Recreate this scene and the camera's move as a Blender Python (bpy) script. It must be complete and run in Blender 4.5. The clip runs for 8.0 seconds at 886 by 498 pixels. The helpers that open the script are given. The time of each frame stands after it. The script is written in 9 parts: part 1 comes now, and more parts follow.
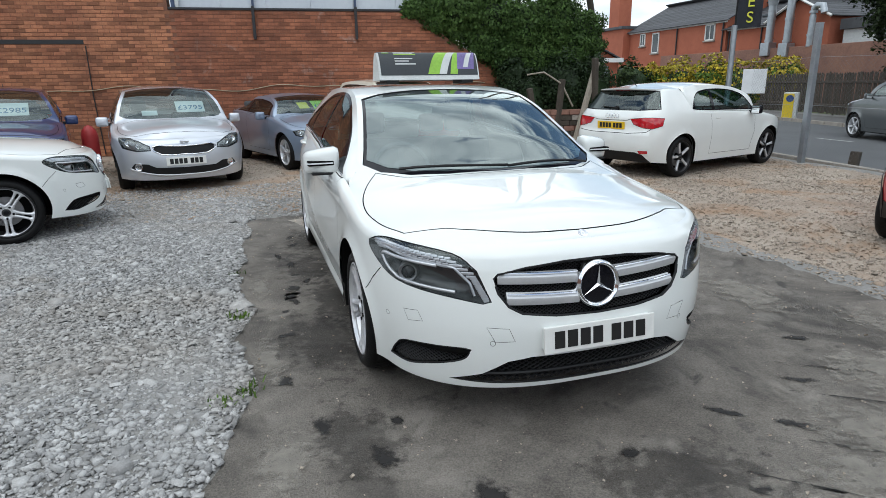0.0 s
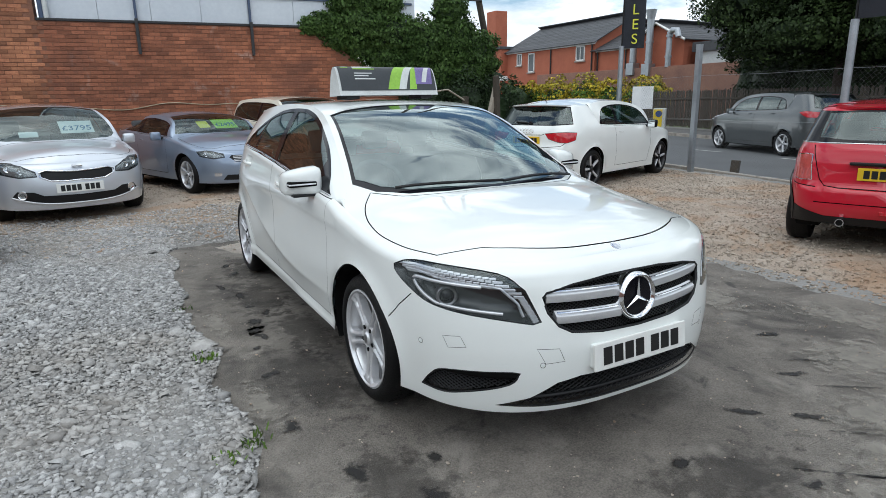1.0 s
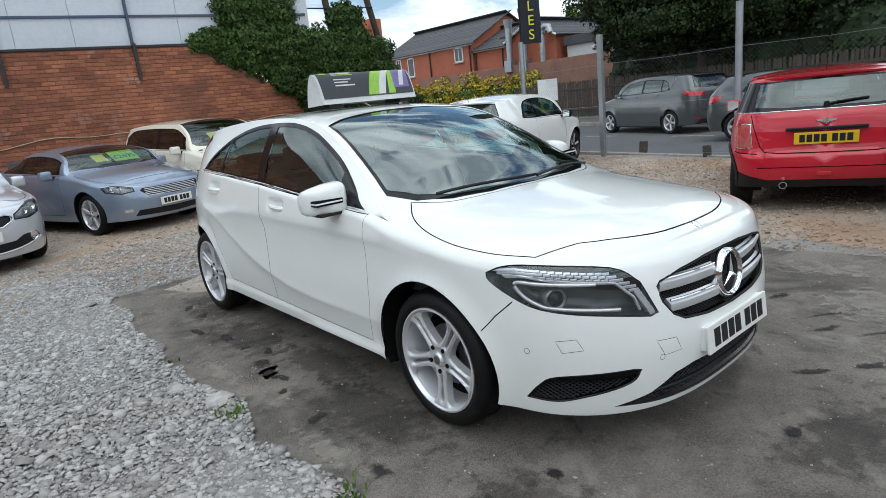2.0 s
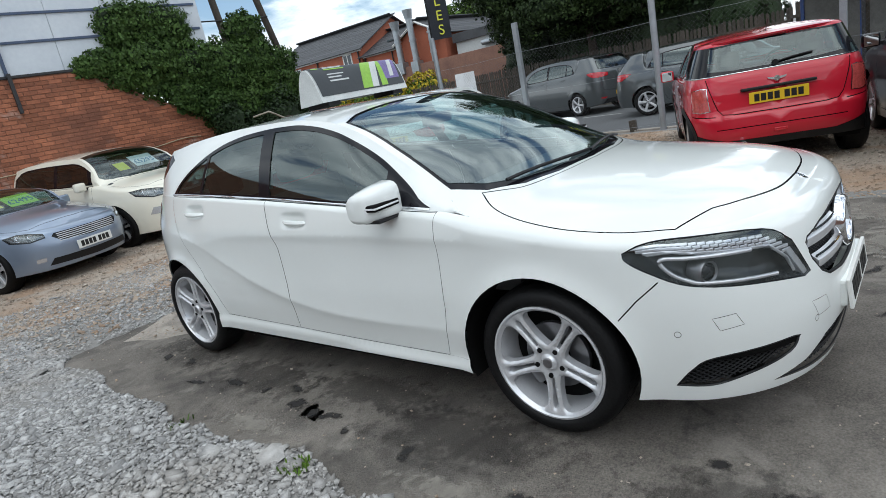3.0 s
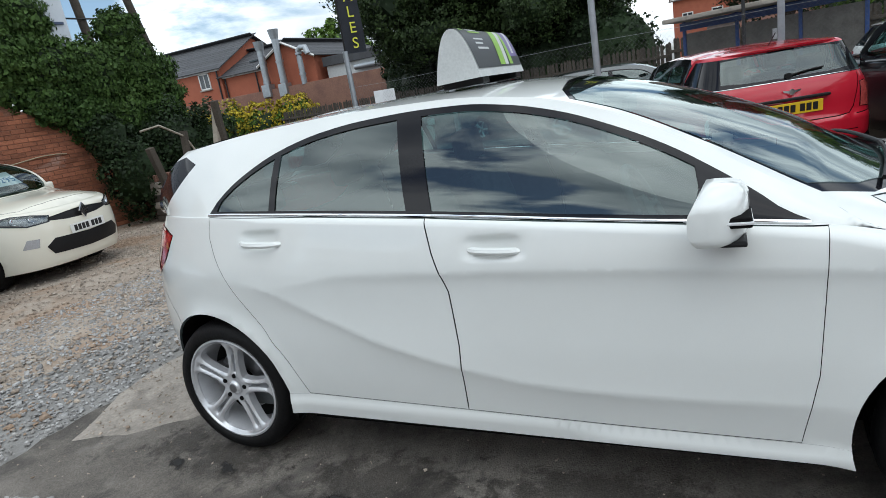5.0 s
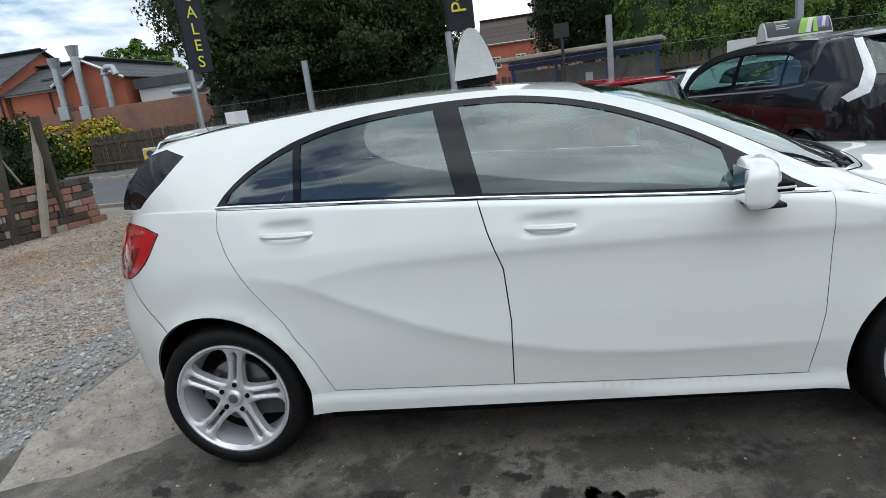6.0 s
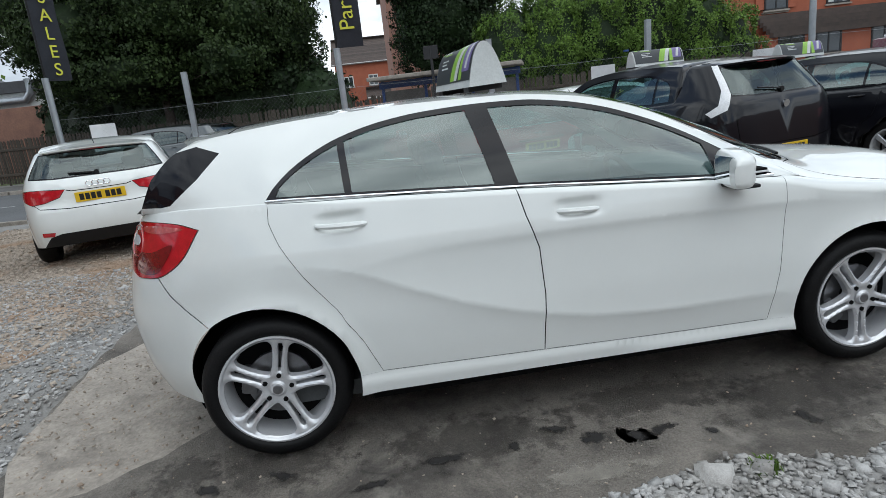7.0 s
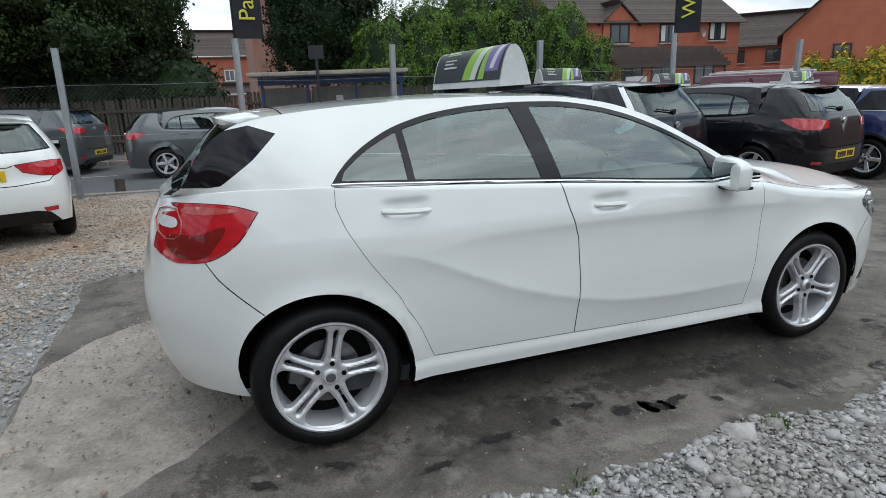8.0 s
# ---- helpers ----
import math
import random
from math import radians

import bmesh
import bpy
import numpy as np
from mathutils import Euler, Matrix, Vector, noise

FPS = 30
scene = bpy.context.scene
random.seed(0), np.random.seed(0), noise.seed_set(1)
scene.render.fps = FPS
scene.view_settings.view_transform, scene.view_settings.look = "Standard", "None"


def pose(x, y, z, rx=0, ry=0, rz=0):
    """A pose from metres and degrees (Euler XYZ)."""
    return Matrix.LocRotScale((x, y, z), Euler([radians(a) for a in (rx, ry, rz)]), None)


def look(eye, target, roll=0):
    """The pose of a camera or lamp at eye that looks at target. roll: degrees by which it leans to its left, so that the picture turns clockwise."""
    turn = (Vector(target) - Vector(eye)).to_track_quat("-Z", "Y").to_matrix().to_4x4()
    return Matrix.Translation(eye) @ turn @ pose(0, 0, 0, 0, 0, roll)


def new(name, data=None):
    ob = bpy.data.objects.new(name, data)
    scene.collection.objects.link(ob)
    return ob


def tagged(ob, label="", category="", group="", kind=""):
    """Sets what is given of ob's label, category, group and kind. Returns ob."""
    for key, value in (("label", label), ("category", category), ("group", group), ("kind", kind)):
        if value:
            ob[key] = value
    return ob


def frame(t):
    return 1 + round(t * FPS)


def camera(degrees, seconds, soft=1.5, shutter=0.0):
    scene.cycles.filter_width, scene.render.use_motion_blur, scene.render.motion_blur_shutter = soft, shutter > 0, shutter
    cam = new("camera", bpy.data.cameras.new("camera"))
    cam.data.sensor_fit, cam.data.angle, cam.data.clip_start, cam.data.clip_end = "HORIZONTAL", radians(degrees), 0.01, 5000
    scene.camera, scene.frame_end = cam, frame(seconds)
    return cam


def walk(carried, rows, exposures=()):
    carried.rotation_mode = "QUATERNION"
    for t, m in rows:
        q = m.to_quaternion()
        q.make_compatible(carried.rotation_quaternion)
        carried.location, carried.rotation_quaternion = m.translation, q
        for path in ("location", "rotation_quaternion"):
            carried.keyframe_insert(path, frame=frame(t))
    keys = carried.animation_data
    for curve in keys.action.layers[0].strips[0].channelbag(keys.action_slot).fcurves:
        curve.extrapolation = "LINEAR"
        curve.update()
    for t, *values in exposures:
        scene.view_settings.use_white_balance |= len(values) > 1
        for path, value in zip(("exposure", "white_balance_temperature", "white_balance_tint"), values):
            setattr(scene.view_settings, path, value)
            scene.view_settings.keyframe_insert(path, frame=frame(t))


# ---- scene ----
cam = camera(72.8, 8.0, soft=0.75)
EXPOSURE = 0.40
PATH = [
    (0, (-1.33, -2.936, 1.44), (-0.738, -1.101, 0.909), -0.8),
    (0.5, (-1.603, -2.772, 1.419), (-0.835, -0.997, 0.909), -0.6),
    (1, (-1.837, -2.557, 1.429), (-0.892, -0.861, 0.947), -1.0),
    (1.5, (-2.142, -2.308, 1.434), (-1.039, -0.707, 0.966), -2.8),
    (1.7, (-2.232, -2.172, 1.422), (-1.074, -0.611, 0.952), -3.9),
    (2.8, (-2.635, -1.333, 1.434), (-1.219, -0.015, 0.926), -11.0),
    (3, (-2.667, -1.178, 1.42), (-1.212, 0.096, 0.911), -11.6),
    (3.5, (-2.669, -0.73, 1.434), (-1.13, 0.439, 0.919), -12.6),
    (4, (-2.686, -0.272, 1.434), (-1.081, 0.81, 0.926), -12.4),
    (4.5, (-2.62, 0.192, 1.421), (-0.961, 1.194, 0.928), -11.3),
    (4.7, (-2.601, 0.38, 1.44), (-0.918, 1.344, 0.954), -10.6),
    (5.8, (-2.874, 1.297, 1.451), (-0.99, 1.706, 0.917), -7.8),
    (6, (-2.965, 1.425, 1.409), (-1.048, 1.718, 0.92), -7.5),
    (6.5, (-3.218, 1.786, 1.433), (-1.28, 1.834, 0.944), -7.0),
    (7, (-3.249, 2.183, 1.427), (-1.319, 1.985, 0.942), -6.4),
    (7.5, (-3.269, 2.627, 1.433), (-1.377, 2.193, 0.95), -4.1),
    (8, (-3.151, 3.038, 1.43), (-1.334, 2.365, 0.934), -2.1),
]
walk(cam, [(t, look(eye, target, roll)) for t, eye, target, roll in PATH], exposures=[(0, EXPOSURE, 6180, 5), (5, EXPOSURE - 0.04, 6180, 5), (8, EXPOSURE - 0.14, 6180, 5)])

# ---------------------------------------------------------------- light
world = bpy.data.worlds.new("sky")
scene.world = world
world.use_nodes = True
wn = world.node_tree
bg = wn.nodes["Background"]
sky = wn.nodes.new("ShaderNodeTexSky")
sky.sky_type = "NISHITA"
sky.sun_disc = False
SUN_EL, SUN_AZ = 64.0, 225.0
sky.sun_elevation, sky.sun_rotation = radians(SUN_EL), radians(SUN_AZ)
sky.air_density, sky.dust_density = 1.0, 1.5
# broken cloud over the blue
tcw = wn.nodes.new("ShaderNodeTexCoord")
mpw = wn.nodes.new("ShaderNodeMapping")
mpw.inputs["Scale"].default_value = (1.0, 1.0, 2.6)
wn.links.new(tcw.outputs["Generated"], mpw.inputs["Vector"])
cn = wn.nodes.new("ShaderNodeTexNoise")
cn.inputs["Scale"].default_value, cn.inputs["Detail"].default_value, cn.inputs["Roughness"].default_value = 2.3, 9, 0.56
cn.inputs["Distortion"].default_value = 0.35
wn.links.new(mpw.outputs[0], cn.inputs["Vector"])
cr = wn.nodes.new("ShaderNodeValToRGB")
cr.color_ramp.elements[0].position, cr.color_ramp.elements[1].position = 0.385, 0.475
wn.links.new(cn.outputs["Fac"], cr.inputs["Fac"])
cs = wn.nodes.new("ShaderNodeTexNoise")
cs.inputs["Scale"].default_value, cs.inputs["Detail"].default_value = 3.1, 8
wn.links.new(mpw.outputs[0], cs.inputs["Vector"])
cc = wn.nodes.new("ShaderNodeValToRGB")
cc.color_ramp.elements[0].position, cc.color_ramp.elements[1].position = 0.35, 0.66
cc.color_ramp.elements[0].color, cc.color_ramp.elements[1].color = (4.6, 5.0, 5.6, 1), (13.4, 13.5, 13.8, 1)
wn.links.new(cs.outputs["Fac"], cc.inputs["Fac"])
mxw = wn.nodes.new("ShaderNodeMix")
mxw.data_type = "RGBA"
wn.links.new(cr.outputs["Color"], mxw.inputs["Factor"])
wn.links.new(sky.outputs["Color"], mxw.inputs["A"])
wn.links.new(cc.outputs["Color"], mxw.inputs["B"])
wn.links.new(mxw.outputs["Result"], bg.inputs["Color"])
bg.inputs["Strength"].default_value = 0.110
sun = new("sun", bpy.data.lights.new("sun", "SUN"))
sun.data.energy, sun.data.angle, sun.data.color = 0.65, radians(66), (1.0, 0.975, 0.94)
sdir = Vector((math.cos(radians(SUN_EL)) * math.sin(radians(SUN_AZ)), math.cos(radians(SUN_EL)) * math.cos(radians(SUN_AZ)), math.sin(radians(SUN_EL))))
sun.matrix_basis = look(sdir * 50, (0, 0, 0))

# ---------------------------------------------------------------- materials
def mat(name, col, rough=0.6, metal=0.0, var=0.12, scale=6.0, bump=0.0, bscale=60.0, coat=0.0, col2=None, spec=0.5,
        fine=None, island=0.0, world=False):
    """A painted, stony or fibrous surface: two scales of colour change, fine relief, uneven gloss."""
    m = bpy.data.materials.new(name)
    m.use_nodes = True
    nt = m.node_tree
    b = nt.nodes["Principled BSDF"]
    b.inputs["Roughness"].default_value = rough
    b.inputs["Metallic"].default_value = metal
    b.inputs["Specular IOR Level"].default_value = spec
    if coat:
        b.inputs["Coat Weight"].default_value = coat
        b.inputs["Coat Roughness"].default_value = 0.03
    if col2 is None:
        col2 = tuple(c * (1 - 2.5 * var) for c in col)
    tc = nt.nodes.new("ShaderNodeTexCoord")
    n1 = nt.nodes.new("ShaderNodeTexNoise")
    n1.inputs["Scale"].default_value = scale
    n1.inputs["Detail"].default_value = 6
    n1.inputs["Roughness"].default_value = 0.65
    n2 = nt.nodes.new("ShaderNodeTexNoise")
    n2.inputs["Scale"].default_value = fine or scale * 14
    n2.inputs["Detail"].default_value = 3
    for n in (n1, n2):
        nt.links.new(nt.nodes.new("ShaderNodeNewGeometry").outputs["Position"] if world else tc.outputs["Object"], n.inputs["Vector"])
    add = nt.nodes.new("ShaderNodeMath")
    add.operation = "MULTIPLY_ADD"
    add.inputs[1].default_value = 0.4
    nt.links.new(n2.outputs["Fac"], add.inputs[0])
    sc = nt.nodes.new("ShaderNodeMath")
    sc.operation = "MULTIPLY"
    sc.inputs[1].default_value = 0.6
    nt.links.new(n1.outputs["Fac"], sc.inputs[0])
    nt.links.new(sc.outputs[0], add.inputs[2])
    ramp = nt.nodes.new("ShaderNodeValToRGB")
    ramp.color_ramp.elements[0].position, ramp.color_ramp.elements[1].position = 0.36, 0.64
    ramp.color_ramp.elements[0].color = (*col2, 1)
    ramp.color_ramp.elements[1].color = (*col, 1)
    nt.links.new(add.outputs[0], ramp.inputs["Fac"])
    out = ramp.outputs["Color"]
    if island:
        oi = nt.nodes.new("ShaderNodeObjectInfo")
        ge = nt.nodes.new("ShaderNodeNewGeometry")
        sm = nt.nodes.new("ShaderNodeMath")
        sm.operation = "ADD"
        nt.links.new(oi.outputs["Random"], sm.inputs[0])
        nt.links.new(ge.outputs["Random Per Island"], sm.inputs[1])
        fr = nt.nodes.new("ShaderNodeMath")
        fr.operation = "FRACT"
        nt.links.new(sm.outputs[0], fr.inputs[0])
        mr = nt.nodes.new("ShaderNodeMapRange")
        mr.inputs["To Min"].default_value, mr.inputs["To Max"].default_value = 1 - island, 1 + island
        nt.links.new(fr.outputs[0], mr.inputs["Value"])
        hs = nt.nodes.new("ShaderNodeHueSaturation")
        nt.links.new(mr.outputs[0], hs.inputs["Value"])
        nt.links.new(out, hs.inputs["Color"])
        out = hs.outputs["Color"]
    nt.links.new(out, b.inputs["Base Color"])
    if bump:
        bp = nt.nodes.new("ShaderNodeBump")
        bp.inputs["Strength"].default_value = bump
        bp.inputs["Distance"].default_value = 0.01
        n3 = nt.nodes.new("ShaderNodeTexNoise")
        n3.inputs["Scale"].default_value = bscale
        n3.inputs["Detail"].default_value = 5
        nt.links.new(tc.outputs["Object"], n3.inputs["Vector"])
        nt.links.new(n3.outputs["Fac"], bp.inputs["Height"])
        nt.links.new(bp.outputs["Normal"], b.inputs["Normal"])
    return m


def paint(name, col, metallic=0.0, rough=0.28, coat=1.0):
    return mat(name, col, rough, metallic, var=0.02, scale=1.7, coat=coat, fine=400, spec=0.5 if metallic else 0.15)


def glass_mat(name, tint, gloss=1.0, rough=0.0, ior=1.75):
    """Thin glass: tinted see-through with a sharp Fresnel gloss on top."""
    m = bpy.data.materials.new(name)
    m.use_nodes = True
    nt = m.node_tree
    nt.nodes.remove(nt.nodes["Principled BSDF"])
    tr = nt.nodes.new("ShaderNodeBsdfTransparent")
    tr.inputs["Color"].default_value = (*tint, 1)
    gl = nt.nodes.new("ShaderNodeBsdfGlossy")
    gl.inputs["Roughness"].default_value = rough
    gl.inputs["Color"].default_value = (gloss * 0.90, gloss, gloss * 0.985, 1)
    lw = nt.nodes.new("ShaderNodeLayerWeight")
    lw.inputs["Blend"].default_value = 0.5
    pw = nt.nodes.new("ShaderNodeMath")
    pw.operation = "POWER"
    pw.inputs[1].default_value = 5.0
    nt.links.new(lw.outputs["Facing"], pw.inputs[0])
    fr = nt.nodes.new("ShaderNodeMapRange")
    fr.inputs["To Min"].default_value = ((ior - 1) / (ior + 1)) ** 2
    nt.links.new(pw.outputs[0], fr.inputs["Value"])
    mx = nt.nodes.new("ShaderNodeMixShader")
    nt.links.new(fr.outputs[0], mx.inputs[0])
    nt.links.new(tr.outputs[0], mx.inputs[1])
    nt.links.new(gl.outputs[0], mx.inputs[2])
    nt.links.new(mx.outputs[0], nt.nodes["Material Output"].inputs["Surface"])
    return m


def leaf_mat(name, col, col2):
    m = mat(name, col, 0.6, var=0.2, scale=0.8, col2=col2, island=0.45, spec=0.18)
    b = m.node_tree.nodes["Principled BSDF"]
    b.inputs["Subsurface Weight"].default_value = 0.0
    return m


WHITE = paint("white_paint", (0.80, 0.825, 0.805))
CREAM = paint("cream_paint", (0.78, 0.75, 0.64))
SILVER = paint("silver_paint", (0.62, 0.65, 0.70), 0.5, 0.34)
BLUEGREY = paint("blue_grey_paint", (0.27, 0.33, 0.43), 0.5, 0.32)
DKBLUE = paint("dark_blue_paint", (0.015, 0.035, 0.13), 0.3)
RED = paint("red_paint", (0.50, 0.012, 0.03))
BLACKP = paint("black_paint", (0.006, 0.006, 0.009), coat=0.6)
GREYP = paint("dark_grey_paint", (0.09, 0.10, 0.105), 0.5)
TRIM = mat("black_trim", (0.010, 0.010, 0.011), 0.45, var=0.1, scale=20, bump=0.1, bscale=400, spec=0.3)
GLOSSB = mat("gloss_black", (0.008, 0.008, 0.011), 0.07, var=0.05, scale=5, spec=0.28)
RUBBER = mat("tyre_rubber", (0.008, 0.008, 0.0085), 0.55, var=0.18, scale=9, bump=0.2, bscale=90, spec=0.22)
GAP = mat("shut_gap", (0.008, 0.008, 0.008), 0.9, spec=0.1)
CHROME = mat("chrome", (0.82, 0.83, 0.85), 0.10, 1.0, var=0.02, scale=8)
ALLOY = mat("alloy", (0.70, 0.71, 0.73), 0.24, 0.45, var=0.05, scale=15)
DARKALLOY = mat("dark_alloy", (0.03, 0.03, 0.032), 0.3, 0.5, var=0.05, scale=15)
STEEL = mat("disc_steel", (0.25, 0.25, 0.26), 0.4, 0.9, var=0.1, scale=30)
LINING = mat("headlining", (0.30, 0.30, 0.29), 0.9, var=0.05, scale=20)
CABIN = mat("cabin_plastic", (0.075, 0.080, 0.082), 0.7, var=0.1, scale=14, bump=0.1, bscale=300)
FABRIC = mat("seat_fabric", (0.085, 0.085, 0.088), 0.85, var=0.15, scale=18, bump=0.2, bscale=260)
UNDER = mat("underbody", (0.008, 0.008, 0.008), 0.9, spec=0.1)
WSGLASS = glass_mat("windscreen_glass", (0.66, 0.78, 0.78), ior=3.0)
SIDEGLASS = glass_mat("side_glass", (0.29, 0.47, 0.46), ior=2.15)
DARKGLASS = glass_mat("privacy_glass", (0.22, 0.26, 0.27))
LAMPGLASS = glass_mat("lamp_cover", (0.93, 0.95, 0.96))
PALERED = mat("pale_red_lens", (0.62, 0.10, 0.09), 0.15, var=0.2, scale=40, coat=1.0)
DEEPRED = mat("deep_red_lens", (0.22, 0.006, 0.010), 0.15, var=0.2, scale=40, coat=1.0)
REDLAMP = mat("red_lens", (0.58, 0.010, 0.022), 0.12, var=0.15, scale=30, coat=1.0)
CLEARLAMP = mat("clear_lens", (0.84, 0.85, 0.87), 0.12, var=0.10, scale=60, coat=1.0)
LAMPBOWL = mat("lamp_bowl", (0.30, 0.31, 0.32), 0.25, 0.5, var=0.25, scale=30)
REARGLASS = glass_mat("rear_glass", (0.42, 0.50, 0.50), ior=1.9)
CARGLASS = glass_mat("plain_windscreen", (0.60, 0.70, 0.70), ior=2.0)
LAMPDARK = mat("lamp_housing", (0.05, 0.055, 0.06), 0.25, 0.2, var=0.2, scale=40)
LAMPSILVER = mat("lamp_reflector", (0.66, 0.67, 0.70), 0.20, 0.55, var=0.10, scale=60)
PLATEW = mat("white_plate", (0.80, 0.80, 0.77), 0.4, var=0.03, scale=20)
PLATEY = mat("yellow_plate", (0.80, 0.52, 0.02), 0.4, var=0.03, scale=20)
INK = mat("black_ink", (0.012, 0.012, 0.012), 0.5)
MIRROR = mat("mirror_glass", (0.85, 0.87, 0.88), 0.02, 1.0, var=0.0)


# ---------------------------------------------------------------- mesh helpers
def mesh_ob(name, verts, faces, material, parent=None, label="", smooth=False, normals=None, sharp=None):
    me = bpy.data.meshes.new(name)
    me.from_pydata([tuple(map(float, v)) for v in verts], [], [tuple(map(int, f)) for f in faces])
    mats = material if isinstance(material, (list, tuple)) else [material]
    for m in mats:
        me.materials.append(m)
    if smooth or normals is not None:
        me.polygons.foreach_set("use_smooth", [True] * len(me.polygons))
    if normals is not None:
        me.normals_split_custom_set_from_vertices([tuple(map(float, n)) for n in normals])
    elif sharp:
        me.set_sharp_from_angle(angle=radians(sharp))
    ob = new(name, me)
    ob.parent = parent
    if label:
        tagged(ob, label)
    return ob


def part(name, bm, material, parent=None, label="", sharp=None):
    """Links a bmesh as one mesh object under its thing."""
    me = bpy.data.meshes.new(name)
    bm.to_mesh(me)
    bm.free()
    mats = material if isinstance(material, (list, tuple)) else [material]
    for m in mats:
        me.materials.append(m)
    if sharp:
        me.polygons.foreach_set("use_smooth", [True] * len(me.polygons))
        me.set_sharp_from_angle(angle=radians(sharp))
    ob = new(name, me)
    ob.parent = parent
    if label:
        tagged(ob, label)
    return ob


def thing(name, m, label, category, group="", kind=""):
    ob = new(name)
    ob.matrix_basis = m
    return tagged(ob, label, category, group, kind)


def box(bm, lo, hi, bevel=0.0, m=None, segs=2):
    r = bmesh.ops.create_cube(bm, size=1.0)
    vs = r["verts"]
    lo, hi = Vector(lo), Vector(hi)
    for v in vs:
        v.co = Vector([lo[i] + (v.co[i] + 0.5) * (hi[i] - lo[i]) for i in range(3)])
    if bevel:
        es = list({e for v in vs for e in v.link_edges})
        r2 = bmesh.ops.bevel(bm, geom=es, offset=bevel, segments=segs, profile=0.6, affect="EDGES", clamp_overlap=True)
        vs = list({v for f in r2["faces"] for v in f.verts} | {v for v in vs if v.is_valid})
    if m is not None:
        bmesh.ops.transform(bm, matrix=m, verts=vs)
    return bm


def boxbm(lo, hi, bevel=0.0, m=None):
    return box(bmesh.new(), lo, hi, bevel, m)


def cyl(bm, p, q, r, r2=None, n=12, caps=True):
    """A rod from p to q."""
    p, q = Vector(p), Vector(q)
    d = q - p
    m = Matrix.Translation((p + q) / 2) @ d.to_track_quat("Z", "Y").to_matrix().to_4x4()
    bmesh.ops.create_cone(bm, cap_ends=caps, cap_tris=False, segments=n, radius1=r, radius2=r if r2 is None else r2,
                          depth=d.length, matrix=m)
    return bm


def tube(bm, pts, r, n=8):
    """A tube along a line of points."""
    pts = [Vector(p) for p in pts]
    rings = []
    for i, p in enumerate(pts):
        d = (pts[min(i + 1, len(pts) - 1)] - pts[max(i - 1, 0)]).normalized()
        q = d.to_track_quat("Z", "Y")
        rings.append([bm.verts.new(p + q @ Vector((r * math.cos(2 * math.pi * k / n), r * math.sin(2 * math.pi * k / n), 0)))
                      for k in range(n)])
    for a, b in zip(rings, rings[1:]):
        for k in range(n):
            bm.faces.new((a[k], a[(k + 1) % n], b[(k + 1) % n], b[k]))
    bm.faces.new(rings[0][::-1])
    bm.faces.new(rings[-1])
    return bm


def lathe(bm, prof, n=32, m=None):
    """Turns (radius, x) pairs round the x axis."""
    rings = []
    for r, x in prof:
        rings.append([bm.verts.new((x, r * math.cos(2 * math.pi * k / n), r * math.sin(2 * math.pi * k / n))) for k in range(n)])
    for a, b in zip(rings, rings[1:]):
        for k in range(n):
            bm.faces.new((a[k], a[(k + 1) % n], b[(k + 1) % n], b[k]))
    if m is not None:
        bmesh.ops.transform(bm, matrix=m, verts=bm.verts[:])
    return bm


def prism(bm, poly, depth, m=None):
    """A flat outline (u, v) given thickness along +w, then placed by m."""
    a = [bm.verts.new((u, v, 0)) for u, v in poly]
    b = [bm.verts.new((u, v, depth)) for u, v in poly]
    bm.faces.new(a[::-1])
    bm.faces.new(b)
    n = len(a)
    for i in range(n):
        bm.faces.new((a[i], a[(i + 1) % n], b[(i + 1) % n], b[i]))
    if m is not None:
        bmesh.ops.transform(bm, matrix=m, verts=a + b)
    return bm


def text_part(words, size, material, m, parent, name="lettering", label="", depth=0.002, align="CENTER", spacing=1.0):
    """Raised letters in the built-in face, as a mesh."""
    cu = bpy.data.curves.new(name, "FONT")
    cu.body, cu.size, cu.extrude = words, size, depth
    cu.align_x, cu.align_y = align, "CENTER"
    cu.space_character = spacing
    tmp = bpy.data.objects.new("tmp", cu)
    scene.collection.objects.link(tmp)
    me = bpy.data.meshes.new_from_object(tmp.evaluated_get(bpy.context.evaluated_depsgraph_get()))
    bpy.data.objects.remove(tmp)
    me.transform(m)
    me.materials.clear()
    me.materials.append(material)
    ob = new(name, me)
    ob.parent = parent
    if label:
        tagged(ob, label)
    return ob


def pchip(pts):
    """A smooth curve through points that does not overshoot."""
    x = np.array([p[0] for p in pts], float)
    y = np.array([p[1] for p in pts], float)
    h = np.diff(x)
    d = np.diff(y) / h
    s = np.zeros(len(x))
    for i in range(1, len(x) - 1):
        if d[i - 1] * d[i] > 0:
            w1, w2 = 2 * h[i] + h[i - 1], h[i] + 2 * h[i - 1]
            s[i] = (w1 + w2) / (w1 / d[i - 1] + w2 / d[i])
    s[0], s[-1] = d[0], d[-1]

    def f(q):
        q = np.asarray(q, float)
        qc = np.clip(q, x[0], x[-1])
        i = np.clip(np.searchsorted(x, qc, side="right") - 1, 0, len(x) - 2)
        t = (qc - x[i]) / h[i]
        return ((2 * t ** 3 - 3 * t ** 2 + 1) * y[i] + (t ** 3 - 2 * t ** 2 + t) * h[i] * s[i]
                + (-2 * t ** 3 + 3 * t ** 2) * y[i + 1] + (t ** 3 - t ** 2) * h[i] * s[i + 1])
    return f


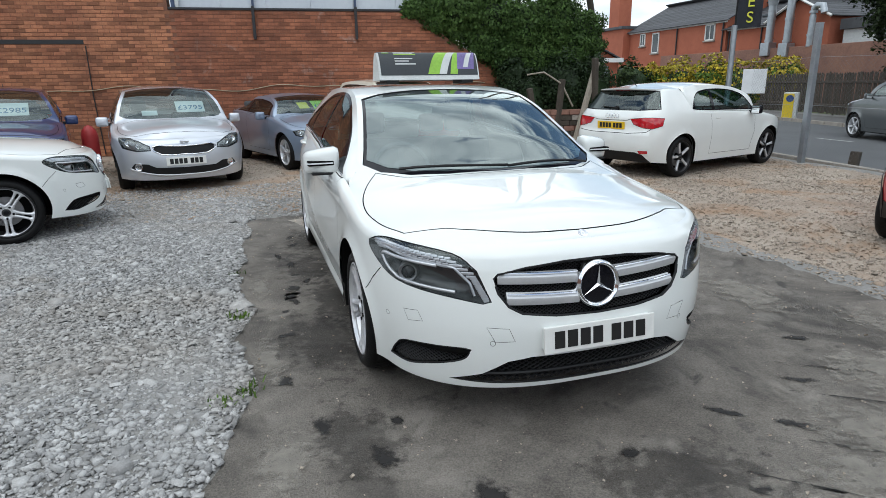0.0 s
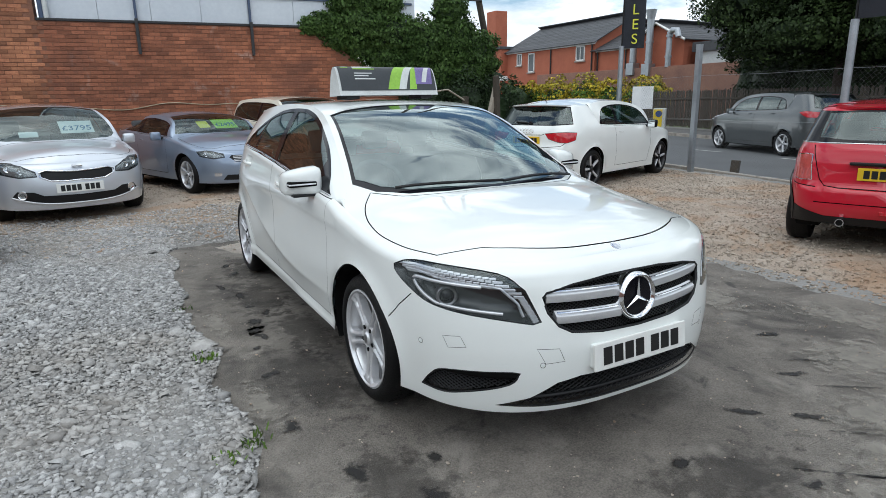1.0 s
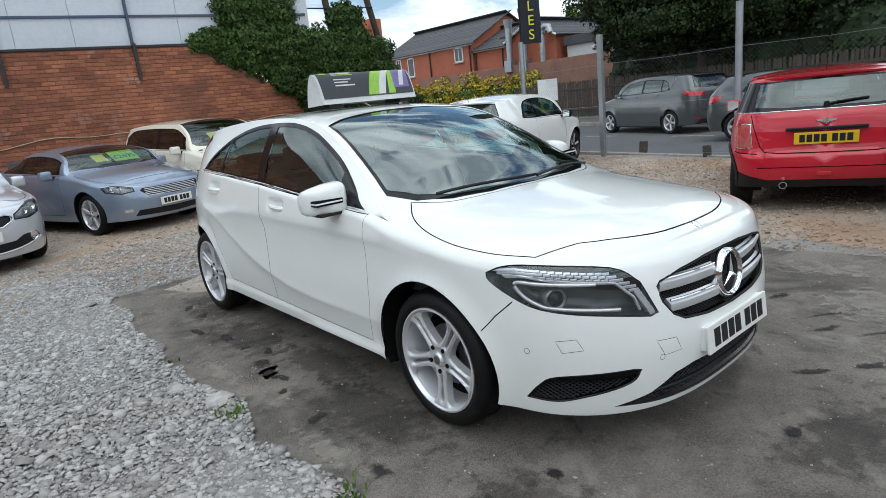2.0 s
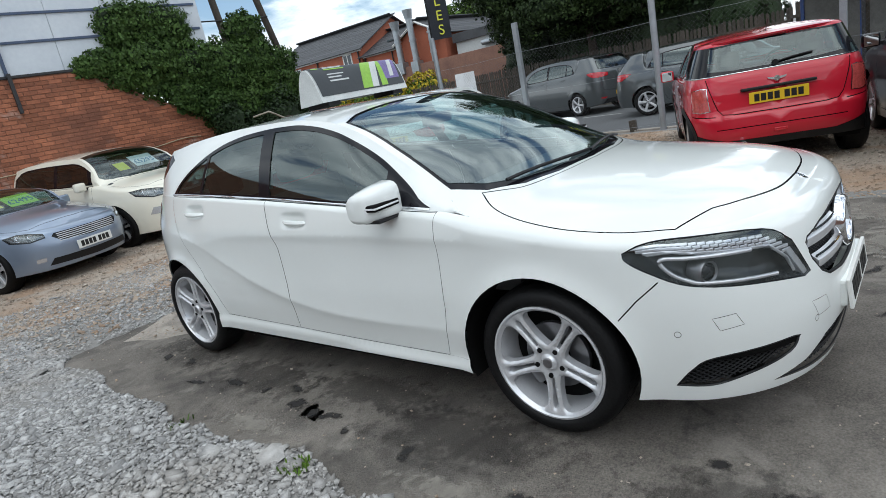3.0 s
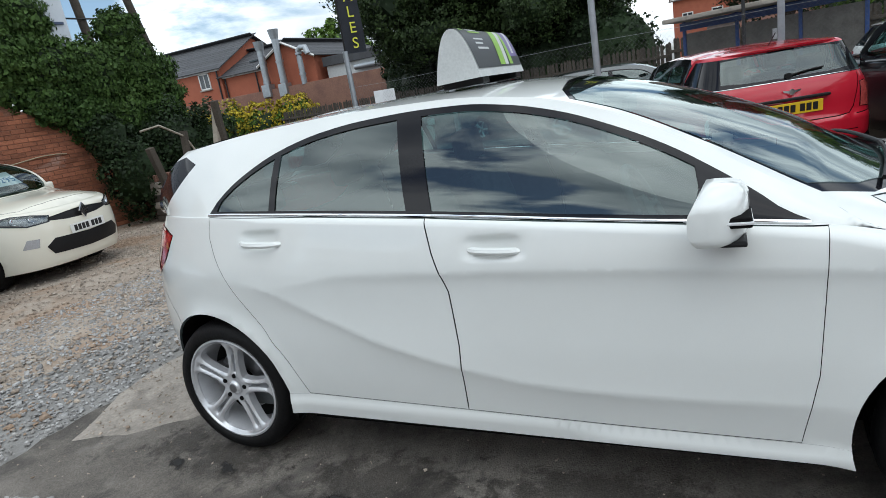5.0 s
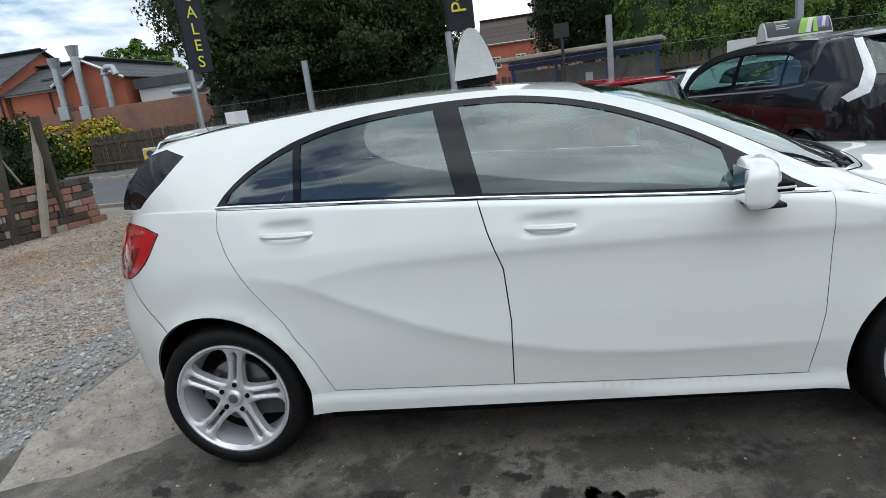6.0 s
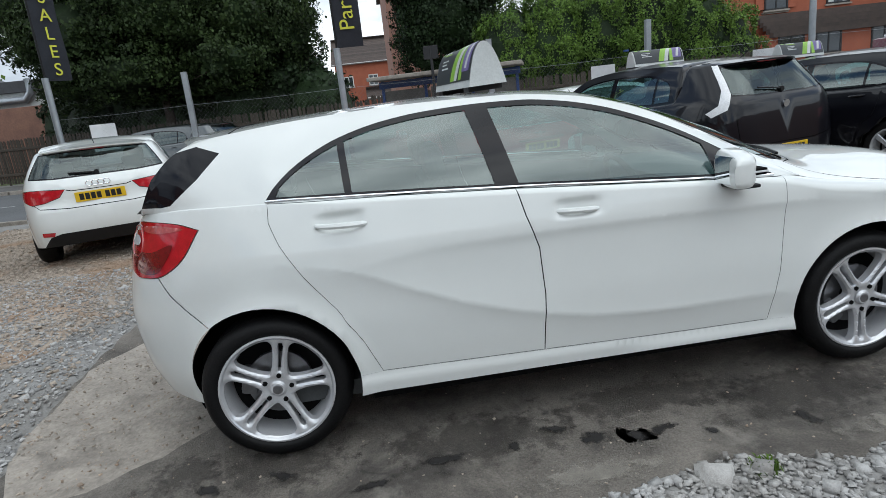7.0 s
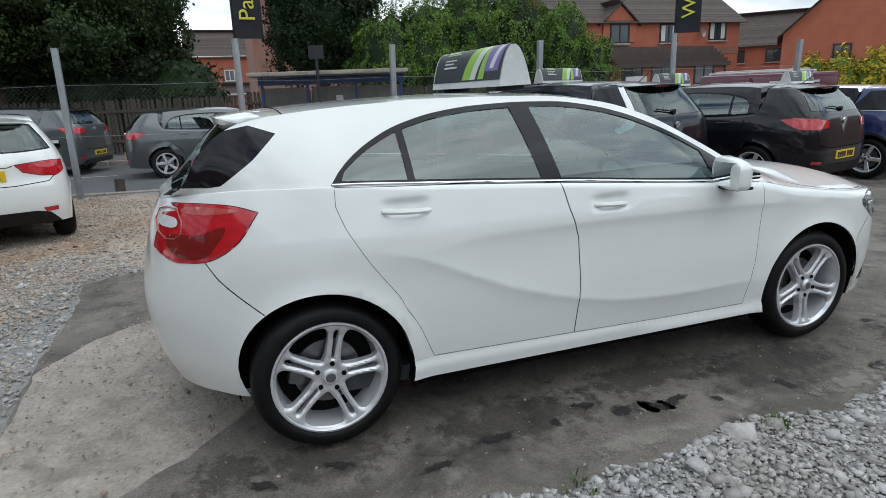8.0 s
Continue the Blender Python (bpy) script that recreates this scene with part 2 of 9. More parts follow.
def dense(poly, step, closed=True):
    """Points along an outline, no further apart than step."""
    out = []
    n = len(poly)
    for i in range(n if closed else n - 1):
        p, q = np.array(poly[i], float), np.array(poly[(i + 1) % n], float)
        k = max(1, int(math.ceil(np.linalg.norm(q - p) / step)))
        out += [tuple(p + (q - p) * j / k) for j in range(k)]
    if not closed:
        out.append(tuple(poly[-1]))
    return out


def smooth_loop(poly, corners=(), per=6):
    """A rounded outline through the points; the numbered ones stay sharp."""
    out = []
    n = len(poly)
    P = [np.array(p, float) for p in poly]
    for i in range(n):
        p0, p1, p2, p3 = P[i - 1], P[i], P[(i + 1) % n], P[(i + 2) % n]
        m1 = (p2 - p1) if i in corners else (p2 - p0) / 2
        m2 = (p2 - p1) if (i + 1) % n in corners else (p3 - p1) / 2
        for j in range(per):
            t = j / per
            out.append(tuple((2 * t ** 3 - 3 * t ** 2 + 1) * p1 + (t ** 3 - 2 * t ** 2 + t) * m1
                             + (-2 * t ** 3 + 3 * t ** 2) * p2 + (t ** 3 - t ** 2) * m2))
    return out


def inside(poly, pts):
    poly = np.asarray(poly, float)
    x, y = pts[:, 0], pts[:, 1]
    r = np.zeros(len(pts), bool)
    j = len(poly) - 1
    for i in range(len(poly)):
        xi, yi, xj, yj = poly[i, 0], poly[i, 1], poly[j, 0], poly[j, 1]
        if yi != yj:
            r ^= ((yi > y) != (yj > y)) & (x < (xj - xi) * (y - yi) / (yj - yi) + xi)
        j = i
    return r


def inset(poly, d):
    """The outline drawn in by d."""
    P = np.asarray(poly, float)
    area = 0.5 * np.sum(P[:, 0] * np.roll(P[:, 1], -1) - np.roll(P[:, 0], -1) * P[:, 1])
    t = np.roll(P, -1, 0) - np.roll(P, 1, 0)
    t /= np.maximum(np.linalg.norm(t, axis=1, keepdims=True), 1e-9)
    nrm = np.stack([-t[:, 1], t[:, 0]], 1) * (1 if area > 0 else -1)
    return [tuple(p) for p in P + nrm * d]


import collections
from mathutils.geometry import delaunay_2d_cdt


def cut_sheet(outer, regions, grid, near, lines=()):
    """Triangles of a flat sheet cut along the outlines: points, triangles, and for each triangle the last outline it lies in (-1: none)."""
    verts, edges = [], []
    for loop in [outer] + [r for r in regions]:
        k = len(verts)
        verts += list(loop)
        edges += [(k + i, k + (i + 1) % len(loop)) for i in range(len(loop))]
    for ln in lines:
        k = len(verts)
        verts += list(ln)
        edges += [(k + i, k + i + 1) for i in range(len(ln) - 1)]
    B = np.array(verts)
    G = np.array(grid)
    keep = inside(outer, G)
    G = G[keep]
    ok = np.ones(len(G), bool)
    for k in range(0, len(G), 500):
        d2 = ((G[k:k + 500, None, :] - B[None]) ** 2).sum(2).min(1)
        ok[k:k + 500] = d2 > near * near
    G = G[ok]
    allv = [Vector((float(a), float(b))) for a, b in verts] + [Vector((float(a), float(b))) for a, b in G]
    r = delaunay_2d_cdt(allv, edges, [], 0, 1e-6)
    V = np.array([(v.x, v.y) for v in r[0]])
    T = np.array([f for f in r[2] if len(f) == 3])
    c = V[T].mean(1)
    T, c = T[inside(outer, c)], c[inside(outer, c)]
    lab = np.full(len(T), -1)
    for i, g in enumerate(regions):
        lab[inside(g, c)] = i
    return V, T, lab


# ---------------------------------------------------------------- surfaces of the place
GRAVEL = mat("gravel_bed", (0.29, 0.285, 0.275), 0.95, scale=1.3, col2=(0.20, 0.19, 0.175), bump=1.0, bscale=70, fine=60)
DIRT = mat("dusty_gravel", (0.45, 0.39, 0.325), 0.95, scale=1.4, col2=(0.26, 0.20, 0.15), bump=1.0, bscale=70, fine=70)
TARMAC = mat("worn_tarmac", (0.255, 0.230, 0.200), 0.85, scale=1.6, col2=(0.082, 0.072, 0.062), bump=0.9, bscale=150, fine=120)


def stained(m, dark, scale, lo, hi, amount):
    """Lays dark blotches with shapes of their own over a surface."""
    nt = m.node_tree
    b = nt.nodes["Principled BSDF"]
    src = b.inputs["Base Color"].links[0].from_socket
    tc = nt.nodes.new("ShaderNodeTexCoord")
    n = nt.nodes.new("ShaderNodeTexNoise")
    n.inputs["Scale"].default_value, n.inputs["Detail"].default_value, n.inputs["Roughness"].default_value = scale, 8, 0.62
    n.inputs["Distortion"].default_value = 0.6
    nt.links.new(nt.nodes.new("ShaderNodeNewGeometry").outputs["Position"], n.inputs["Vector"])
    mr = nt.nodes.new("ShaderNodeMapRange")
    mr.inputs["From Min"].default_value, mr.inputs["From Max"].default_value, mr.inputs["To Max"].default_value = lo, hi, amount
    nt.links.new(n.outputs["Fac"], mr.inputs["Value"])
    mx = nt.nodes.new("ShaderNodeMix")
    mx.data_type = "RGBA"
    mx.inputs["B"].default_value = (*dark, 1)
    nt.links.new(mr.outputs[0], mx.inputs["Factor"])
    nt.links.new(src, mx.inputs["A"])
    nt.links.new(mx.outputs["Result"], b.inputs["Base Color"])


stained(TARMAC, (0.045, 0.040, 0.036), 1.5, 0.49, 0.64, 0.8)
stained(TARMAC, (0.030, 0.028, 0.026), 5.5, 0.60, 0.70, 0.7)
stained(TARMAC, (0.33, 0.305, 0.27), 3.7, 0.57, 0.72, 0.5)
ROADT = mat("road_tarmac", (0.12, 0.125, 0.13), 0.8, scale=0.5, col2=(0.085, 0.088, 0.092), bump=0.4, bscale=120, fine=60)
PAVE = mat("pavement", (0.17, 0.165, 0.16), 0.9, scale=0.8, col2=(0.11, 0.105, 0.10), bump=0.4, bscale=90)
CONCRETE = mat("old_concrete", (0.42, 0.375, 0.325), 0.9, scale=4.5, col2=(0.24, 0.215, 0.185), bump=1.0, bscale=45, fine=50)
GRASS = mat("rough_grass", (0.10, 0.13, 0.045), 0.95, scale=0.6, col2=(0.06, 0.085, 0.03), bump=0.6, bscale=40)
STONE = mat("loose_stone", (0.45, 0.445, 0.44), 0.9, scale=14, col2=(0.28, 0.274, 0.265), island=0.36, bump=0.3, bscale=150)
STONEB = mat("brown_stone", (0.45, 0.39, 0.325), 0.9, scale=14, col2=(0.27, 0.22, 0.175), island=0.32, bump=0.3, bscale=150)
BRICK = mat("red_brick", (0.345, 0.130, 0.068), 0.9, scale=1.5, col2=(0.21, 0.078, 0.045), world=True, island=0.30, bump=0.4, bscale=120, fine=26)
BRICKO = mat("orange_brick", (0.42, 0.185, 0.095), 0.9, scale=1.8, col2=(0.27, 0.105, 0.058), world=True, island=0.42, bump=0.4, bscale=120, fine=26)
MORTAR = mat("mortar", (0.26, 0.125, 0.080), 0.95, scale=5, col2=(0.16, 0.073, 0.046), bump=0.5, bscale=120)
FARBRICK = mat("far_brick", (0.42, 0.135, 0.075), 0.9, scale=1.6, col2=(0.33, 0.10, 0.058), bump=0.3, bscale=60, fine=30)
OLDBRICK = mat("old_brick", (0.30, 0.16, 0.115), 0.9, scale=1.2, col2=(0.19, 0.10, 0.08), bump=0.5, bscale=40, fine=18)
CLAD = mat("pale_cladding", (0.62, 0.66, 0.70), 0.5, scale=1.0, col2=(0.54, 0.58, 0.63), bump=0.05)
CLADTRIM = mat("blue_trim", (0.06, 0.09, 0.16), 0.5)
SLATE = mat("slate_roof", (0.075, 0.078, 0.085), 0.7, scale=2.5, col2=(0.045, 0.046, 0.05), island=0.2, bump=0.3, bscale=30)
TILE = mat("roof_tile", (0.085, 0.062, 0.052), 0.8, scale=3, col2=(0.050, 0.040, 0.036), island=0.25)
WFRAME = mat("white_frame", (0.75, 0.75, 0.73), 0.5, scale=6, var=0.04)
BFRAME = mat("dark_frame", (0.02, 0.02, 0.022), 0.5, scale=6)
PANE = mat("window_pane", (0.045, 0.055, 0.065), 0.06, var=0.1, scale=0.7, spec=0.8)
GALV = mat("galvanised_steel", (0.42, 0.45, 0.48), 0.45, 0.75, var=0.10, scale=7, bump=0.1, bscale=60)
WIRE = mat("dull_wire", (0.22, 0.225, 0.23), 0.55, 0.3, var=0.1, scale=9)
# weathered timber, its colour lowered to hold the trees' shade on the paling fence
WOOD = mat("weathered_wood", (0.080, 0.066, 0.052), 0.9, scale=3, col2=(0.042, 0.034, 0.026), island=0.25, bump=0.4, bscale=50)
PALEWOOD = mat("pale_timber", (0.38, 0.34, 0.28), 0.9, scale=5, col2=(0.24, 0.21, 0.17), bump=0.3, bscale=60)
BARK = mat("bark", (0.07, 0.055, 0.042), 0.95, scale=5, col2=(0.04, 0.03, 0.024), bump=0.8, bscale=25)
LEAF1 = leaf_mat("tree_leaf", (0.040, 0.064, 0.018), (0.013, 0.024, 0.008))
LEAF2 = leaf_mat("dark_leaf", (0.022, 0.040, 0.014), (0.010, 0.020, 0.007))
LEAFIVY = leaf_mat("ivy_leaf", (0.070, 0.122, 0.030), (0.028, 0.058, 0.014))
LEAFHEDGE = leaf_mat("hedge_leaf", (0.120, 0.200, 0.030), (0.050, 0.096, 0.018))
LEAFY = leaf_mat("yellow_leaf", (0.50, 0.36, 0.02), (0.20, 0.20, 0.03))
BANNER = mat("banner_cloth", (0.055, 0.060, 0.075), 0.8, scale=3, var=0.1, bump=0.2, bscale=20)
BANNERY = mat("banner_yellow", (0.62, 0.62, 0.06), 0.7, scale=6, var=0.05)
SIGNW = mat("white_board", (0.68, 0.69, 0.70), 0.6, scale=8, var=0.06)
SIGNDARK = mat("sign_dark", (0.035, 0.040, 0.045), 0.4, scale=6, var=0.1)
SIGNGREEN = mat("sign_green", (0.30, 0.55, 0.06), 0.4, scale=5, var=0.12)
SIGNVIOLET = mat("sign_violet", (0.22, 0.17, 0.42), 0.4, scale=8, var=0.2)
SIGNPALE = mat("sign_pale", (0.62, 0.64, 0.63), 0.4, scale=8, var=0.08)
BLUESTEEL = mat("blue_steel", (0.03, 0.075, 0.24), 0.5, scale=5, var=0.15)
ROPE = mat("pale_cable", (0.45, 0.37, 0.25), 0.8, scale=8)
ROADWHITE = mat("road_marking", (0.55, 0.55, 0.53), 0.8, scale=7, col2=(0.32, 0.32, 0.31))
BOLY = mat("bollard_yellow", (0.75, 0.55, 0.02), 0.5, scale=6, var=0.06)
RUSTRED = mat("red_bottle", (0.42, 0.03, 0.03), 0.5, scale=8, var=0.1)
MAROON = paint("maroon_paint", (0.10, 0.012, 0.03))


ROAD_Z = -0.12   # the road lies a little below the lot


def near_kerb(y):
    return 8.30 + 0.18 * (y - 4.5)


def far_kerb(y):
    return 15.3 + 0.30 * (y - 4.9)

stained(STONE, (0.30, 0.25, 0.19), 0.7, 0.50, 0.66, 0.35)
stained(CONCRETE, (0.14, 0.125, 0.11), 2.6, 0.54, 0.68, 0.6)
stained(DIRT, (0.34, 0.205, 0.115), 0.9, 0.50, 0.62, 0.6)
stained(STONEB, (0.36, 0.22, 0.125), 0.9, 0.50, 0.62, 0.5)
stained(BRICK, (0.50, 0.44, 0.40), 1.1, 0.60, 0.72, 0.55)
stained(BRICK, (0.10, 0.045, 0.035), 0.7, 0.54, 0.68, 0.5)
stained(BRICKO, (0.16, 0.07, 0.045), 0.8, 0.52, 0.68, 0.5)


# ---------------------------------------------------------------- cars
# A car's own axes: front axle at y = 0, nose towards -y, x across, z up.
class Shell:
    """The outer skin of a car as three charts: the flanks with nose and tail, the top, and the side glazing."""

    def __init__(s, P):
        s.P, s.W, s.WB = P, P["W"], P["WB"]
        s.yA, s.yB, s.nf, s.nr, s.rf = P.get("yA", 0.0), P["yB"], P.get("nf", 2.5), P.get("nr", 3.0), pchip(P["r"])
        s.yF, s.yR, s.wz, s.py = pchip(P["nose"]), pchip(P["tail"]), pchip(P["wz"]), pchip(P["py"])
        s.zs, s.zc = pchip(P["zs"]), pchip(P["zc"])
        s.ex, s.ez = pchip([(a, b) for a, b, c in P["E"]]), pchip([(a, c) for a, b, c in P["E"]])
        s.y0, s.y1 = P["E"][0][0], P["E"][-1][0]
        s.ph = np.linspace(0, math.pi / 2, 241)
        z = 0.55
        lf, lr = s.yA - float(s.yF(z)), float(s.yR(z)) - s.yB

        def arc(n, ln):
            v, u = np.sin(s.ph) ** (2 / n) * s.W, np.cos(s.ph) ** (2 / n) * ln
            return np.concatenate([[0], np.cumsum(np.hypot(np.diff(v), np.diff(u)))])
        s.af, s.ar = arc(s.nf, lf), arc(s.nr, lr)
        s.a1, s.a2 = s.af[-1], s.af[-1] + s.yB - s.yA
        s.at = s.a2 + s.ar[-1]
        s.dip = P.get("detail")
        s.arch = P.get("arch", 0.36)
        s.rw = P.get("rw", 0.316)

    def uv(s, a):
        """For a place along the outline: how far it lies into nose or tail, and across."""
        f, r = a < s.a1, a > s.a2
        pf = np.interp(a, s.af, s.ph)
        pr = np.interp(s.at - a, s.ar, s.ph)
        uf, vf = np.cos(pf) ** (2 / s.nf), np.sin(pf) ** (2 / s.nf)
        ur, vr = np.cos(pr) ** (2 / s.nr), np.sin(pr) ** (2 / s.nr)
        return np.where(f, -uf, np.where(r, ur, 0)), np.where(f, vf, np.where(r, vr, 1)), f, r

    def yof(s, a, z):
        u, v, f, r = s.uv(a)
        return np.where(f, s.yA + (s.yA - s.yF(z)) * u, np.where(r, s.yB + (s.yR(z) - s.yB) * u, s.yA + a - s.a1))

    def top(s, a):
        return s.zs(s.yof(a, 0.55 + 0 * a))

    def flank(s, q, flat=False):
        a, z = q[:, 0], q[:, 1]
        u, v, f, r = s.uv(a)
        y = s.yof(a, z)
        zt = s.top(a)
        W = s.W * s.wz(z) * s.py(y)
        x = W * v
        if not flat:
            if s.dip:
                x = x + s.dip(y, z) * np.clip((v - 0.6) / 0.4, 0, 1)
            for yc in (0.0, s.WB):
                d = np.hypot(y - yc, z - s.rw) - s.arch
                x = x + 0.016 * np.clip(1 - np.clip(d, 0, 1) / 0.09, 0, 1) ** 2 * (v > 0.5)
        n = np.where(f, s.nf, s.nr)
        ln = np.where(f, s.yA - s.yF(z), np.maximum(s.yR(z) - s.yB, 0.1))
        nx, ny = np.abs(v) ** (n - 1) / s.W, np.sign(u) * np.abs(u) ** (n - 1) / ln
        k = np.hypot(nx, ny)
        sr = s.rf(y)
        t = np.clip((z - (zt - sr)) / sr, 0, 1)
        d = sr * (1 - np.sqrt(1 - t * t * 0.999))
        x, y = np.maximum(x - d * nx / k, 0), y - d * ny / k
        x = np.where(a < 1e-6, 0, np.where(a > s.at - 1e-6, 0, x))
        return np.stack([x, y, z], 1)

    def make_edge(s):
        """The line where flank and top meet."""
        a = np.linspace(0, s.at, 500)
        p = s.flank(np.stack([a, s.top(a)], 1))
        o = np.argsort(p[:, 1])
        s.ky, s.kx, s.kz = p[o, 1], p[o, 0], p[o, 2]

    def K(s, y):
        return np.interp(y, s.ky, s.kx), np.interp(y, s.ky, s.kz)

    def Ed(s, y):
        kx, kz = s.K(y)
        w = np.clip((y - s.y0) / 0.12, 0, 1) * np.clip((s.y1 - y) / 0.12, 0, 1)
        mid = (y > s.y0) & (y < s.y1)
        x = np.where(mid, kx + (s.ex(y) - kx) * w, kx)
        z = np.where(mid, kz + (s.ez(y) - kz) * w, kz)
        return x, z

    def roof(s, q):
        x, y = q[:, 0], q[:, 1]
        ex, ez = s.Ed(y)
        ex = np.maximum(ex, 1e-3)
        f = np.clip(np.abs(x) / ex, 0, 1.05)
        m = s.P.get("crown", 2.3)
        w = np.clip((y - s.ky[0]) / 0.16, 0, 1)
        z = ez + (np.maximum(s.zc(y), ez) - ez) * (1 - f ** m) * w * (2 - w)
        return np.stack([x, y, z], 1)

    def glaze(s, q):
        y, z = q[:, 0], q[:, 1]
        kx, kz = s.K(y)
        ex, ez = s.Ed(y)
        f = np.clip((z - kz) / np.maximum(ez - kz, 1e-3), -0.2, 1.2)
        bow = s.P.get("bow", 0.02)
        return np.stack([kx + (ex - kx) * f + bow * 4 * np.clip(f, 0, 1) * (1 - np.clip(f, 0, 1)), y, z], 1)

    # places on the flank's sheet
    def fy(s, y, z, rear=False):
        if y < s.yA:
            u = min((s.yA - y) / (s.yA - float(s.yF(z))), 1.0)
            return (float(np.interp(math.acos(u ** (s.nf / 2)), s.ph, s.af)), z)
        if y > s.yB:
            u = min((y - s.yB) / (float(s.yR(z)) - s.yB), 1.0)
            return (s.at - float(np.interp(math.acos(u ** (s.nr / 2)), s.ph, s.ar)), z)
        return (s.a1 + y - s.yA, z)

    def fx(s, x, z, rear=False):
        v = min(max(x, 0) / (s.W * float(s.wz(z))), 1.0)
        if rear:
            return (s.at - float(np.interp(math.asin(v ** (s.nr / 2)), s.ph, s.ar)), z)
        return (float(np.interp(math.asin(v ** (s.nf / 2)), s.ph, s.af)), z)


def chart_normals(f, q):
    e = 1.5e-3
    a = f(q + [e, 0]) - f(q - [e, 0])
    b = f(q + [0, e]) - f(q - [0, e])
    n = np.cross(a, b)
    return n / np.maximum(np.linalg.norm(n, axis=1, keepdims=True), 1e-12)


def skin(name, f, V, T, sel, material, parent, side="B", off=0.0, label=""):
    """A piece of the skin as an object, on one side (R, L) or on both as one mesh (B)."""
    T = T[sel]
    if not len(T):
        return None
    idx, inv = np.unique(T, return_inverse=True)
    F = inv.reshape(-1, 3)
    q = V[idx]
    p, n = f(q), chart_normals(f, q)
    p = p + n * off
    fl = np.array([-1, 1, 1])
    if side == "L":
        P, F, N = p, F, n
    elif side == "R":
        P, F, N = p * fl, F[:, ::-1], n * fl
    else:
        P, N = np.concatenate([p, p * fl]), np.concatenate([n, n * fl])
        F = np.concatenate([F, F[:, ::-1] + len(p)])
    return mesh_ob(name, P, F, material, parent, label, normals=N)


def seams(f, V, T, parent):
    """Each connected run of shut gap as a piece of its own."""
    root = {}

    def top(i):
        while root.setdefault(i, i) != i:
            root[i] = root[root[i]]
            i = root[i]
        return i
    for a, b, c in T:
        root[top(a)] = top(b)
        root[top(b)] = top(c)
    key = np.array([top(t[0]) for t in T])
    for k in np.unique(key):
        mid_line = np.abs(f(V[np.unique(T[key == k])])[:, 0]).min() < 1e-3
        for side in (("B",) if mid_line else ("R", "L")):
            skin("shut_line", f, V, T, key == k, GAP, parent, side, -0.006)


def spoke_face(bm, r1, zf):
    """Five pairs of flared spokes as one cast face: rounded windows between the pairs, a slit in each pair."""
    def turn(poly, a):
        c, s = math.cos(a), math.sin(a)
        return [(c * u + s * v, -s * u + c * v) for u, v in poly]
    hw = [(0, 0.067), (0.020, 0.081), (0.041, 0.104), (0.070, 0.147), (0.080, 0.172), (0.072, 0.193), (0.038, 0.205), (0, 0.208)]
    win = smooth_loop([(u * r1 / 0.214, v * r1 / 0.214) for u, v in hw + [(-u, v) for u, v in hw[::-1] if u > 0]], (), 3)
    hs = [(0.006, 0.072), (0.0075, 0.13), (0.0115, 0.180), (0.006, 0.194)]
    slit = dense([(u * r1 / 0.214, v * r1 / 0.214) for u, v in hs + [(-u, v) for u, v in hs[::-1]]], 0.02)
    holes = [turn(win, math.pi * (2 * k + 1) / 5) for k in range(5)] + [turn(slit, math.pi * 2 * k / 5) for k in range(5)]
    outer = [(r1 * math.cos(t), r1 * math.sin(t)) for t in np.linspace(0, 2 * math.pi, 81)[:-1]]
    g = np.arange(-r1, r1, 0.0085)
    V, T, lab = cut_sheet(outer, holes, [(a, b) for a in g for b in g], 0.005)
    T = T[lab < 0]
    E = np.concatenate([np.array(dense(h, 0.006)) for h in holes])
    d = np.array([np.min(np.hypot(E[:, 0] - u, E[:, 1] - v)) for u, v in V])
    r = np.hypot(V[:, 0], V[:, 1]) / r1
    x = zf + 0.014 * r ** 2 - 0.010 * np.exp(-(d / 0.006) ** 1.2) - 0.006 * np.exp(-((r - 0.18) / 0.08) ** 2)
    used = np.unique(T)
    vs = {i: bm.verts.new((x[i], V[i, 0], V[i, 1])) for i in used}
    count = collections.Counter()
    for t in T:
        bm.faces.new([vs[i] for i in t])
        for i, j in ((0, 1), (1, 2), (2, 0)):
            count[tuple(sorted((t[i], t[j])))] += 1
    rim_edges = [e for e, k in count.items() if k == 1]
    low = {i: bm.verts.new((x[i] - 0.036, V[i, 0], V[i, 1])) for e in rim_edges for i in e}
    for i, j in rim_edges:
        bm.faces.new((vs[i], vs[j], low[j], low[i]))


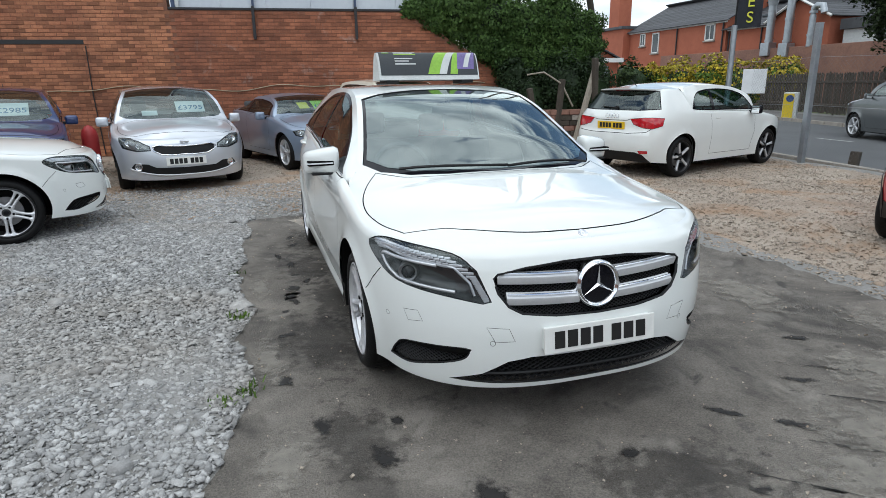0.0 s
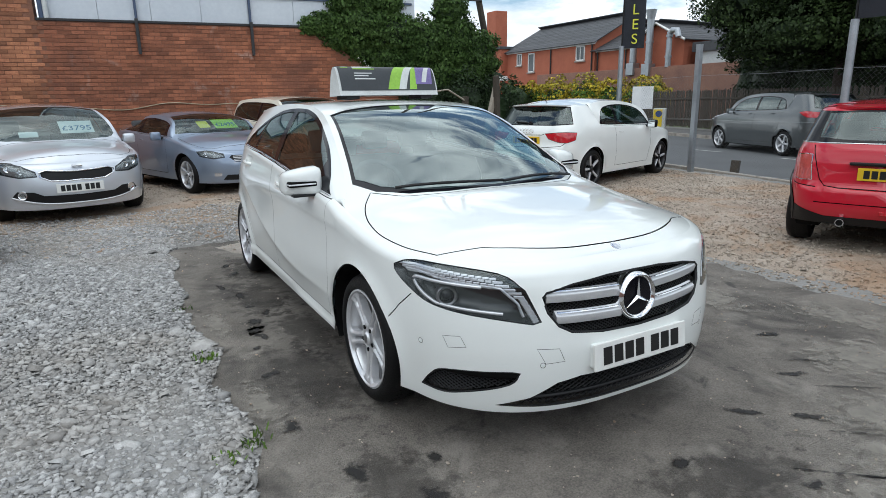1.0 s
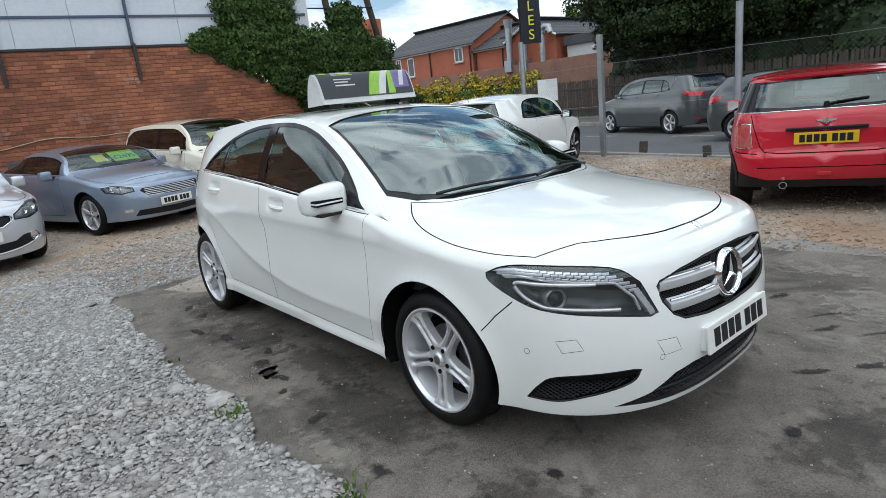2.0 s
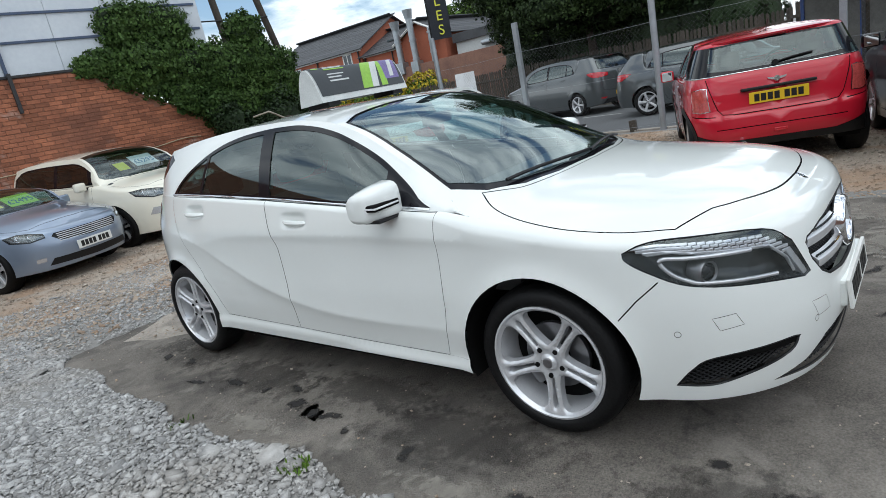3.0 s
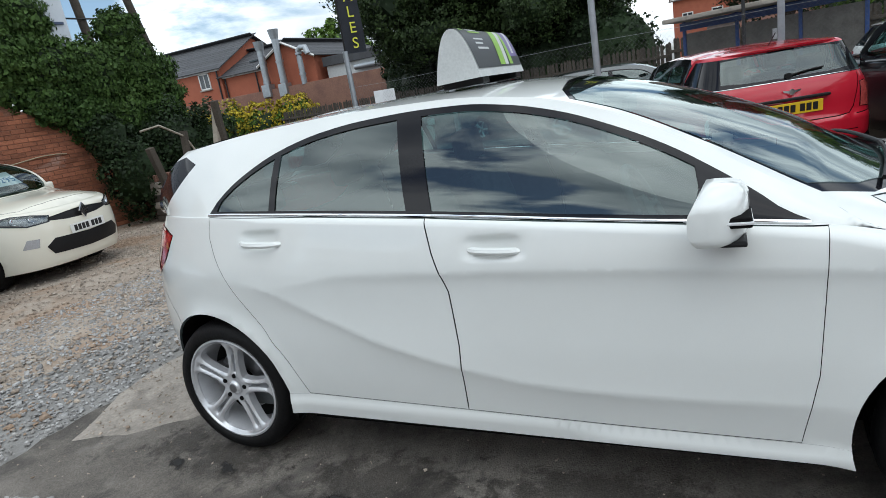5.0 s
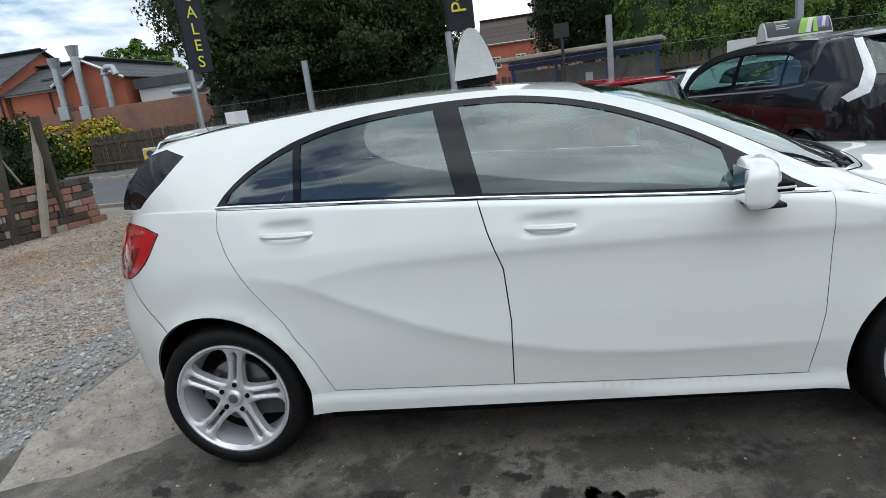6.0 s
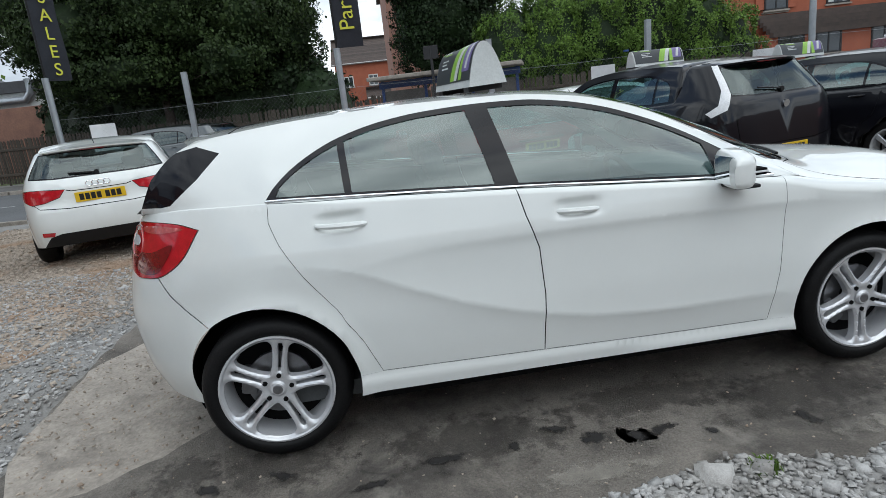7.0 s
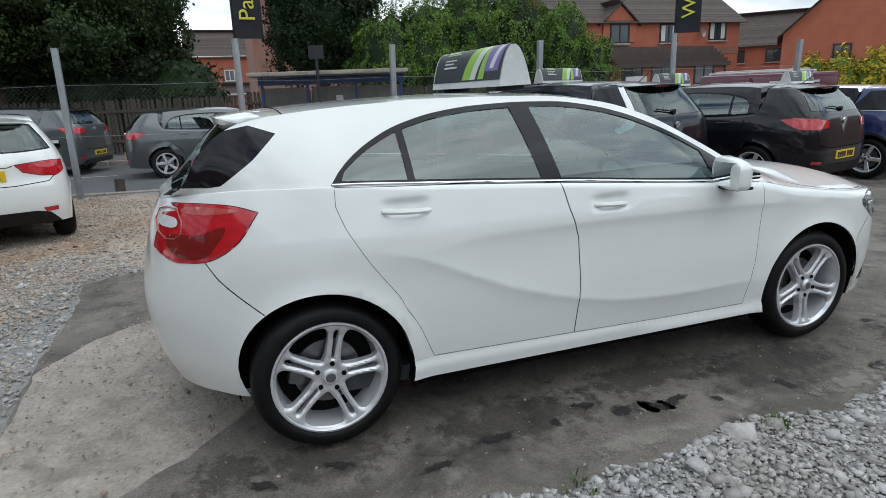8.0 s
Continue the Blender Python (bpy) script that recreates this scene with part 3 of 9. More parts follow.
def wheel(parent, m, R=0.316, width=0.205, rim=0.215, spokes=5, twin=True, dark=False, cap=True, name="wheel"):
    """A wheel whose outer face looks along +x: tyre, rim, spokes, hub."""
    w = new(name)
    w.parent, w.matrix_basis = parent, m
    h = width / 2
    bm = bmesh.new()
    lathe(bm, [(rim + 0.003, h - 0.012), (rim + 0.012, h - 0.002), (R - 0.055, h + 0.004), (R - 0.028, h), (R - 0.010, h - 0.018), (R, h - 0.045),
               (R, -h + 0.045), (R - 0.012, -h + 0.012), (rim, -h)], 48)
    tread = part("tyre", bm, RUBBER, w, sharp=50)
    bm = bmesh.new()
    for k in range(44):
        a = 2 * math.pi * k / 44
        for sx in (-1, 1):
            box(bm, (h * 0.14 if sx > 0 else -h * 0.52, -0.014, R - 0.004), (h * 0.52 if sx > 0 else -h * 0.14, 0.014, R + 0.0006), 0,
                pose(0, 0, 0, math.degrees(a) + 2 * sx))
    tagged(part("tread", bm, RUBBER, w), kind="stuff")
    A = DARKALLOY if dark else ALLOY
    bm = bmesh.new()
    lathe(bm, [(rim + 0.004, h - 0.016), (rim + 0.004, h - 0.004), (rim - 0.004, h - 0.002), (rim - 0.012, h - 0.012), (rim - 0.020, h - 0.03),
               (rim - 0.034, -h * 0.4), (rim - 0.04, -h)], 48)
    part("rim", bm, A, w, sharp=50)
    bm = bmesh.new()
    zf = h - 0.022
    r1, r0 = rim - 0.012, 0.045
    n = spokes
    if twin:
        spoke_face(bm, r1, zf)
    for k in range(0 if twin else n):
        a0 = 360.0 * k / n
        for sg in ((-1, 1) if twin else (0,)):
            wi, wo = (0.016, 0.024) if twin else ((0.022, 0.030) if dark else (0.034, 0.046))
            ci, co = sg * 0.0165, sg * 0.0235
            poly = [(-wi / 2 + ci, r0), (wi / 2 + ci, r0), (wo / 2 + co, r1), (-wo / 2 + co, r1)]
            vs = []
            for (u, v), x in zip(poly, (zf, zf, zf + 0.012, zf + 0.012)):
                vs.append((bm.verts.new((x, u, v)), bm.verts.new((x - 0.006, u * 1.0 + (0.007 if u > ci else -0.007), v)), bm.verts.new((x - 0.035, u, v))))
            mm = pose(0, 0, 0, a0)
            for i in range(4):
                j = (i + 1) % 4
                bm.faces.new((vs[i][1], vs[j][1], vs[j][0], vs[i][0]))
                bm.faces.new((vs[i][2], vs[j][2], vs[j][1], vs[i][1]))
            bm.faces.new([v[0] for v in vs][::-1])
            bmesh.ops.transform(bm, matrix=mm, verts=[v for t in vs for v in t])
    bmesh.ops.recalc_face_normals(bm, faces=bm.faces[:])
    part("spokes", bm, ALLOY, w, sharp=35)
    bm = bmesh.new()
    lathe(bm, [(0.001, zf + 0.012), (0.026, zf + 0.011), (0.030, zf + 0.006), (0.032, zf + 0.002)] + ([(0.036, zf)] if twin else [(0.060, zf), (0.066, zf - 0.03)]), 28)
    part("hub", bm, A, w, sharp=40)
    if cap:
        bm = bmesh.new()
        lathe(bm, [(0.001, zf + 0.014), (0.018, zf + 0.0135), (0.021, zf + 0.012)], 20)
        part("cap", bm, GLOSSB if dark else STEEL, w)
        for k in range(5):
            a, br = 2 * math.pi * (k + (0 if twin else 0.5)) / 5, 0.058 if twin else 0.047
            part("bolt", cyl(bmesh.new(), (zf - 0.012, br * math.sin(a), br * math.cos(a)),
                             (zf + 0.003, br * math.sin(a), br * math.cos(a)), 0.0105, n=8), GAP, w)
    bm = bmesh.new()
    lathe(bm, [(0.06, 0.01), (0.14, 0.01), (0.142, 0.0), (0.14, -0.014), (0.06, -0.014)], 36)
    part("brake_disc", bm, STEEL, w, sharp=40)
    part("brake_caliper", boxbm((-0.03, -0.16, -0.06), (0.03, -0.09, 0.06), 0.015), STEEL, w, sharp=40)
    bm = bmesh.new()
    lathe(bm, [(0.001, -0.03), (rim - 0.03, -0.03)], 28)
    part("backing", bm, UNDER, w)
    return w


def number_plate(parent, m, yellow=False, w=0.52, h=0.111, bars=(2, 2, 3)):
    """A plate whose face looks along -y, with its characters as plain bars."""
    p = part("number_plate", boxbm((-w / 2, -0.006, -h / 2), (w / 2, 0.006, h / 2), 0.003), PLATEY if yellow else PLATEW, parent,
             "yellow number plate with plain black bars" if yellow else "white number plate with plain black bars")
    p.matrix_basis = m
    x = -0.215
    for i, n in enumerate((4, 3)):
        for k in range(n):
            part("bar", boxbm((x, -0.0085, -0.036), (x + 0.046, -0.0055, 0.036), 0.001), INK, p)
            x += 0.059
        x += 0.028
    return p


def seat(parent, x, y, z=0.28, w=0.50, back=0.62, head=True):
    ob = part("seat", boxbm((x - w / 2, y - 0.25, z), (x + w / 2, y + 0.27, z + 0.17), 0.05), FABRIC, parent)
    b = boxbm((-w / 2, -0.07, 0), (w / 2, 0.07, back), 0.06, pose(x, y + 0.26, z + 0.10, -16))
    part("backrest", b, FABRIC, ob)
    if head:
        for dx in ((0,) if w < 0.8 else (-0.38, 0.38)):
            bm = boxbm((-0.12, -0.05, 0), (0.12, 0.05, 0.17), 0.045, pose(x + dx, y + 0.26 + 0.20, z + 0.12 + back, -10))
            part("headrest", bm, FABRIC, ob)
    return ob


def interior(body, sh, P, right_hand=True):
    W = P["W"]
    yc = P["dash"]
    b = boxbm((-W + 0.12, yc, 0.2), (W - 0.12, P["cab_end"], 0.27))
    part("cabin_floor", b, CABIN, body)
    bm = box(bmesh.new(), (-W + 0.14, yc - 0.30, 0.55), (W - 0.14, yc + 0.30, P["dash_z"]), 0.07)
    part("dashboard", bm, CABIN, body, sharp=40)
    sx = -0.36 if right_hand else 0.36
    wheel_m = pose(sx, yc + 0.50, P["dash_z"] - 0.04, 66)
    bm = bmesh.new()
    tube(bm, [wheel_m @ Vector((0.185 * math.cos(a), 0.185 * math.sin(a), 0)) for a in np.linspace(0, 2 * math.pi, 29)], 0.016, 8)
    for a in (0, math.pi, -math.pi / 2):
        tube(bm, [wheel_m @ Vector((0.05 * math.cos(a), 0.05 * math.sin(a), -0.02)), wheel_m @ Vector((0.18 * math.cos(a), 0.18 * math.sin(a), 0))], 0.015, 6)
    cyl(bm, wheel_m @ Vector((0, 0, -0.03)), wheel_m @ Vector((0, 0, 0.01)), 0.07, n=16)
    part("steering_wheel", bm, CABIN, body, sharp=50)
    yr = min(yc + 1.80, float(sh.yR(0.95)) - 0.88)
    for x in (-0.37, 0.37):
        seat(body, x, min(yc + 1.0, yr - 0.72), back=P["dash_z"] - 0.27)
    seat(body, 0, yr, w=1.15, back=P["dash_z"] - 0.33)


def make_car(name, m, P, colour, label, detail_level=1):
    """A whole car: painted panels cut from one skin, glass, lamps, wheels, cabin."""
    sh = Shell(P)
    sh.make_edge()
    car = thing(name, m, label, "car")
    st = P.get("step", 0.07)
    rw, W, WB = sh.rw, sh.W, sh.WB
    glassm = P.get("glass", SIDEGLASS)
    # flank sheet
    zb = pchip(P["zb"])
    na = int(sh.at / st)
    av = np.linspace(0, sh.at, na + 1)
    af = np.linspace(0, sh.at, 330)
    lows = [float(zb(sh.yof(np.array([a]), np.array([0.4]))[0])) for a in av]
    outer = [(a, z) for a, z in zip(av, lows)] + [(a, float(z)) for a, z in zip(af[::-1], sh.top(af[::-1]))]
    # wheel arches are bites out of the lower edge
    regs, names = [], []

    def reg(nm, poly, step=None):
        regs.append(dense(poly, step or st))
        names.append(nm)
    for nm, poly, gap in P["panels"](sh):
        d = dense(poly, st)
        regs.append(d)
        names.append("gap")
        regs.append(inset(d, gap))
        names.append(nm)
    for nm, poly in P["cuts"](sh):
        reg(nm, poly)
    for yc in (0.0, WB):
        c = sh.fy(yc, rw)[0]
        arc = [(c + (sh.arch) * math.cos(t), rw + sh.arch * math.sin(t)) for t in np.linspace(-0.5, math.pi + 0.5, 36)]
        arc = [(a, z) for a, z in arc]
        reg("hole", arc, 0.2)
    rows = np.concatenate([np.linspace(0, 1, int(0.8 / st) + 1)[1:-1] * 0.9, [0.93, 0.955, 0.975, 0.99]])
    grid = []
    for i, a in enumerate(av):
        lo, hi = lows[i], float(sh.top(np.array([a]))[0])
        for k, g in enumerate(rows):
            grid.append((a + (st / 2 if k % 2 else 0), lo + (hi - lo) * g))
    for py_, pz_, ry_, rz_ in P.get("fine", ()):
        c = sh.fy(py_, pz_)
        grid += [(c[0] + u, c[1] + v) for u in np.arange(-ry_, ry_ + 0.001, 0.009) for v in np.arange(-rz_, rz_ + 0.001, 0.008)]
    V, T, lab = cut_sheet(outer, regs, grid, min(st * 0.4, P.get("close", 1.0)), [dense([sh.fy(y, z) for y, z in c], st, False) for c in P.get("creases", ())] + [[(float(a), float(z)) for a, z in zip(af[1:-1:2], sh.top(af[1:-1:2]) - sh.rf(sh.yof(af[1:-1:2], 0.55 + 0 * af[1:-1:2])) * q)] for q in (0.15, 0.5, 1.0)])
    lab_name = np.array([names[i] if i >= 0 else "body" for i in lab])
    skin("body", sh.flank, V, T, lab_name == "body", colour, car)
    seams(sh.flank, V, T[lab_name == "gap"], car)
    mid = sh.flank(V)[T].mean(1)
    cabin = (mid[:, 1] > P["dash"] + 0.10) & (mid[:, 1] < P["cab_end"]) & (mid[:, 2] > 0.35) & np.isin(lab_name, ["body", "front_door", "rear_door"])
    skin("door_lining", sh.flank, V, T, cabin, CABIN, car, off=-0.06)
    done = {"body", "gap", "hole"}
    for nm in names:
        if nm in done:
            continue
        done.add(nm)
        mt, off, split, lb = P["look"].get(nm, (colour, 0.0, True, ""))
        for side in (("R", "L") if split else ("B",)):
            o = skin(nm, sh.flank, V, T, lab_name == nm, mt, car, side, off, lb)
            if nm == "headlamp" and mt is LAMPGLASS:
                bowl = skin("lamp_bowl", sh.flank, V, T, lab_name == nm, LAMPBOWL, o, side, -0.022)
                sx = -1 if side == "R" else 1
                q = V[T[lab_name == nm]].mean(1)
                for k, (f, rr) in enumerate(((0.30, 0.040), (0.62, 0.046))):
                    c = q[:, 0].min() + (q[:, 0].max() - q[:, 0].min()) * f
                    near_c = q[np.abs(q[:, 0] - c) < 0.05]
                    zc_ = near_c[:, 1].mean() if len(near_c) else q[:, 1].mean()
                    cc = np.array([(c, zc_)])
                    p, nn = sh.flank(cc)[0], chart_normals(sh.flank, cc)[0]
                    p, nn = Vector((sx * p[0], p[1], p[2])), Vector((sx * nn[0], nn[1], nn[2]))
                    face = (nn + Vector((0, -1.5, 0))).normalized().to_track_quat("X", "Z").to_matrix().to_4x4()
                    bm = lathe(bmesh.new(), [(0.001, -0.012), (rr * 0.45, -0.010), (rr * 0.55, -0.016), (rr * 0.9, 0.0), (rr, 0.002), (rr + 0.003, -0.02)], 20, Matrix.Translation(p - nn * 0.018) @ face)
                    part("reflector_bowl", bm, CHROME, o, sharp=50)
    # top sheet
    ya, yb = float(sh.ky[0]) + 0.0004, float(sh.ky[-1]) - 0.0004
    yv = np.linspace(ya, yb, int((yb - ya) / st))
    ex = sh.Ed(yv)[0]
    ye = ya + (yb - ya) * (1 - np.cos(np.linspace(0, math.pi, 240))) / 2
    xe = sh.Ed(ye)[0]
    half = [(0.0, ya)] + [(float(x), float(y)) for x, y in zip(xe, ye)] + [(0.0, yb)]
    outer = dense(half, st)
    regs, names = [], []
    for nm, poly, gap in P["top_panels"](sh):
        d = dense(poly, st)
        regs.append(d)
        names.append("gap")
        regs.append(inset(d, gap))
        names.append(nm)
    for nm, poly in P["top_cuts"](sh):
        reg(nm, poly)
    grid = [(x * st, y) for i, y in enumerate(yv) for x in np.arange(0, int(W / st) + 1) + (0.5 if i % 2 else 0)]
    for i, y in enumerate(yv):
        for g in (0.93, 0.97):
            grid.append((float(ex[i]) * g, float(y)))
    V, T, lab = cut_sheet(outer, regs, grid, st * 0.4)
    lab_name = np.array([names[i] if i >= 0 else "roof" for i in lab])
    skin("roof", sh.roof, V, T, lab_name == "roof", P.get("roof_paint", colour), car)
    seams(sh.roof, V, T[lab_name == "gap"], car)
    skin("headliner", sh.roof, V, T, (lab_name == "roof") & (V[T].mean(1)[:, 1] > P["dash"] + 0.25), LINING, car, off=-0.03)
    for nm in dict.fromkeys(names):
        if nm != "gap":
            mt, off, split, lb = P["look"].get(nm, (colour, 0.0, False, ""))
            ob = skin(nm, sh.roof, V, T, lab_name == nm, mt, car, "B", off, lb)
    # glazing sheet
    yv = np.linspace(sh.y0 + 0.002, sh.y1 - 0.002, 170)
    kz, ez = sh.K(yv)[1], sh.Ed(yv)[1]
    ez = np.maximum(ez, kz + 0.0012)
    outer = dense([(float(y), float(z)) for y, z in zip(yv, kz)] + [(float(y), float(z)) for y, z in zip(yv[::-1], ez[::-1])], st)
    regs, names = [], []
    for nm, poly in P["windows"](sh):
        reg(nm, poly)
    grid = [(float(y), float(k + (e - k) * g)) for y, k, e in zip(yv[::max(1, int(st / 0.02))], kz[::max(1, int(st / 0.02))], ez[::max(1, int(st / 0.02))]) for g in np.linspace(0.08, 0.92, max(4, int(0.4 / st)))]
    V, T, lab = cut_sheet(outer, regs, grid, st * 0.4)
    lab_name = np.array([names[i] if i >= 0 else "pillar" for i in lab])
    skin("pillar", sh.glaze, V, T, lab_name == "pillar", P.get("pillar_paint", colour), car)
    skin("pillar_trim", sh.glaze, V, T, (lab_name == "pillar") & (V[T].mean(1)[:, 0] > P["dash"] + 0.25), LINING, car, off=-0.03)
    for nm in dict.fromkeys(names):
        mt = {"surround": P.get("surround", GLOSSB), "rear_side_panel": GLOSSB}.get(nm, glassm)
        off = 0.0 if mt is GLOSSB else -0.004
        for side in ("R", "L"):
            skin(nm, sh.glaze, V, T, lab_name == nm, mt, car, side, off)
    # under the skin
    bm = boxbm((-W + 0.30, float(sh.yF(0.3)) + 0.22, 0.22), (W - 0.30, float(sh.yR(0.3)) - 0.42, 0.28))
    box(bm, (-W + 0.09, sh.arch + 0.02, 0.18), (W - 0.09, WB - sh.arch - 0.02, 0.25))
    part("underbody", bm, UNDER, car)
    for yc in (0.0, WB):
        for sx in (-1, 1):
            bm = bmesh.new()
            R = sh.arch
            t = np.linspace(-0.30, math.pi + 0.30, 24)
            rim_x = [float(sh.flank(np.array([sh.fy(yc + R * math.cos(q), rw + R * math.sin(q))]))[0][0]) - 0.012 for q in t]
            ring = [[bm.verts.new((sx * x, yc + R * math.cos(q), rw + R * math.sin(q))) for q, x in zip(t, xs)] for xs in ([W - 0.32] * len(t), rim_x)]
            for i in range(len(t) - 1):
                bm.faces.new((ring[0][i], ring[0][i + 1], ring[1][i + 1], ring[1][i]))
            bm.faces.new(ring[0])
            part("wheel_arch_liner", bm, UNDER, car)
    for yc in (0.0, WB):
        for sx in (-1, 1):
            wm = pose(sx * (W - 0.028 - P.get("tyre_w", 0.205) / 2), yc, rw, 0, 0, 0 if sx > 0 else 180) @ pose(0, 0, 0, P["spins"][0 if yc == 0 else 1] if "spins" in P else 10 + 17 * sx + yc * 9)
            wheel(car, wm, rw, P.get("tyre_w", 0.205), P.get("rim", 0.215), P.get("spokes", 5), P.get("twin", False), P.get("dark", False))
    interior(car, sh, P)
    # door mirrors and handles
    for sx in (-1, 1):
        my, mz = P["mirror"]
        kx = float(sh.K(np.array([my]))[0][0])
        mm = pose(sx * (kx + 0.02), my, mz, 0, 0, 0)
        if P.get("own_mirror"):
            P["own_mirror"](car, sx, mm, colour)
        else:
            o = part("door_mirror", boxbm((0.05, -0.05, -0.05), (0.22, 0.05, 0.09), 0.035, mm @ pose(0, 0, 0, 0, 0, 0 if sx > 0 else 180) @ pose(0, 0, 0, 0, 0, 0)), P.get("mirror_paint", colour), car, sharp=60)
            part("mirror_glass", boxbm((0.075, 0.048 * sx, -0.035), (0.20, 0.053 * sx, 0.075), 0.0, mm @ pose(0, 0, 0, 0, 0, 0 if sx > 0 else 180)), MIRROR, o)
            part("mirror_arm", boxbm((-0.06, -0.02, -0.04), (0.09, 0.03, 0.0), 0.008, mm @ pose(0, 0, 0, 0, 0, 0 if sx > 0 else 180)), TRIM, o)
        for hy, hz in P.get("handles", ()):
            q = sh.flank(np.array([sh.fy(hy, hz)]))[0]
            bm = bmesh.new()
            ring = []
            for t in np.linspace(-1, 1, 15):
                bow = 0.032 * (1 - abs(t) ** 3.0)
                hgt = 0.0125 * (1 - 0.35 * abs(t) ** 3)
                ring.append([bm.verts.new((sx * (P.get("hx", q[0]) + v), hy + 0.105 * t, hz + w + 0.005 * t)) for v, w in ((bow - 0.020, -hgt), (bow - 0.004, -hgt * 0.8), (bow + 0.001, 0.0), (bow - 0.004, hgt * 0.8), (bow - 0.020, hgt))])
            for a, b in zip(ring, ring[1:]):
                for i in range(5):
                    bm.faces.new((a[i], b[i], b[(i + 1) % 5], a[(i + 1) % 5]))
            bm.faces.new(ring[0])
            bm.faces.new(ring[-1])
            bmesh.ops.recalc_face_normals(bm, faces=bm.faces[:])
            part("door_handle", bm, P.get("handle_paint", colour), car, sharp=50)
    return car, sh


# ---------------------------------------------------------------- the white hatchback in the middle
def main_detail(y, z):
    """The pressed lines of the doors."""
    zu = MAIN_UP(y)
    fade = np.interp(y, [-0.3, 0.1, 0.5, 1.5, 2.1, 2.5], [0, 0.6, 1, 1, 0.5, 0])
    d = zu - z
    up = -0.022 * fade * np.where(d > 0, (1 - np.exp(-np.abs(d) / 0.05)) * np.exp(-np.abs(d) / 0.30), 0)
    zl = MAIN_LOW(y)
    fade2 = np.interp(y, [0.3, 0.5, 0.9, 2.1, 2.4, 2.75], [0, 0.6, 1, 1, 0.5, 0])
    e = z - zl
    low = 0.013 * fade2 * np.where(e > 0, np.exp(-np.abs(e) / 0.10), np.exp(-np.abs(e) / 0.05))
    sill = 0.014 * np.clip((np.interp(y, [0.49, 1.0, 1.54, 2.25], [0.288, 0.298, 0.313, 0.333]) - z) / 0.035, 0, 1) * ((y > 0.20) & (y < 2.50))
    cup = 0
    for hy, hz in ((1.355, 0.915), (2.335, 0.980)):
        cup = cup - 0.022 * np.exp(-((y - hy) / 0.088) ** 4 - ((z - hz - 0.012) / 0.034) ** 4)
    return up + low + sill + cup


CREASE_Y = np.linspace(0.3, 2.5, 45)
MAIN_UP = lambda y: np.interp(y, [-0.5, 0.41, 0.9, 1.33, 1.69, 2.0, 2.3, 2.7], [0.80, 0.828, 0.842, 0.846, 0.846, 0.84, 0.80, 0.74])
MAIN_LOW = pchip([(0.2, 0.415), (0.45, 0.418), (0.91, 0.422), (1.24, 0.442), (1.52, 0.490), (1.84, 0.585), (2.06, 0.675), (2.36, 0.80), (2.8, 0.88)])


def main_panels(s):
    fy, fx = s.fy, s.fx
    top = lambda y: float(s.zs(y))
    front = [fy(0.42, top(0.42) - 0.0), fy(0.43, 0.74), fy(0.445, 0.52), fy(0.49, 0.29), fy(1.0, 0.30), fy(1.54, 0.315), fy(1.525, 0.58), fy(1.535, 0.78),
             fy(1.58, 0.92), fy(1.605, top(1.605)), fy(1.2, top(1.2)), fy(0.8, top(0.8))]
    rear = [fy(1.605, top(1.605)), fy(1.58, 0.92), fy(1.535, 0.78), fy(1.525, 0.58), fy(1.54, 0.315), fy(1.9, 0.325), fy(2.25, 0.335), fy(2.31, 0.48), fy(2.40, 0.64), fy(2.51, 0.79),
            fy(2.59, 0.93), fy(2.62, 1.02), fy(2.615, top(2.615)), fy(2.1, top(2.1))]
    return [("front_door", front, 0.0024), ("rear_door", rear, 0.0024)]


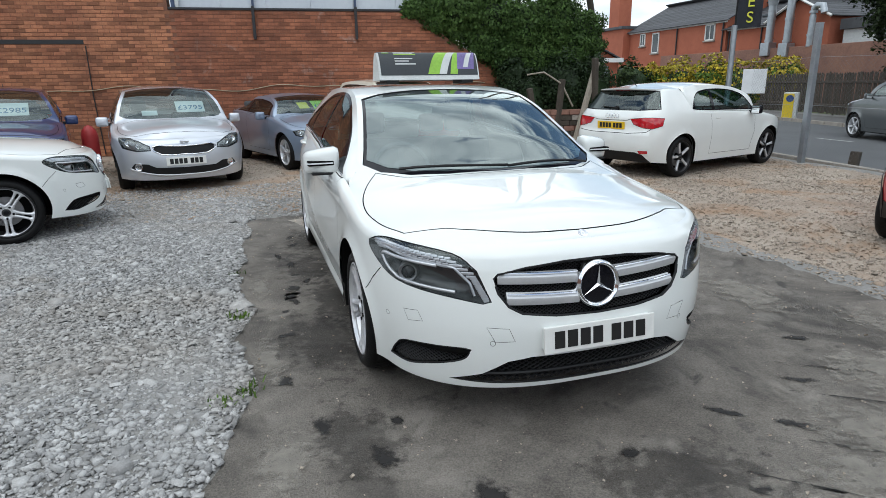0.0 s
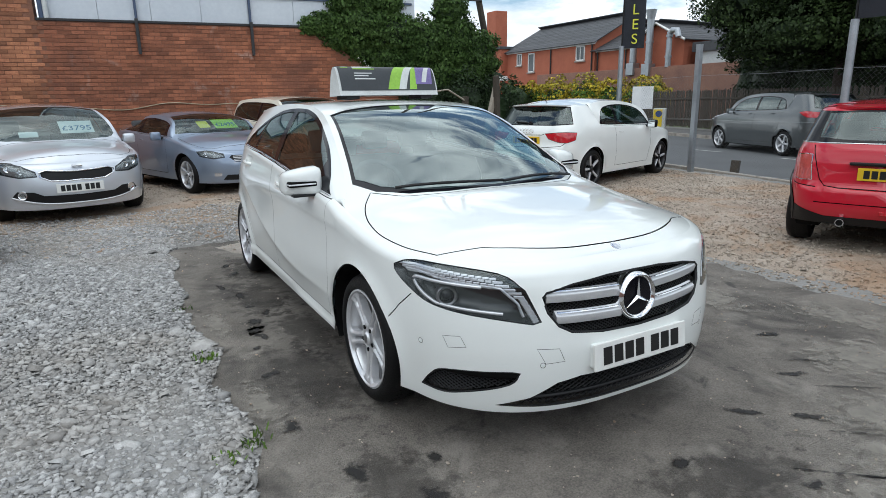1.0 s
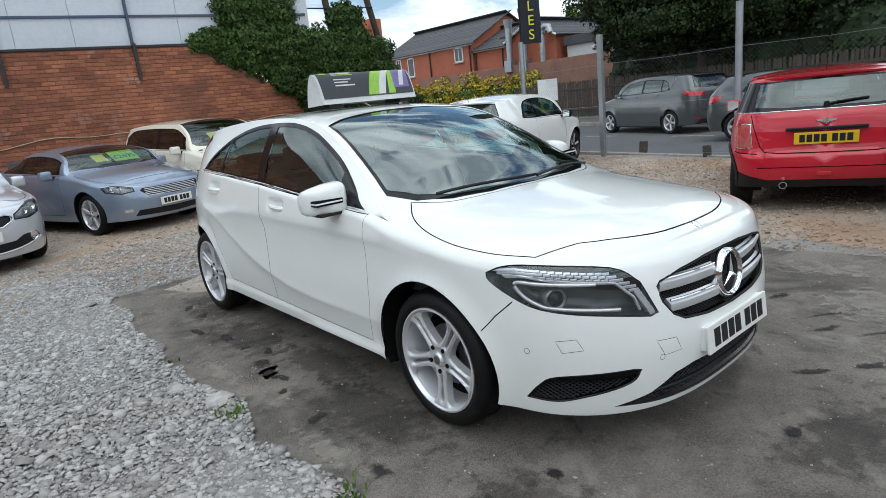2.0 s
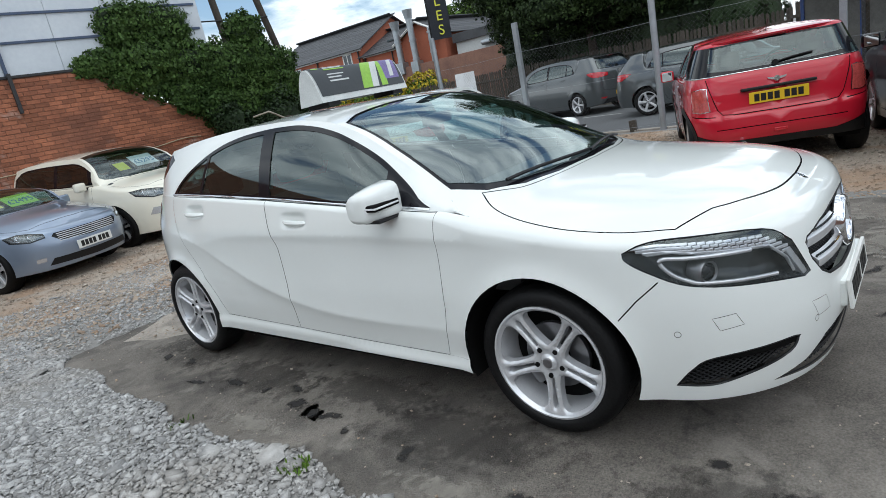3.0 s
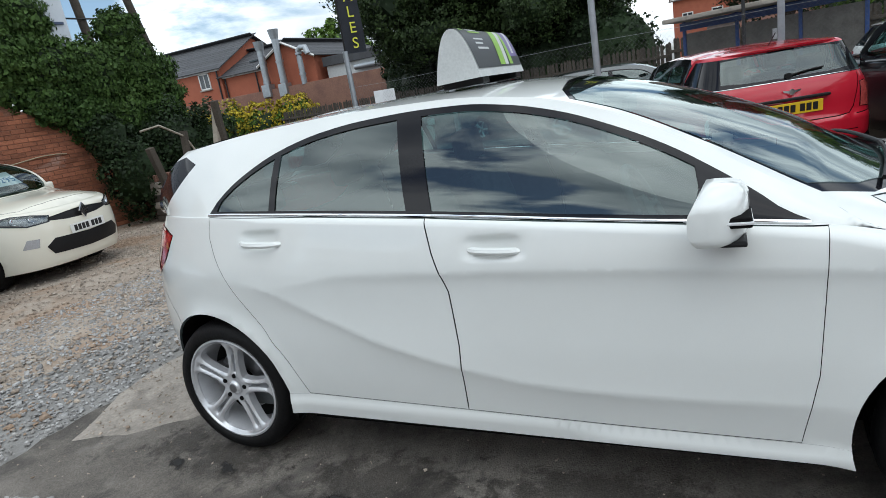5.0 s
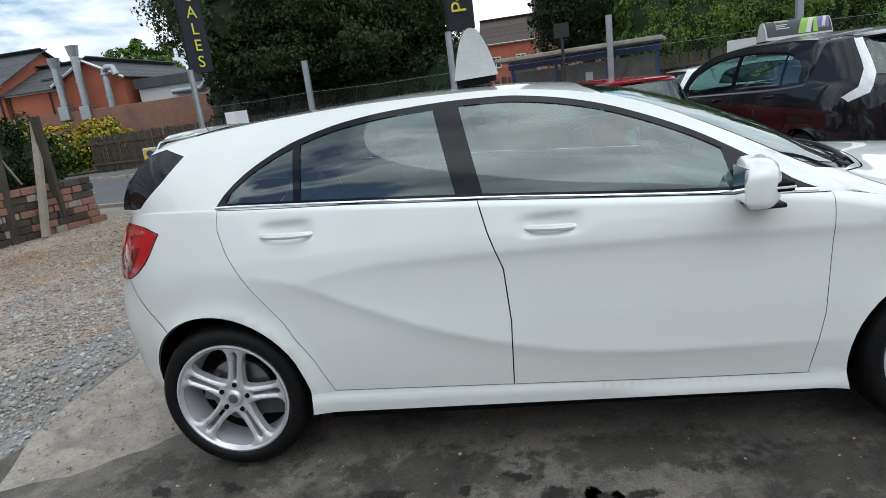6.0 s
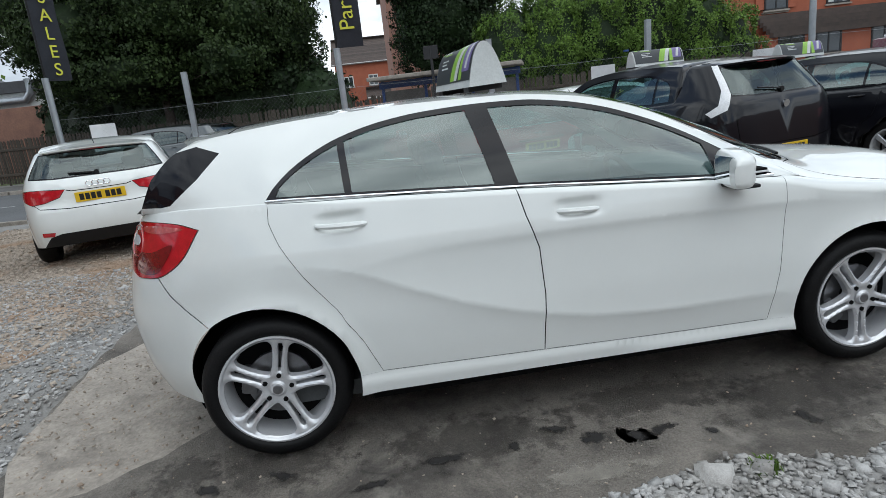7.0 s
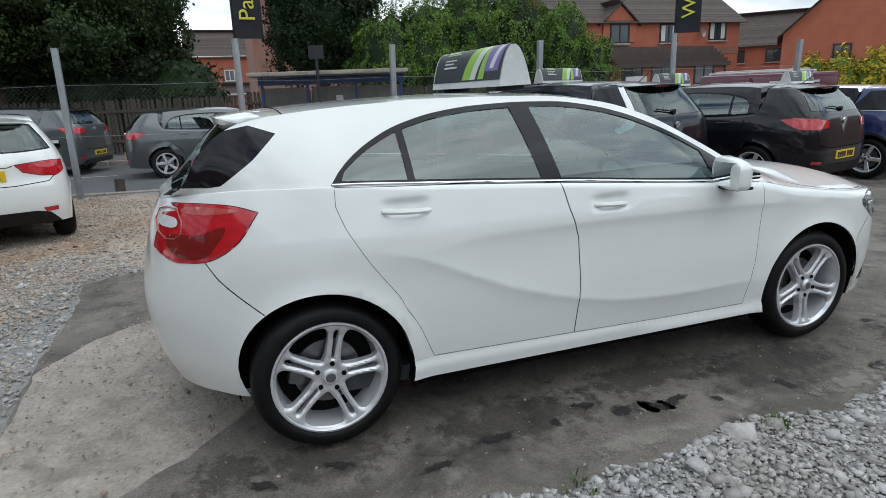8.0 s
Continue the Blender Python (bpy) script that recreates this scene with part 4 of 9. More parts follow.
def main_cuts(s):
    fy, fx = s.fy, s.fx
    R = True

    def line(pts, w=0.0045):
        """A narrow strip along a line."""
        p = np.array(pts)
        t = np.gradient(p, axis=0)
        t /= np.linalg.norm(t, axis=1, keepdims=True)
        n = np.stack([-t[:, 1], t[:, 0]], 1) * w / 2
        return [tuple(v) for v in p + n] + [tuple(v) for v in (p - n)[::-1]]
    sill = [fy(0.34, 0.20), fy(2.35, 0.20), fy(2.35, 0.334), fy(2.25, 0.3335), fy(1.9, 0.3235), fy(1.54, 0.3135), fy(1.0, 0.2985), fy(0.49, 0.2885), fy(0.34, 0.286)]
    lamp = smooth_loop([fy(-0.355, 0.776), fy(-0.42, 0.802), fy(-0.53, 0.806), fx(0.60, 0.782), fx(0.515, 0.718), fx(0.465, 0.592), fx(0.50, 0.583),
                        fx(0.62, 0.605), fy(-0.56, 0.640), fy(-0.44, 0.695), fy(-0.365, 0.745)], (0, 4, 5, 6), 4)
    grille = [(0, 0.742)] + [fx(x, z) for x, z in ((0.15, 0.740), (0.32, 0.725), (0.435, 0.703), (0.455, 0.685), (0.44, 0.625), (0.40, 0.570), (0.345, 0.540), (0.2, 0.522), (0.1, 0.517))] + [(0, 0.515)]
    low = [(0, 0.352)] + [fx(x, z) for x, z in ((0.30, 0.352), (0.40, 0.335), (0.50, 0.275), (0.62, 0.238), (0.45, 0.228), (0.2, 0.224))] + [(0, 0.223)]
    vent = smooth_loop([fy(-0.475, 0.272), fy(-0.53, 0.335), fy(-0.60, 0.375), fx(0.60, 0.392), fx(0.545, 0.386), fx(0.58, 0.335), fy(-0.67, 0.287), fy(-0.58, 0.264)], (0, 4), 4)
    tail = smooth_loop([fy(2.905, 1.018), fy(3.0, 1.044), fy(3.12, 1.050), fy(3.23, 1.040), fx(0.55, 1.02, R), fx(0.44, 1.00, R), fx(0.44, 0.86, R),
                        fx(0.60, 0.822, R), fy(3.20, 0.820), fy(3.10, 0.835), fy(2.99, 0.905)], (0, 5, 6), 4)
    rb = line([fy(2.93, 0.62), fy(3.0, 0.68), fy(3.08, 0.76), fy(3.13, 0.84)])
    fb = line([fy(-0.322, 0.535), fy(-0.385, 0.603), fy(-0.458, 0.668)])
    washer = smooth_loop([fy(-0.60, 0.522), fy(-0.665, 0.530), fy(-0.685, 0.485), fy(-0.62, 0.474)], (0, 1, 2, 3), 4)
    tow = smooth_loop([fx(0.49, 0.488), fx(0.40, 0.482), fx(0.375, 0.425), fx(0.455, 0.422)], (0, 1, 2, 3), 4)
    out = [("side_skirt", sill), ("gap", rb), ("gap", fb)]
    for nm, poly in (("washer_cover", washer), ("tow_cover", tow)):
        out += [("gap", poly), (nm, inset(poly, 0.0018))]
    for c in (fy(-0.50, 0.475), fx(0.465, 0.418), fx(0.235, 0.430)):
        circ = [(c[0] + 0.012 * math.cos(t), c[1] + 0.012 * math.sin(t)) for t in np.linspace(0, 2 * math.pi, 13)[:-1]]
        out += [("gap", circ), ("parking_sensor", inset(circ, 0.002))]
    ring = lambda nm, p, w: [("gap", p), (nm, inset(p, w))]
    out += ring("lamp_cover", lamp, 0.004) + [("hole_front", grille), ("hole_low", low), ("hole_vent", vent)] + ring("tail_lamp", tail, 0.003)
    return out


def main_top_panels(s):
    K = lambda y: float(s.K(np.array([y]))[0][0])
    bon = smooth_loop([(-0.05, -0.740), (0.2, -0.728), (0.36, -0.690), (0.48, -0.630), (0.555, -0.575)] + [(K(y) - 0.008, y) for y in (-0.50, -0.40, -0.3, -0.15)] \
        + [(K(0.0) - 0.022, 0.0), (K(0.12) - 0.050, 0.12), (K(0.22) - 0.090, 0.22), (0.668, 0.300), (0.60, 0.235), (0.5, 0.165), (0.25, 0.10), (-0.05, 0.08)], (0, 4, 5, 12, 16), 4)
    return [("bonnet", bon, 0.006)]


def main_top_cuts(s):
    E = lambda y, d: float(s.Ed(np.array([y]))[0][0]) - d
    ws = [(0, 0.10), (0.3, 0.125), (0.5, 0.185), (0.64, 0.285)] + [(E(y, 0.035), y) for y in (0.42, 0.55, 0.7, 0.85, 1.0, 1.12)] + [(0.45, 1.17), (0.2, 1.20), (0, 1.205)]
    glass = inset(ws, 0.0)
    g2 = [(0, 0.145), (0.3, 0.17), (0.48, 0.225), (0.60, 0.315)] + [(E(y, 0.055), y) for y in (0.45, 0.55, 0.7, 0.85, 1.0, 1.10)] + [(0.45, 1.145), (0.2, 1.175), (0, 1.18)]
    rg = [(-0.05, 2.985), (0.40, 2.965), (E(2.93, -0.02), 2.925)] + [(E(y, -0.02), y) for y in (3.05, 3.12, 3.18)] + [(0.45, 3.215), (0.3, 3.23), (-0.05, 3.235)]
    return [("cowl", ws), ("windscreen", g2), ("rear_glass", rg)]


MAIN_DLO_TOP = [(2.625, 1.100), (2.58, 1.155), (2.47, 1.238), (2.30, 1.315), (2.10, 1.362), (1.92, 1.381), (1.70, 1.388), (1.50, 1.383), (1.33, 1.361),
                (1.15, 1.318), (0.98, 1.255), (0.82, 1.180), (0.67, 1.090), (0.58, 1.030), (0.52, 0.985), (0.46, 0.956)]


def main_windows(s):
    belt = lambda y: float(s.zs(y)) + 0.008
    low = [(y, belt(y)) for y in (0.46, 0.7, 1.0, 1.3, 1.6, 1.9, 2.2, 2.45, 2.61)]
    tp = pchip(sorted(MAIN_DLO_TOP))
    dlo = low + [(y, float(tp(y))) for y in np.linspace(2.625, 0.46, 60)]
    t = lambda y: float(tp(y)) - 0.022
    b = lambda y: belt(y) + 0.012
    fr = [(0.72, b(0.72)), (1.1, b(1.1)), (1.585, b(1.585)), (1.655, t(1.655))] + [(y, t(y)) for y in np.linspace(1.62, 0.74, 24)]
    rr = [(1.685, b(1.685)), (2.0, b(2.0)), (2.275, b(2.275)), (2.285, t(2.285))] + [(y, t(y)) for y in np.linspace(2.26, 1.755, 14)]
    qu = [(2.305, b(2.305)), (2.58, b(2.58)), ] + [(y, t(y)) for y in np.linspace(2.562, 2.315, 12)]
    return [("surround", dlo), ("front_window", fr), ("rear_window", rr), ("quarter_window", qu), ("rear_side_panel", [(2.80, 1.305), (2.90, 1.21), (3.03, 1.115), (3.08, 1.107), (3.26, 1.107), (3.12, 1.30), (2.9, 1.34)])]


def main_mirror(car, sx, mm, colour):
    rot = mm @ (pose(0, 0, 0) if sx > 0 else Matrix.Diagonal((-1, 1, 1, 1))) @ Matrix.Translation((-0.085, 0, -0.006))

    def fix(bm):
        if sx < 0:
            bmesh.ops.reverse_faces(bm, faces=bm.faces[:])
        return bm
    shell = [(-0.02, 0.055), (0.03, -0.01)]
    bm = bmesh.new()
    # rounded casing, deeper at the outer end
    n = 20
    secs = []
    for x, d, h, zc, yo in ((0.048, 0.040, 0.040, 0.052, -0.010), (0.054, 0.068, 0.060, 0.050, -0.012), (0.075, 0.085, 0.068, 0.050, -0.012), (0.14, 0.088, 0.066, 0.048, -0.004), (0.20, 0.078, 0.061, 0.045, 0.006), (0.236, 0.060, 0.055, 0.042, 0.014), (0.248, 0.042, 0.046, 0.041, 0.020), (0.253, 0.022, 0.034, 0.041, 0.026)):
        ring = []
        for k in range(n):
            t = 2 * math.pi * k / n
            c, w = math.cos(t), math.sin(t)
            yy = -d * abs(c) ** 0.5 if c < 0 else 0.03 * abs(c) ** 0.3
            ring.append(bm.verts.new((x, yo + yy, zc + 1.14 * h * (abs(w) ** 0.55) * (1 if w > 0 else -1) * (1.0 if w < 0 else 0.95 + 0.12 * (0.245 - x) / 0.19))))
        secs.append(ring)
    for a, b in zip(secs, secs[1:]):
        for k in range(n):
            bm.faces.new((a[k], b[k], b[(k + 1) % n], a[(k + 1) % n]))
    bm.faces.new(secs[0][::-1])
    bm.faces.new(secs[-1])
    bmesh.ops.recalc_face_normals(bm, faces=bm.faces[:])
    bmesh.ops.transform(bm, matrix=rot, verts=bm.verts[:])
    case = part("door_mirror", fix(bm), colour, car, sharp=50)
    part("mirror_glass", fix(boxbm((0.07, 0.026, -0.010), (0.215, 0.032, 0.108), 0.002, rot)), MIRROR, case)
    part("mirror_base", fix(boxbm((0.05, -0.085, -0.028), (0.215, 0.02, -0.012), 0.007, rot)), TRIM, case)
    part("mirror_arm", fix(boxbm((0.02, -0.035, -0.035), (0.10, 0.02, 0.0), 0.012, rot)), TRIM, case)
    part("indicator", fix(boxbm((0.09, -0.1005, 0.038), (0.240, -0.03, 0.047), 0.004, rot)), CLEARLAMP, case)
    part("indicator_rim", fix(boxbm((0.085, -0.098, 0.028), (0.237, -0.03, 0.057), 0.008, rot)), GAP, case)


MAIN = dict(
    W=0.888, WB=2.699, step=0.035, yA=0.0, yB=2.35, nf=2.8, nr=2.9, r=[(-1, 0.05), (0.2, 0.05), (0.5, 0.03), (2.3, 0.022), (2.7, 0.004), (3.5, 0.004)], rw=0.316, arch=0.372, rim=0.238, twin=True, spins=(36, -12), glass=SIDEGLASS,
    nose=[(0.10, -0.80), (0.18, -0.872), (0.25, -0.895), (0.36, -0.912), (0.45, -0.915), (0.55, -0.905), (0.66, -0.885), (0.74, -0.866), (0.80, -0.838), (0.85, -0.80)],
    tail=[(0.1, 3.25), (0.25, 3.34), (0.40, 3.40), (0.60, 3.42), (0.80, 3.385), (0.95, 3.34), (1.08, 3.275), (1.2, 3.20)],
    wz=[(0.10, 0.930), (0.20, 0.957), (0.30, 0.972), (0.45, 0.990), (0.60, 1.0), (0.75, 1.0), (0.86, 0.992), (0.95, 0.968), (1.05, 0.935), (1.15, 0.90)],
    py=[(-0.9, 0.97), (-0.3, 0.985), (0.3, 0.995), (1.2, 1.0), (2.2, 1.0), (2.8, 0.985), (3.4, 0.95)],
    zs=[(-0.92, 0.806), (-0.70, 0.812), (-0.50, 0.822), (-0.39, 0.827), (-0.12, 0.852), (0.18, 0.893), (0.42, 0.940), (0.9, 0.975), (1.6, 1.032), (2.3, 1.078), (2.62, 1.095), (3.0, 1.10), (3.3, 1.075), (3.45, 1.02)],
    zc=[(-0.79, 0.806), (-0.765, 0.832), (-0.72, 0.858), (-0.65, 0.882), (-0.50, 0.914), (-0.25, 0.942), (0.0, 0.966), (0.10, 0.975), (0.45, 1.155), (0.75, 1.283), (1.0, 1.362), (1.2, 1.402), (1.5, 1.430), (1.9, 1.440), (2.3, 1.428), (2.7, 1.405), (2.98, 1.362), (3.03, 1.31), (3.08, 1.265), (3.17, 1.17), (3.24, 1.10), (3.30, 1.06)],
    E=[(0.27, 0.80, 0.91), (0.45, 0.742, 1.005), (0.70, 0.685, 1.150), (1.0, 0.628, 1.300), (1.25, 0.595, 1.373), (1.6, 0.578, 1.412), (2.0, 0.572, 1.418), (2.4, 0.565, 1.405), (2.73, 0.562, 1.380), (2.92, 0.558, 1.352), (3.03, 0.555, 1.300), (3.08, 0.560, 1.255), (3.17, 0.60, 1.16), (3.235, 0.65, 1.09)],
    zb=[(-1, 0.203), (-0.6, 0.203), (-0.4, 0.212), (0.4, 0.228), (2.3, 0.244), (2.9, 0.250), (3.1, 0.255), (3.5, 0.262)],
    panels=main_panels, cuts=main_cuts, top_panels=main_top_panels, top_cuts=main_top_cuts, windows=main_windows, detail=main_detail,
    look={"lamp_cover": (LAMPGLASS, 0.0, True, "clear headlamp cover"), "windscreen": (WSGLASS, -0.003, False, "tinted glass windscreen"), "cowl": (GLOSSB, -0.006, False, "black windscreen edge"),
          "rear_glass": (DARKGLASS, -0.002, False, "dark tinted rear glass"), "tail_lamp": (REDLAMP, 0.004, True, "red tail lamp lens"), "side_skirt": (WHITE, 0.001, True, ""),
          "hole_front": (GAP, -0.5, False, ""), "hole_low": (GAP, -0.5, False, ""), "hole_vent": (GAP, -0.5, True, "")},
    creases=[[(y, float(f(y)) + d) for y in CREASE_Y] for f in (MAIN_UP, MAIN_LOW) for d in (-0.014, 0.0, 0.014)],
    mirror=(0.70, 0.965), own_mirror=main_mirror, handles=((1.355, 0.915), (2.335, 0.980)), hx=0.853, fine=((1.355, 0.925, 0.14, 0.055), (2.335, 0.990, 0.14, 0.055)), close=0.007, dash=0.42, dash_z=0.93, cab_end=2.7)


def grid_mesh(bm, poly, plane, step, r):
    """A lattice of fine rods inside an outline (u, v), carried to the car by plane(u, v)."""
    P = np.array(poly)
    lo, hi = P.min(0), P.max(0)
    v = np.linspace(lo[1], hi[1], 70)
    for d in (1, -1):
        for c in np.arange(lo[0] - (hi[1] - lo[1]) * 2, hi[0] + (hi[1] - lo[1]) * 2, step):
            u = c + d * 1.6 * (v - lo[1])
            ok = inside(P, np.stack([u, v], 1))
            k = np.flatnonzero(ok)
            if len(k) < 3:
                continue
            for run in np.split(k, np.flatnonzero(np.diff(k) > 1) + 1):
                if len(run) > 2:
                    tube(bm, [plane(u[i], v[i]) for i in (run[0], run[len(run) // 2], run[-1])], r, 4)
    return bm


def dress_main(car, sh):
    fx, fy = sh.fx, sh.fy
    fl = lambda pts: sh.flank(np.array(pts))

    def nose(x, z, off=0.0):
        """A point of the nose's skin, moved in by off."""
        q = np.array([fx(abs(x), z)])
        p, n = sh.flank(q)[0], chart_normals(sh.flank, q)[0]
        p = p - n * off
        return Vector((math.copysign(p[0], x) if x else 0.0, p[1], p[2]))

    # grille: black lattice behind two bars and the ring
    g = [(x, z) for x, z in ((0, 0.742), (0.15, 0.740), (0.32, 0.725), (0.435, 0.703), (0.455, 0.685), (0.44, 0.625), (0.40, 0.570), (0.345, 0.540), (0.2, 0.522), (0, 0.515))]
    full = g + [(-x, z) for x, z in g[::-1] if x > 0]

    def panel(poly, off, nm, material, k=14):
        """A dark backing that closes an opening, set back by off."""
        P = dense(poly, 0.04)
        lo, hi = np.min(P, 0), np.max(P, 0)
        gr = [(u, v) for u in np.arange(lo[0], hi[0], 0.03) for v in np.arange(lo[1], hi[1], 0.03)]
        V, T, lab = cut_sheet(P, [], gr, 0.012)
        return mesh_ob(nm, [nose(float(u), float(v), off) for u, v in V], T, material, car, smooth=True)
    gb = panel(full, 0.045, "grille", GAP)
    part("grille_mesh", grid_mesh(bmesh.new(), full, lambda u, v: nose(u, v, 0.035), 0.022, 0.0022), TRIM, gb)
    # the opening's lip
    def lip(poly, r, off, material, nm, parent):
        part(nm, tube(bmesh.new(), [nose(x, z, off) for x, z in dense(poly, 0.04) + [poly[0]]], r, 8), material, parent, sharp=60)
    lip(full, 0.007, 0.006, TRIM, "grille_lip", gb)
    for z0, z1 in ((0.672, 0.690), (0.588, 0.603)):
        for sx in (-1, 1):
            bm = bmesh.new()
            rows = []
            for x in np.linspace(0.085, 0.438 if z0 > 0.63 else 0.405, 12):
                up = 0.016 * (x / 0.44)
                t = 0.026
                a, b = nose(sx * x, z0 - t + up, 0.012), nose(sx * x, z0 + t + up, 0.022)
                mid, mid2 = nose(sx * x, z0 + 0.004 + up, 0.001), nose(sx * x, z0 - 0.004 + up, 0.001)
                back = nose(sx * x, z0 + up, 0.05)
                rows.append([bm.verts.new(v) for v in (a, mid2, mid, b, back)])
            for p, q in zip(rows, rows[1:]):
                for i in range(5):
                    bm.faces.new((p[i], q[i], q[(i + 1) % 5], p[(i + 1) % 5]))
            bm.faces.new(rows[0])
            bm.faces.new(rows[-1])
            bmesh.ops.recalc_face_normals(bm, faces=bm.faces[:])
            bar = part("grille_bar", bm, ALLOY, gb, "silver grille bar", sharp=30)
            bm = tube(bmesh.new(), [nose(sx * x, z0 + 0.016 * x / 0.44 + 0.018, 0.006) for x in np.linspace(0.09, 0.43 if z0 > 0.63 else 0.40, 10)], 0.0045, 6)
            part("bar_edge", bm, CHROME, bar)
    c = nose(0, 0.634, 0.0)
    em = pose(0, c.y - 0.012, 0.634, 0, 0, 90) @ pose(0, 0, 0)
    em = Matrix.Translation((0, c.y + 0.008, 0.634)) @ Matrix.Rotation(radians(-90), 4, "Z") @ pose(0, 0, 0, 0, -4)
    bm = bmesh.new()
    lathe(bm, [(0.001, 0.012), (0.080, 0.010), (0.084, 0.0), (0.086, -0.05)], 40, em)
    badge = part("emblem", bm, GLOSSB, gb, "round black emblem with a chrome ring", sharp=40)
    bm = bmesh.new()
    lathe(bm, [(0.078, 0.008), (0.082, 0.020), (0.090, 0.024), (0.098, 0.018), (0.102, 0.004), (0.100, -0.05)], 44, em)
    part("emblem_ring", bm, CHROME, badge, sharp=60)
    bm = bmesh.new()
    for k in range(3):
        t = math.radians(90 + 120 * k)
        tip = (0.020, 0.080 * math.cos(t), 0.080 * math.sin(t))
        w = 0.011
        l = (0.016, w * math.cos(t + 2.1), w * math.sin(t + 2.1))
        r = (0.016, w * math.cos(t - 2.1), w * math.sin(t - 2.1))
        vs = [bm.verts.new(p) for p in (tip, l, (0.028, 0, 0), r)]
        bm.faces.new((vs[0], vs[1], vs[2]))
        bm.faces.new((vs[0], vs[2], vs[3]))
    bmesh.ops.transform(bm, matrix=em, verts=bm.verts[:])
    bmesh.ops.recalc_face_normals(bm, faces=bm.faces[:])
    part("emblem_star", bm, CHROME, badge)
    # small round badge on the bonnet's edge
    q0, q1 = sh.roof(np.array([[0.0, -0.758], [0.0, -0.748]]))
    up = math.degrees(math.atan2(q1[2] - q0[2], q1[1] - q0[1]))
    bm = lathe(bmesh.new(), [(0.001, 0.004), (0.017, 0.003), (0.022, 0.004), (0.025, -0.004)], 28, Matrix.Translation((0, float(q0[1]), float(q0[2]) + 0.001)) @ Matrix.Rotation(radians(-90), 4, "Z") @ pose(0, 0, 0, 0, up - 90))
    part("bonnet_badge", bm, CHROME, car, "small round chrome badge", sharp=40)
    # lower openings
    lo = [(0, 0.352), (0.30, 0.352), (0.40, 0.335), (0.50, 0.275), (0.62, 0.238), (0.45, 0.228), (0.2, 0.224), (0, 0.223)]
    lo = lo + [(-x, z) for x, z in lo[::-1] if x > 0]
    lb = panel(lo, 0.04, "lower_grille", GAP)
    part("grille_mesh", grid_mesh(bmesh.new(), lo, lambda u, v: nose(u, v, 0.025), 0.034, 0.003), TRIM, lb)
    lip(lo, 0.003, 0.008, TRIM, "grille_lip", lb)
    part("lower_bar", tube(bmesh.new(), [nose(x, 0.265, 0.02) for x in np.linspace(-0.5, 0.5, 15)], 0.008, 6), TRIM, lb)
    for sx in (-1, 1):
        vent = smooth_loop([fy(-0.475, 0.272), fy(-0.53, 0.335), fy(-0.60, 0.375), fx(0.60, 0.392), fx(0.545, 0.386), fx(0.58, 0.335), fy(-0.67, 0.287), fy(-0.58, 0.264)], (0, 4), 4)
        P = dense(vent, 0.03)

        def at(u, v, off):
            q = np.array([(u, v)])
            p = sh.flank(q)[0] - chart_normals(sh.flank, q)[0] * off
            return Vector((sx * p[0], p[1], p[2]))
        lo_, hi_ = np.min(P, 0), np.max(P, 0)
        V, T, lab = cut_sheet(P, [], [(u, v) for u in np.arange(lo_[0], hi_[0], 0.025) for v in np.arange(lo_[1], hi_[1], 0.025)], 0.01)
        ob = mesh_ob("bumper_vent", [at(u, v, 0.035 - 0.03 * (v > 0.36)) for u, v in V], T if sx > 0 else T[:, ::-1], GAP, car, smooth=True)
        part("vent_mesh", grid_mesh(bmesh.new(), vent, lambda u, v: at(u, v, 0.02), 0.026, 0.0028), TRIM, ob)
        part("vent_lip", tube(bmesh.new(), [at(u, v, 0.004) for u, v in P + [P[0]]], 0.005, 6), TRIM, ob, sharp=60)
        # headlamp inside
        lamp = smooth_loop([fy(-0.355, 0.776), fy(-0.42, 0.802), fy(-0.53, 0.806), fx(0.60, 0.782), fx(0.515, 0.718), fx(0.465, 0.592), fx(0.50, 0.583),
                            fx(0.62, 0.605), fy(-0.56, 0.640), fy(-0.44, 0.695), fy(-0.365, 0.745)], (0, 4, 5, 6), 4)
        P = dense(lamp, 0.03)
        lo_, hi_ = np.min(P, 0), np.max(P, 0)
        V, T, lab = cut_sheet(P, [], [(u, v) for u in np.arange(lo_[0], hi_[0], 0.02) for v in np.arange(lo_[1], hi_[1], 0.02)], 0.008)
        edge = np.array(P)
        dep = [min(0.055, 1.6 * float(np.min(np.hypot(edge[:, 0] - u, edge[:, 1] - v))) + 0.002) for u, v in V]
        hl = mesh_ob("headlamp", [at(u, v, d) for (u, v), d in zip(V, dep)], T if sx > 0 else T[:, ::-1], LAMPDARK, car, "headlamp with a dark housing and clear cover", smooth=True)
        cen = fy(-0.60, 0.68)
        pc = at(cen[0], cen[1], 0.028)
        nrm = (at(cen[0], cen[1], -0.1) - pc).normalized()
        look_out = (nrm + Vector((0, -1.2, 0))).normalized()
        q = look_out.to_track_quat("X", "Z").to_matrix().to_4x4()
        mm = Matrix.Translation(pc) @ q
        bm = lathe(bmesh.new(), [(0.030, 0.012), (0.038, 0.016), (0.043, 0.010), (0.046, -0.04)], 28, mm)
        part("projector_ring", bm, STEEL, hl, sharp=50)
        bm = lathe(bmesh.new(), [(0.001, 0.022), (0.012, 0.020), (0.022, 0.014), (0.031, 0.004)], 24, mm)
        part("projector_lens", bm, GLOSSB, hl, sharp=60)
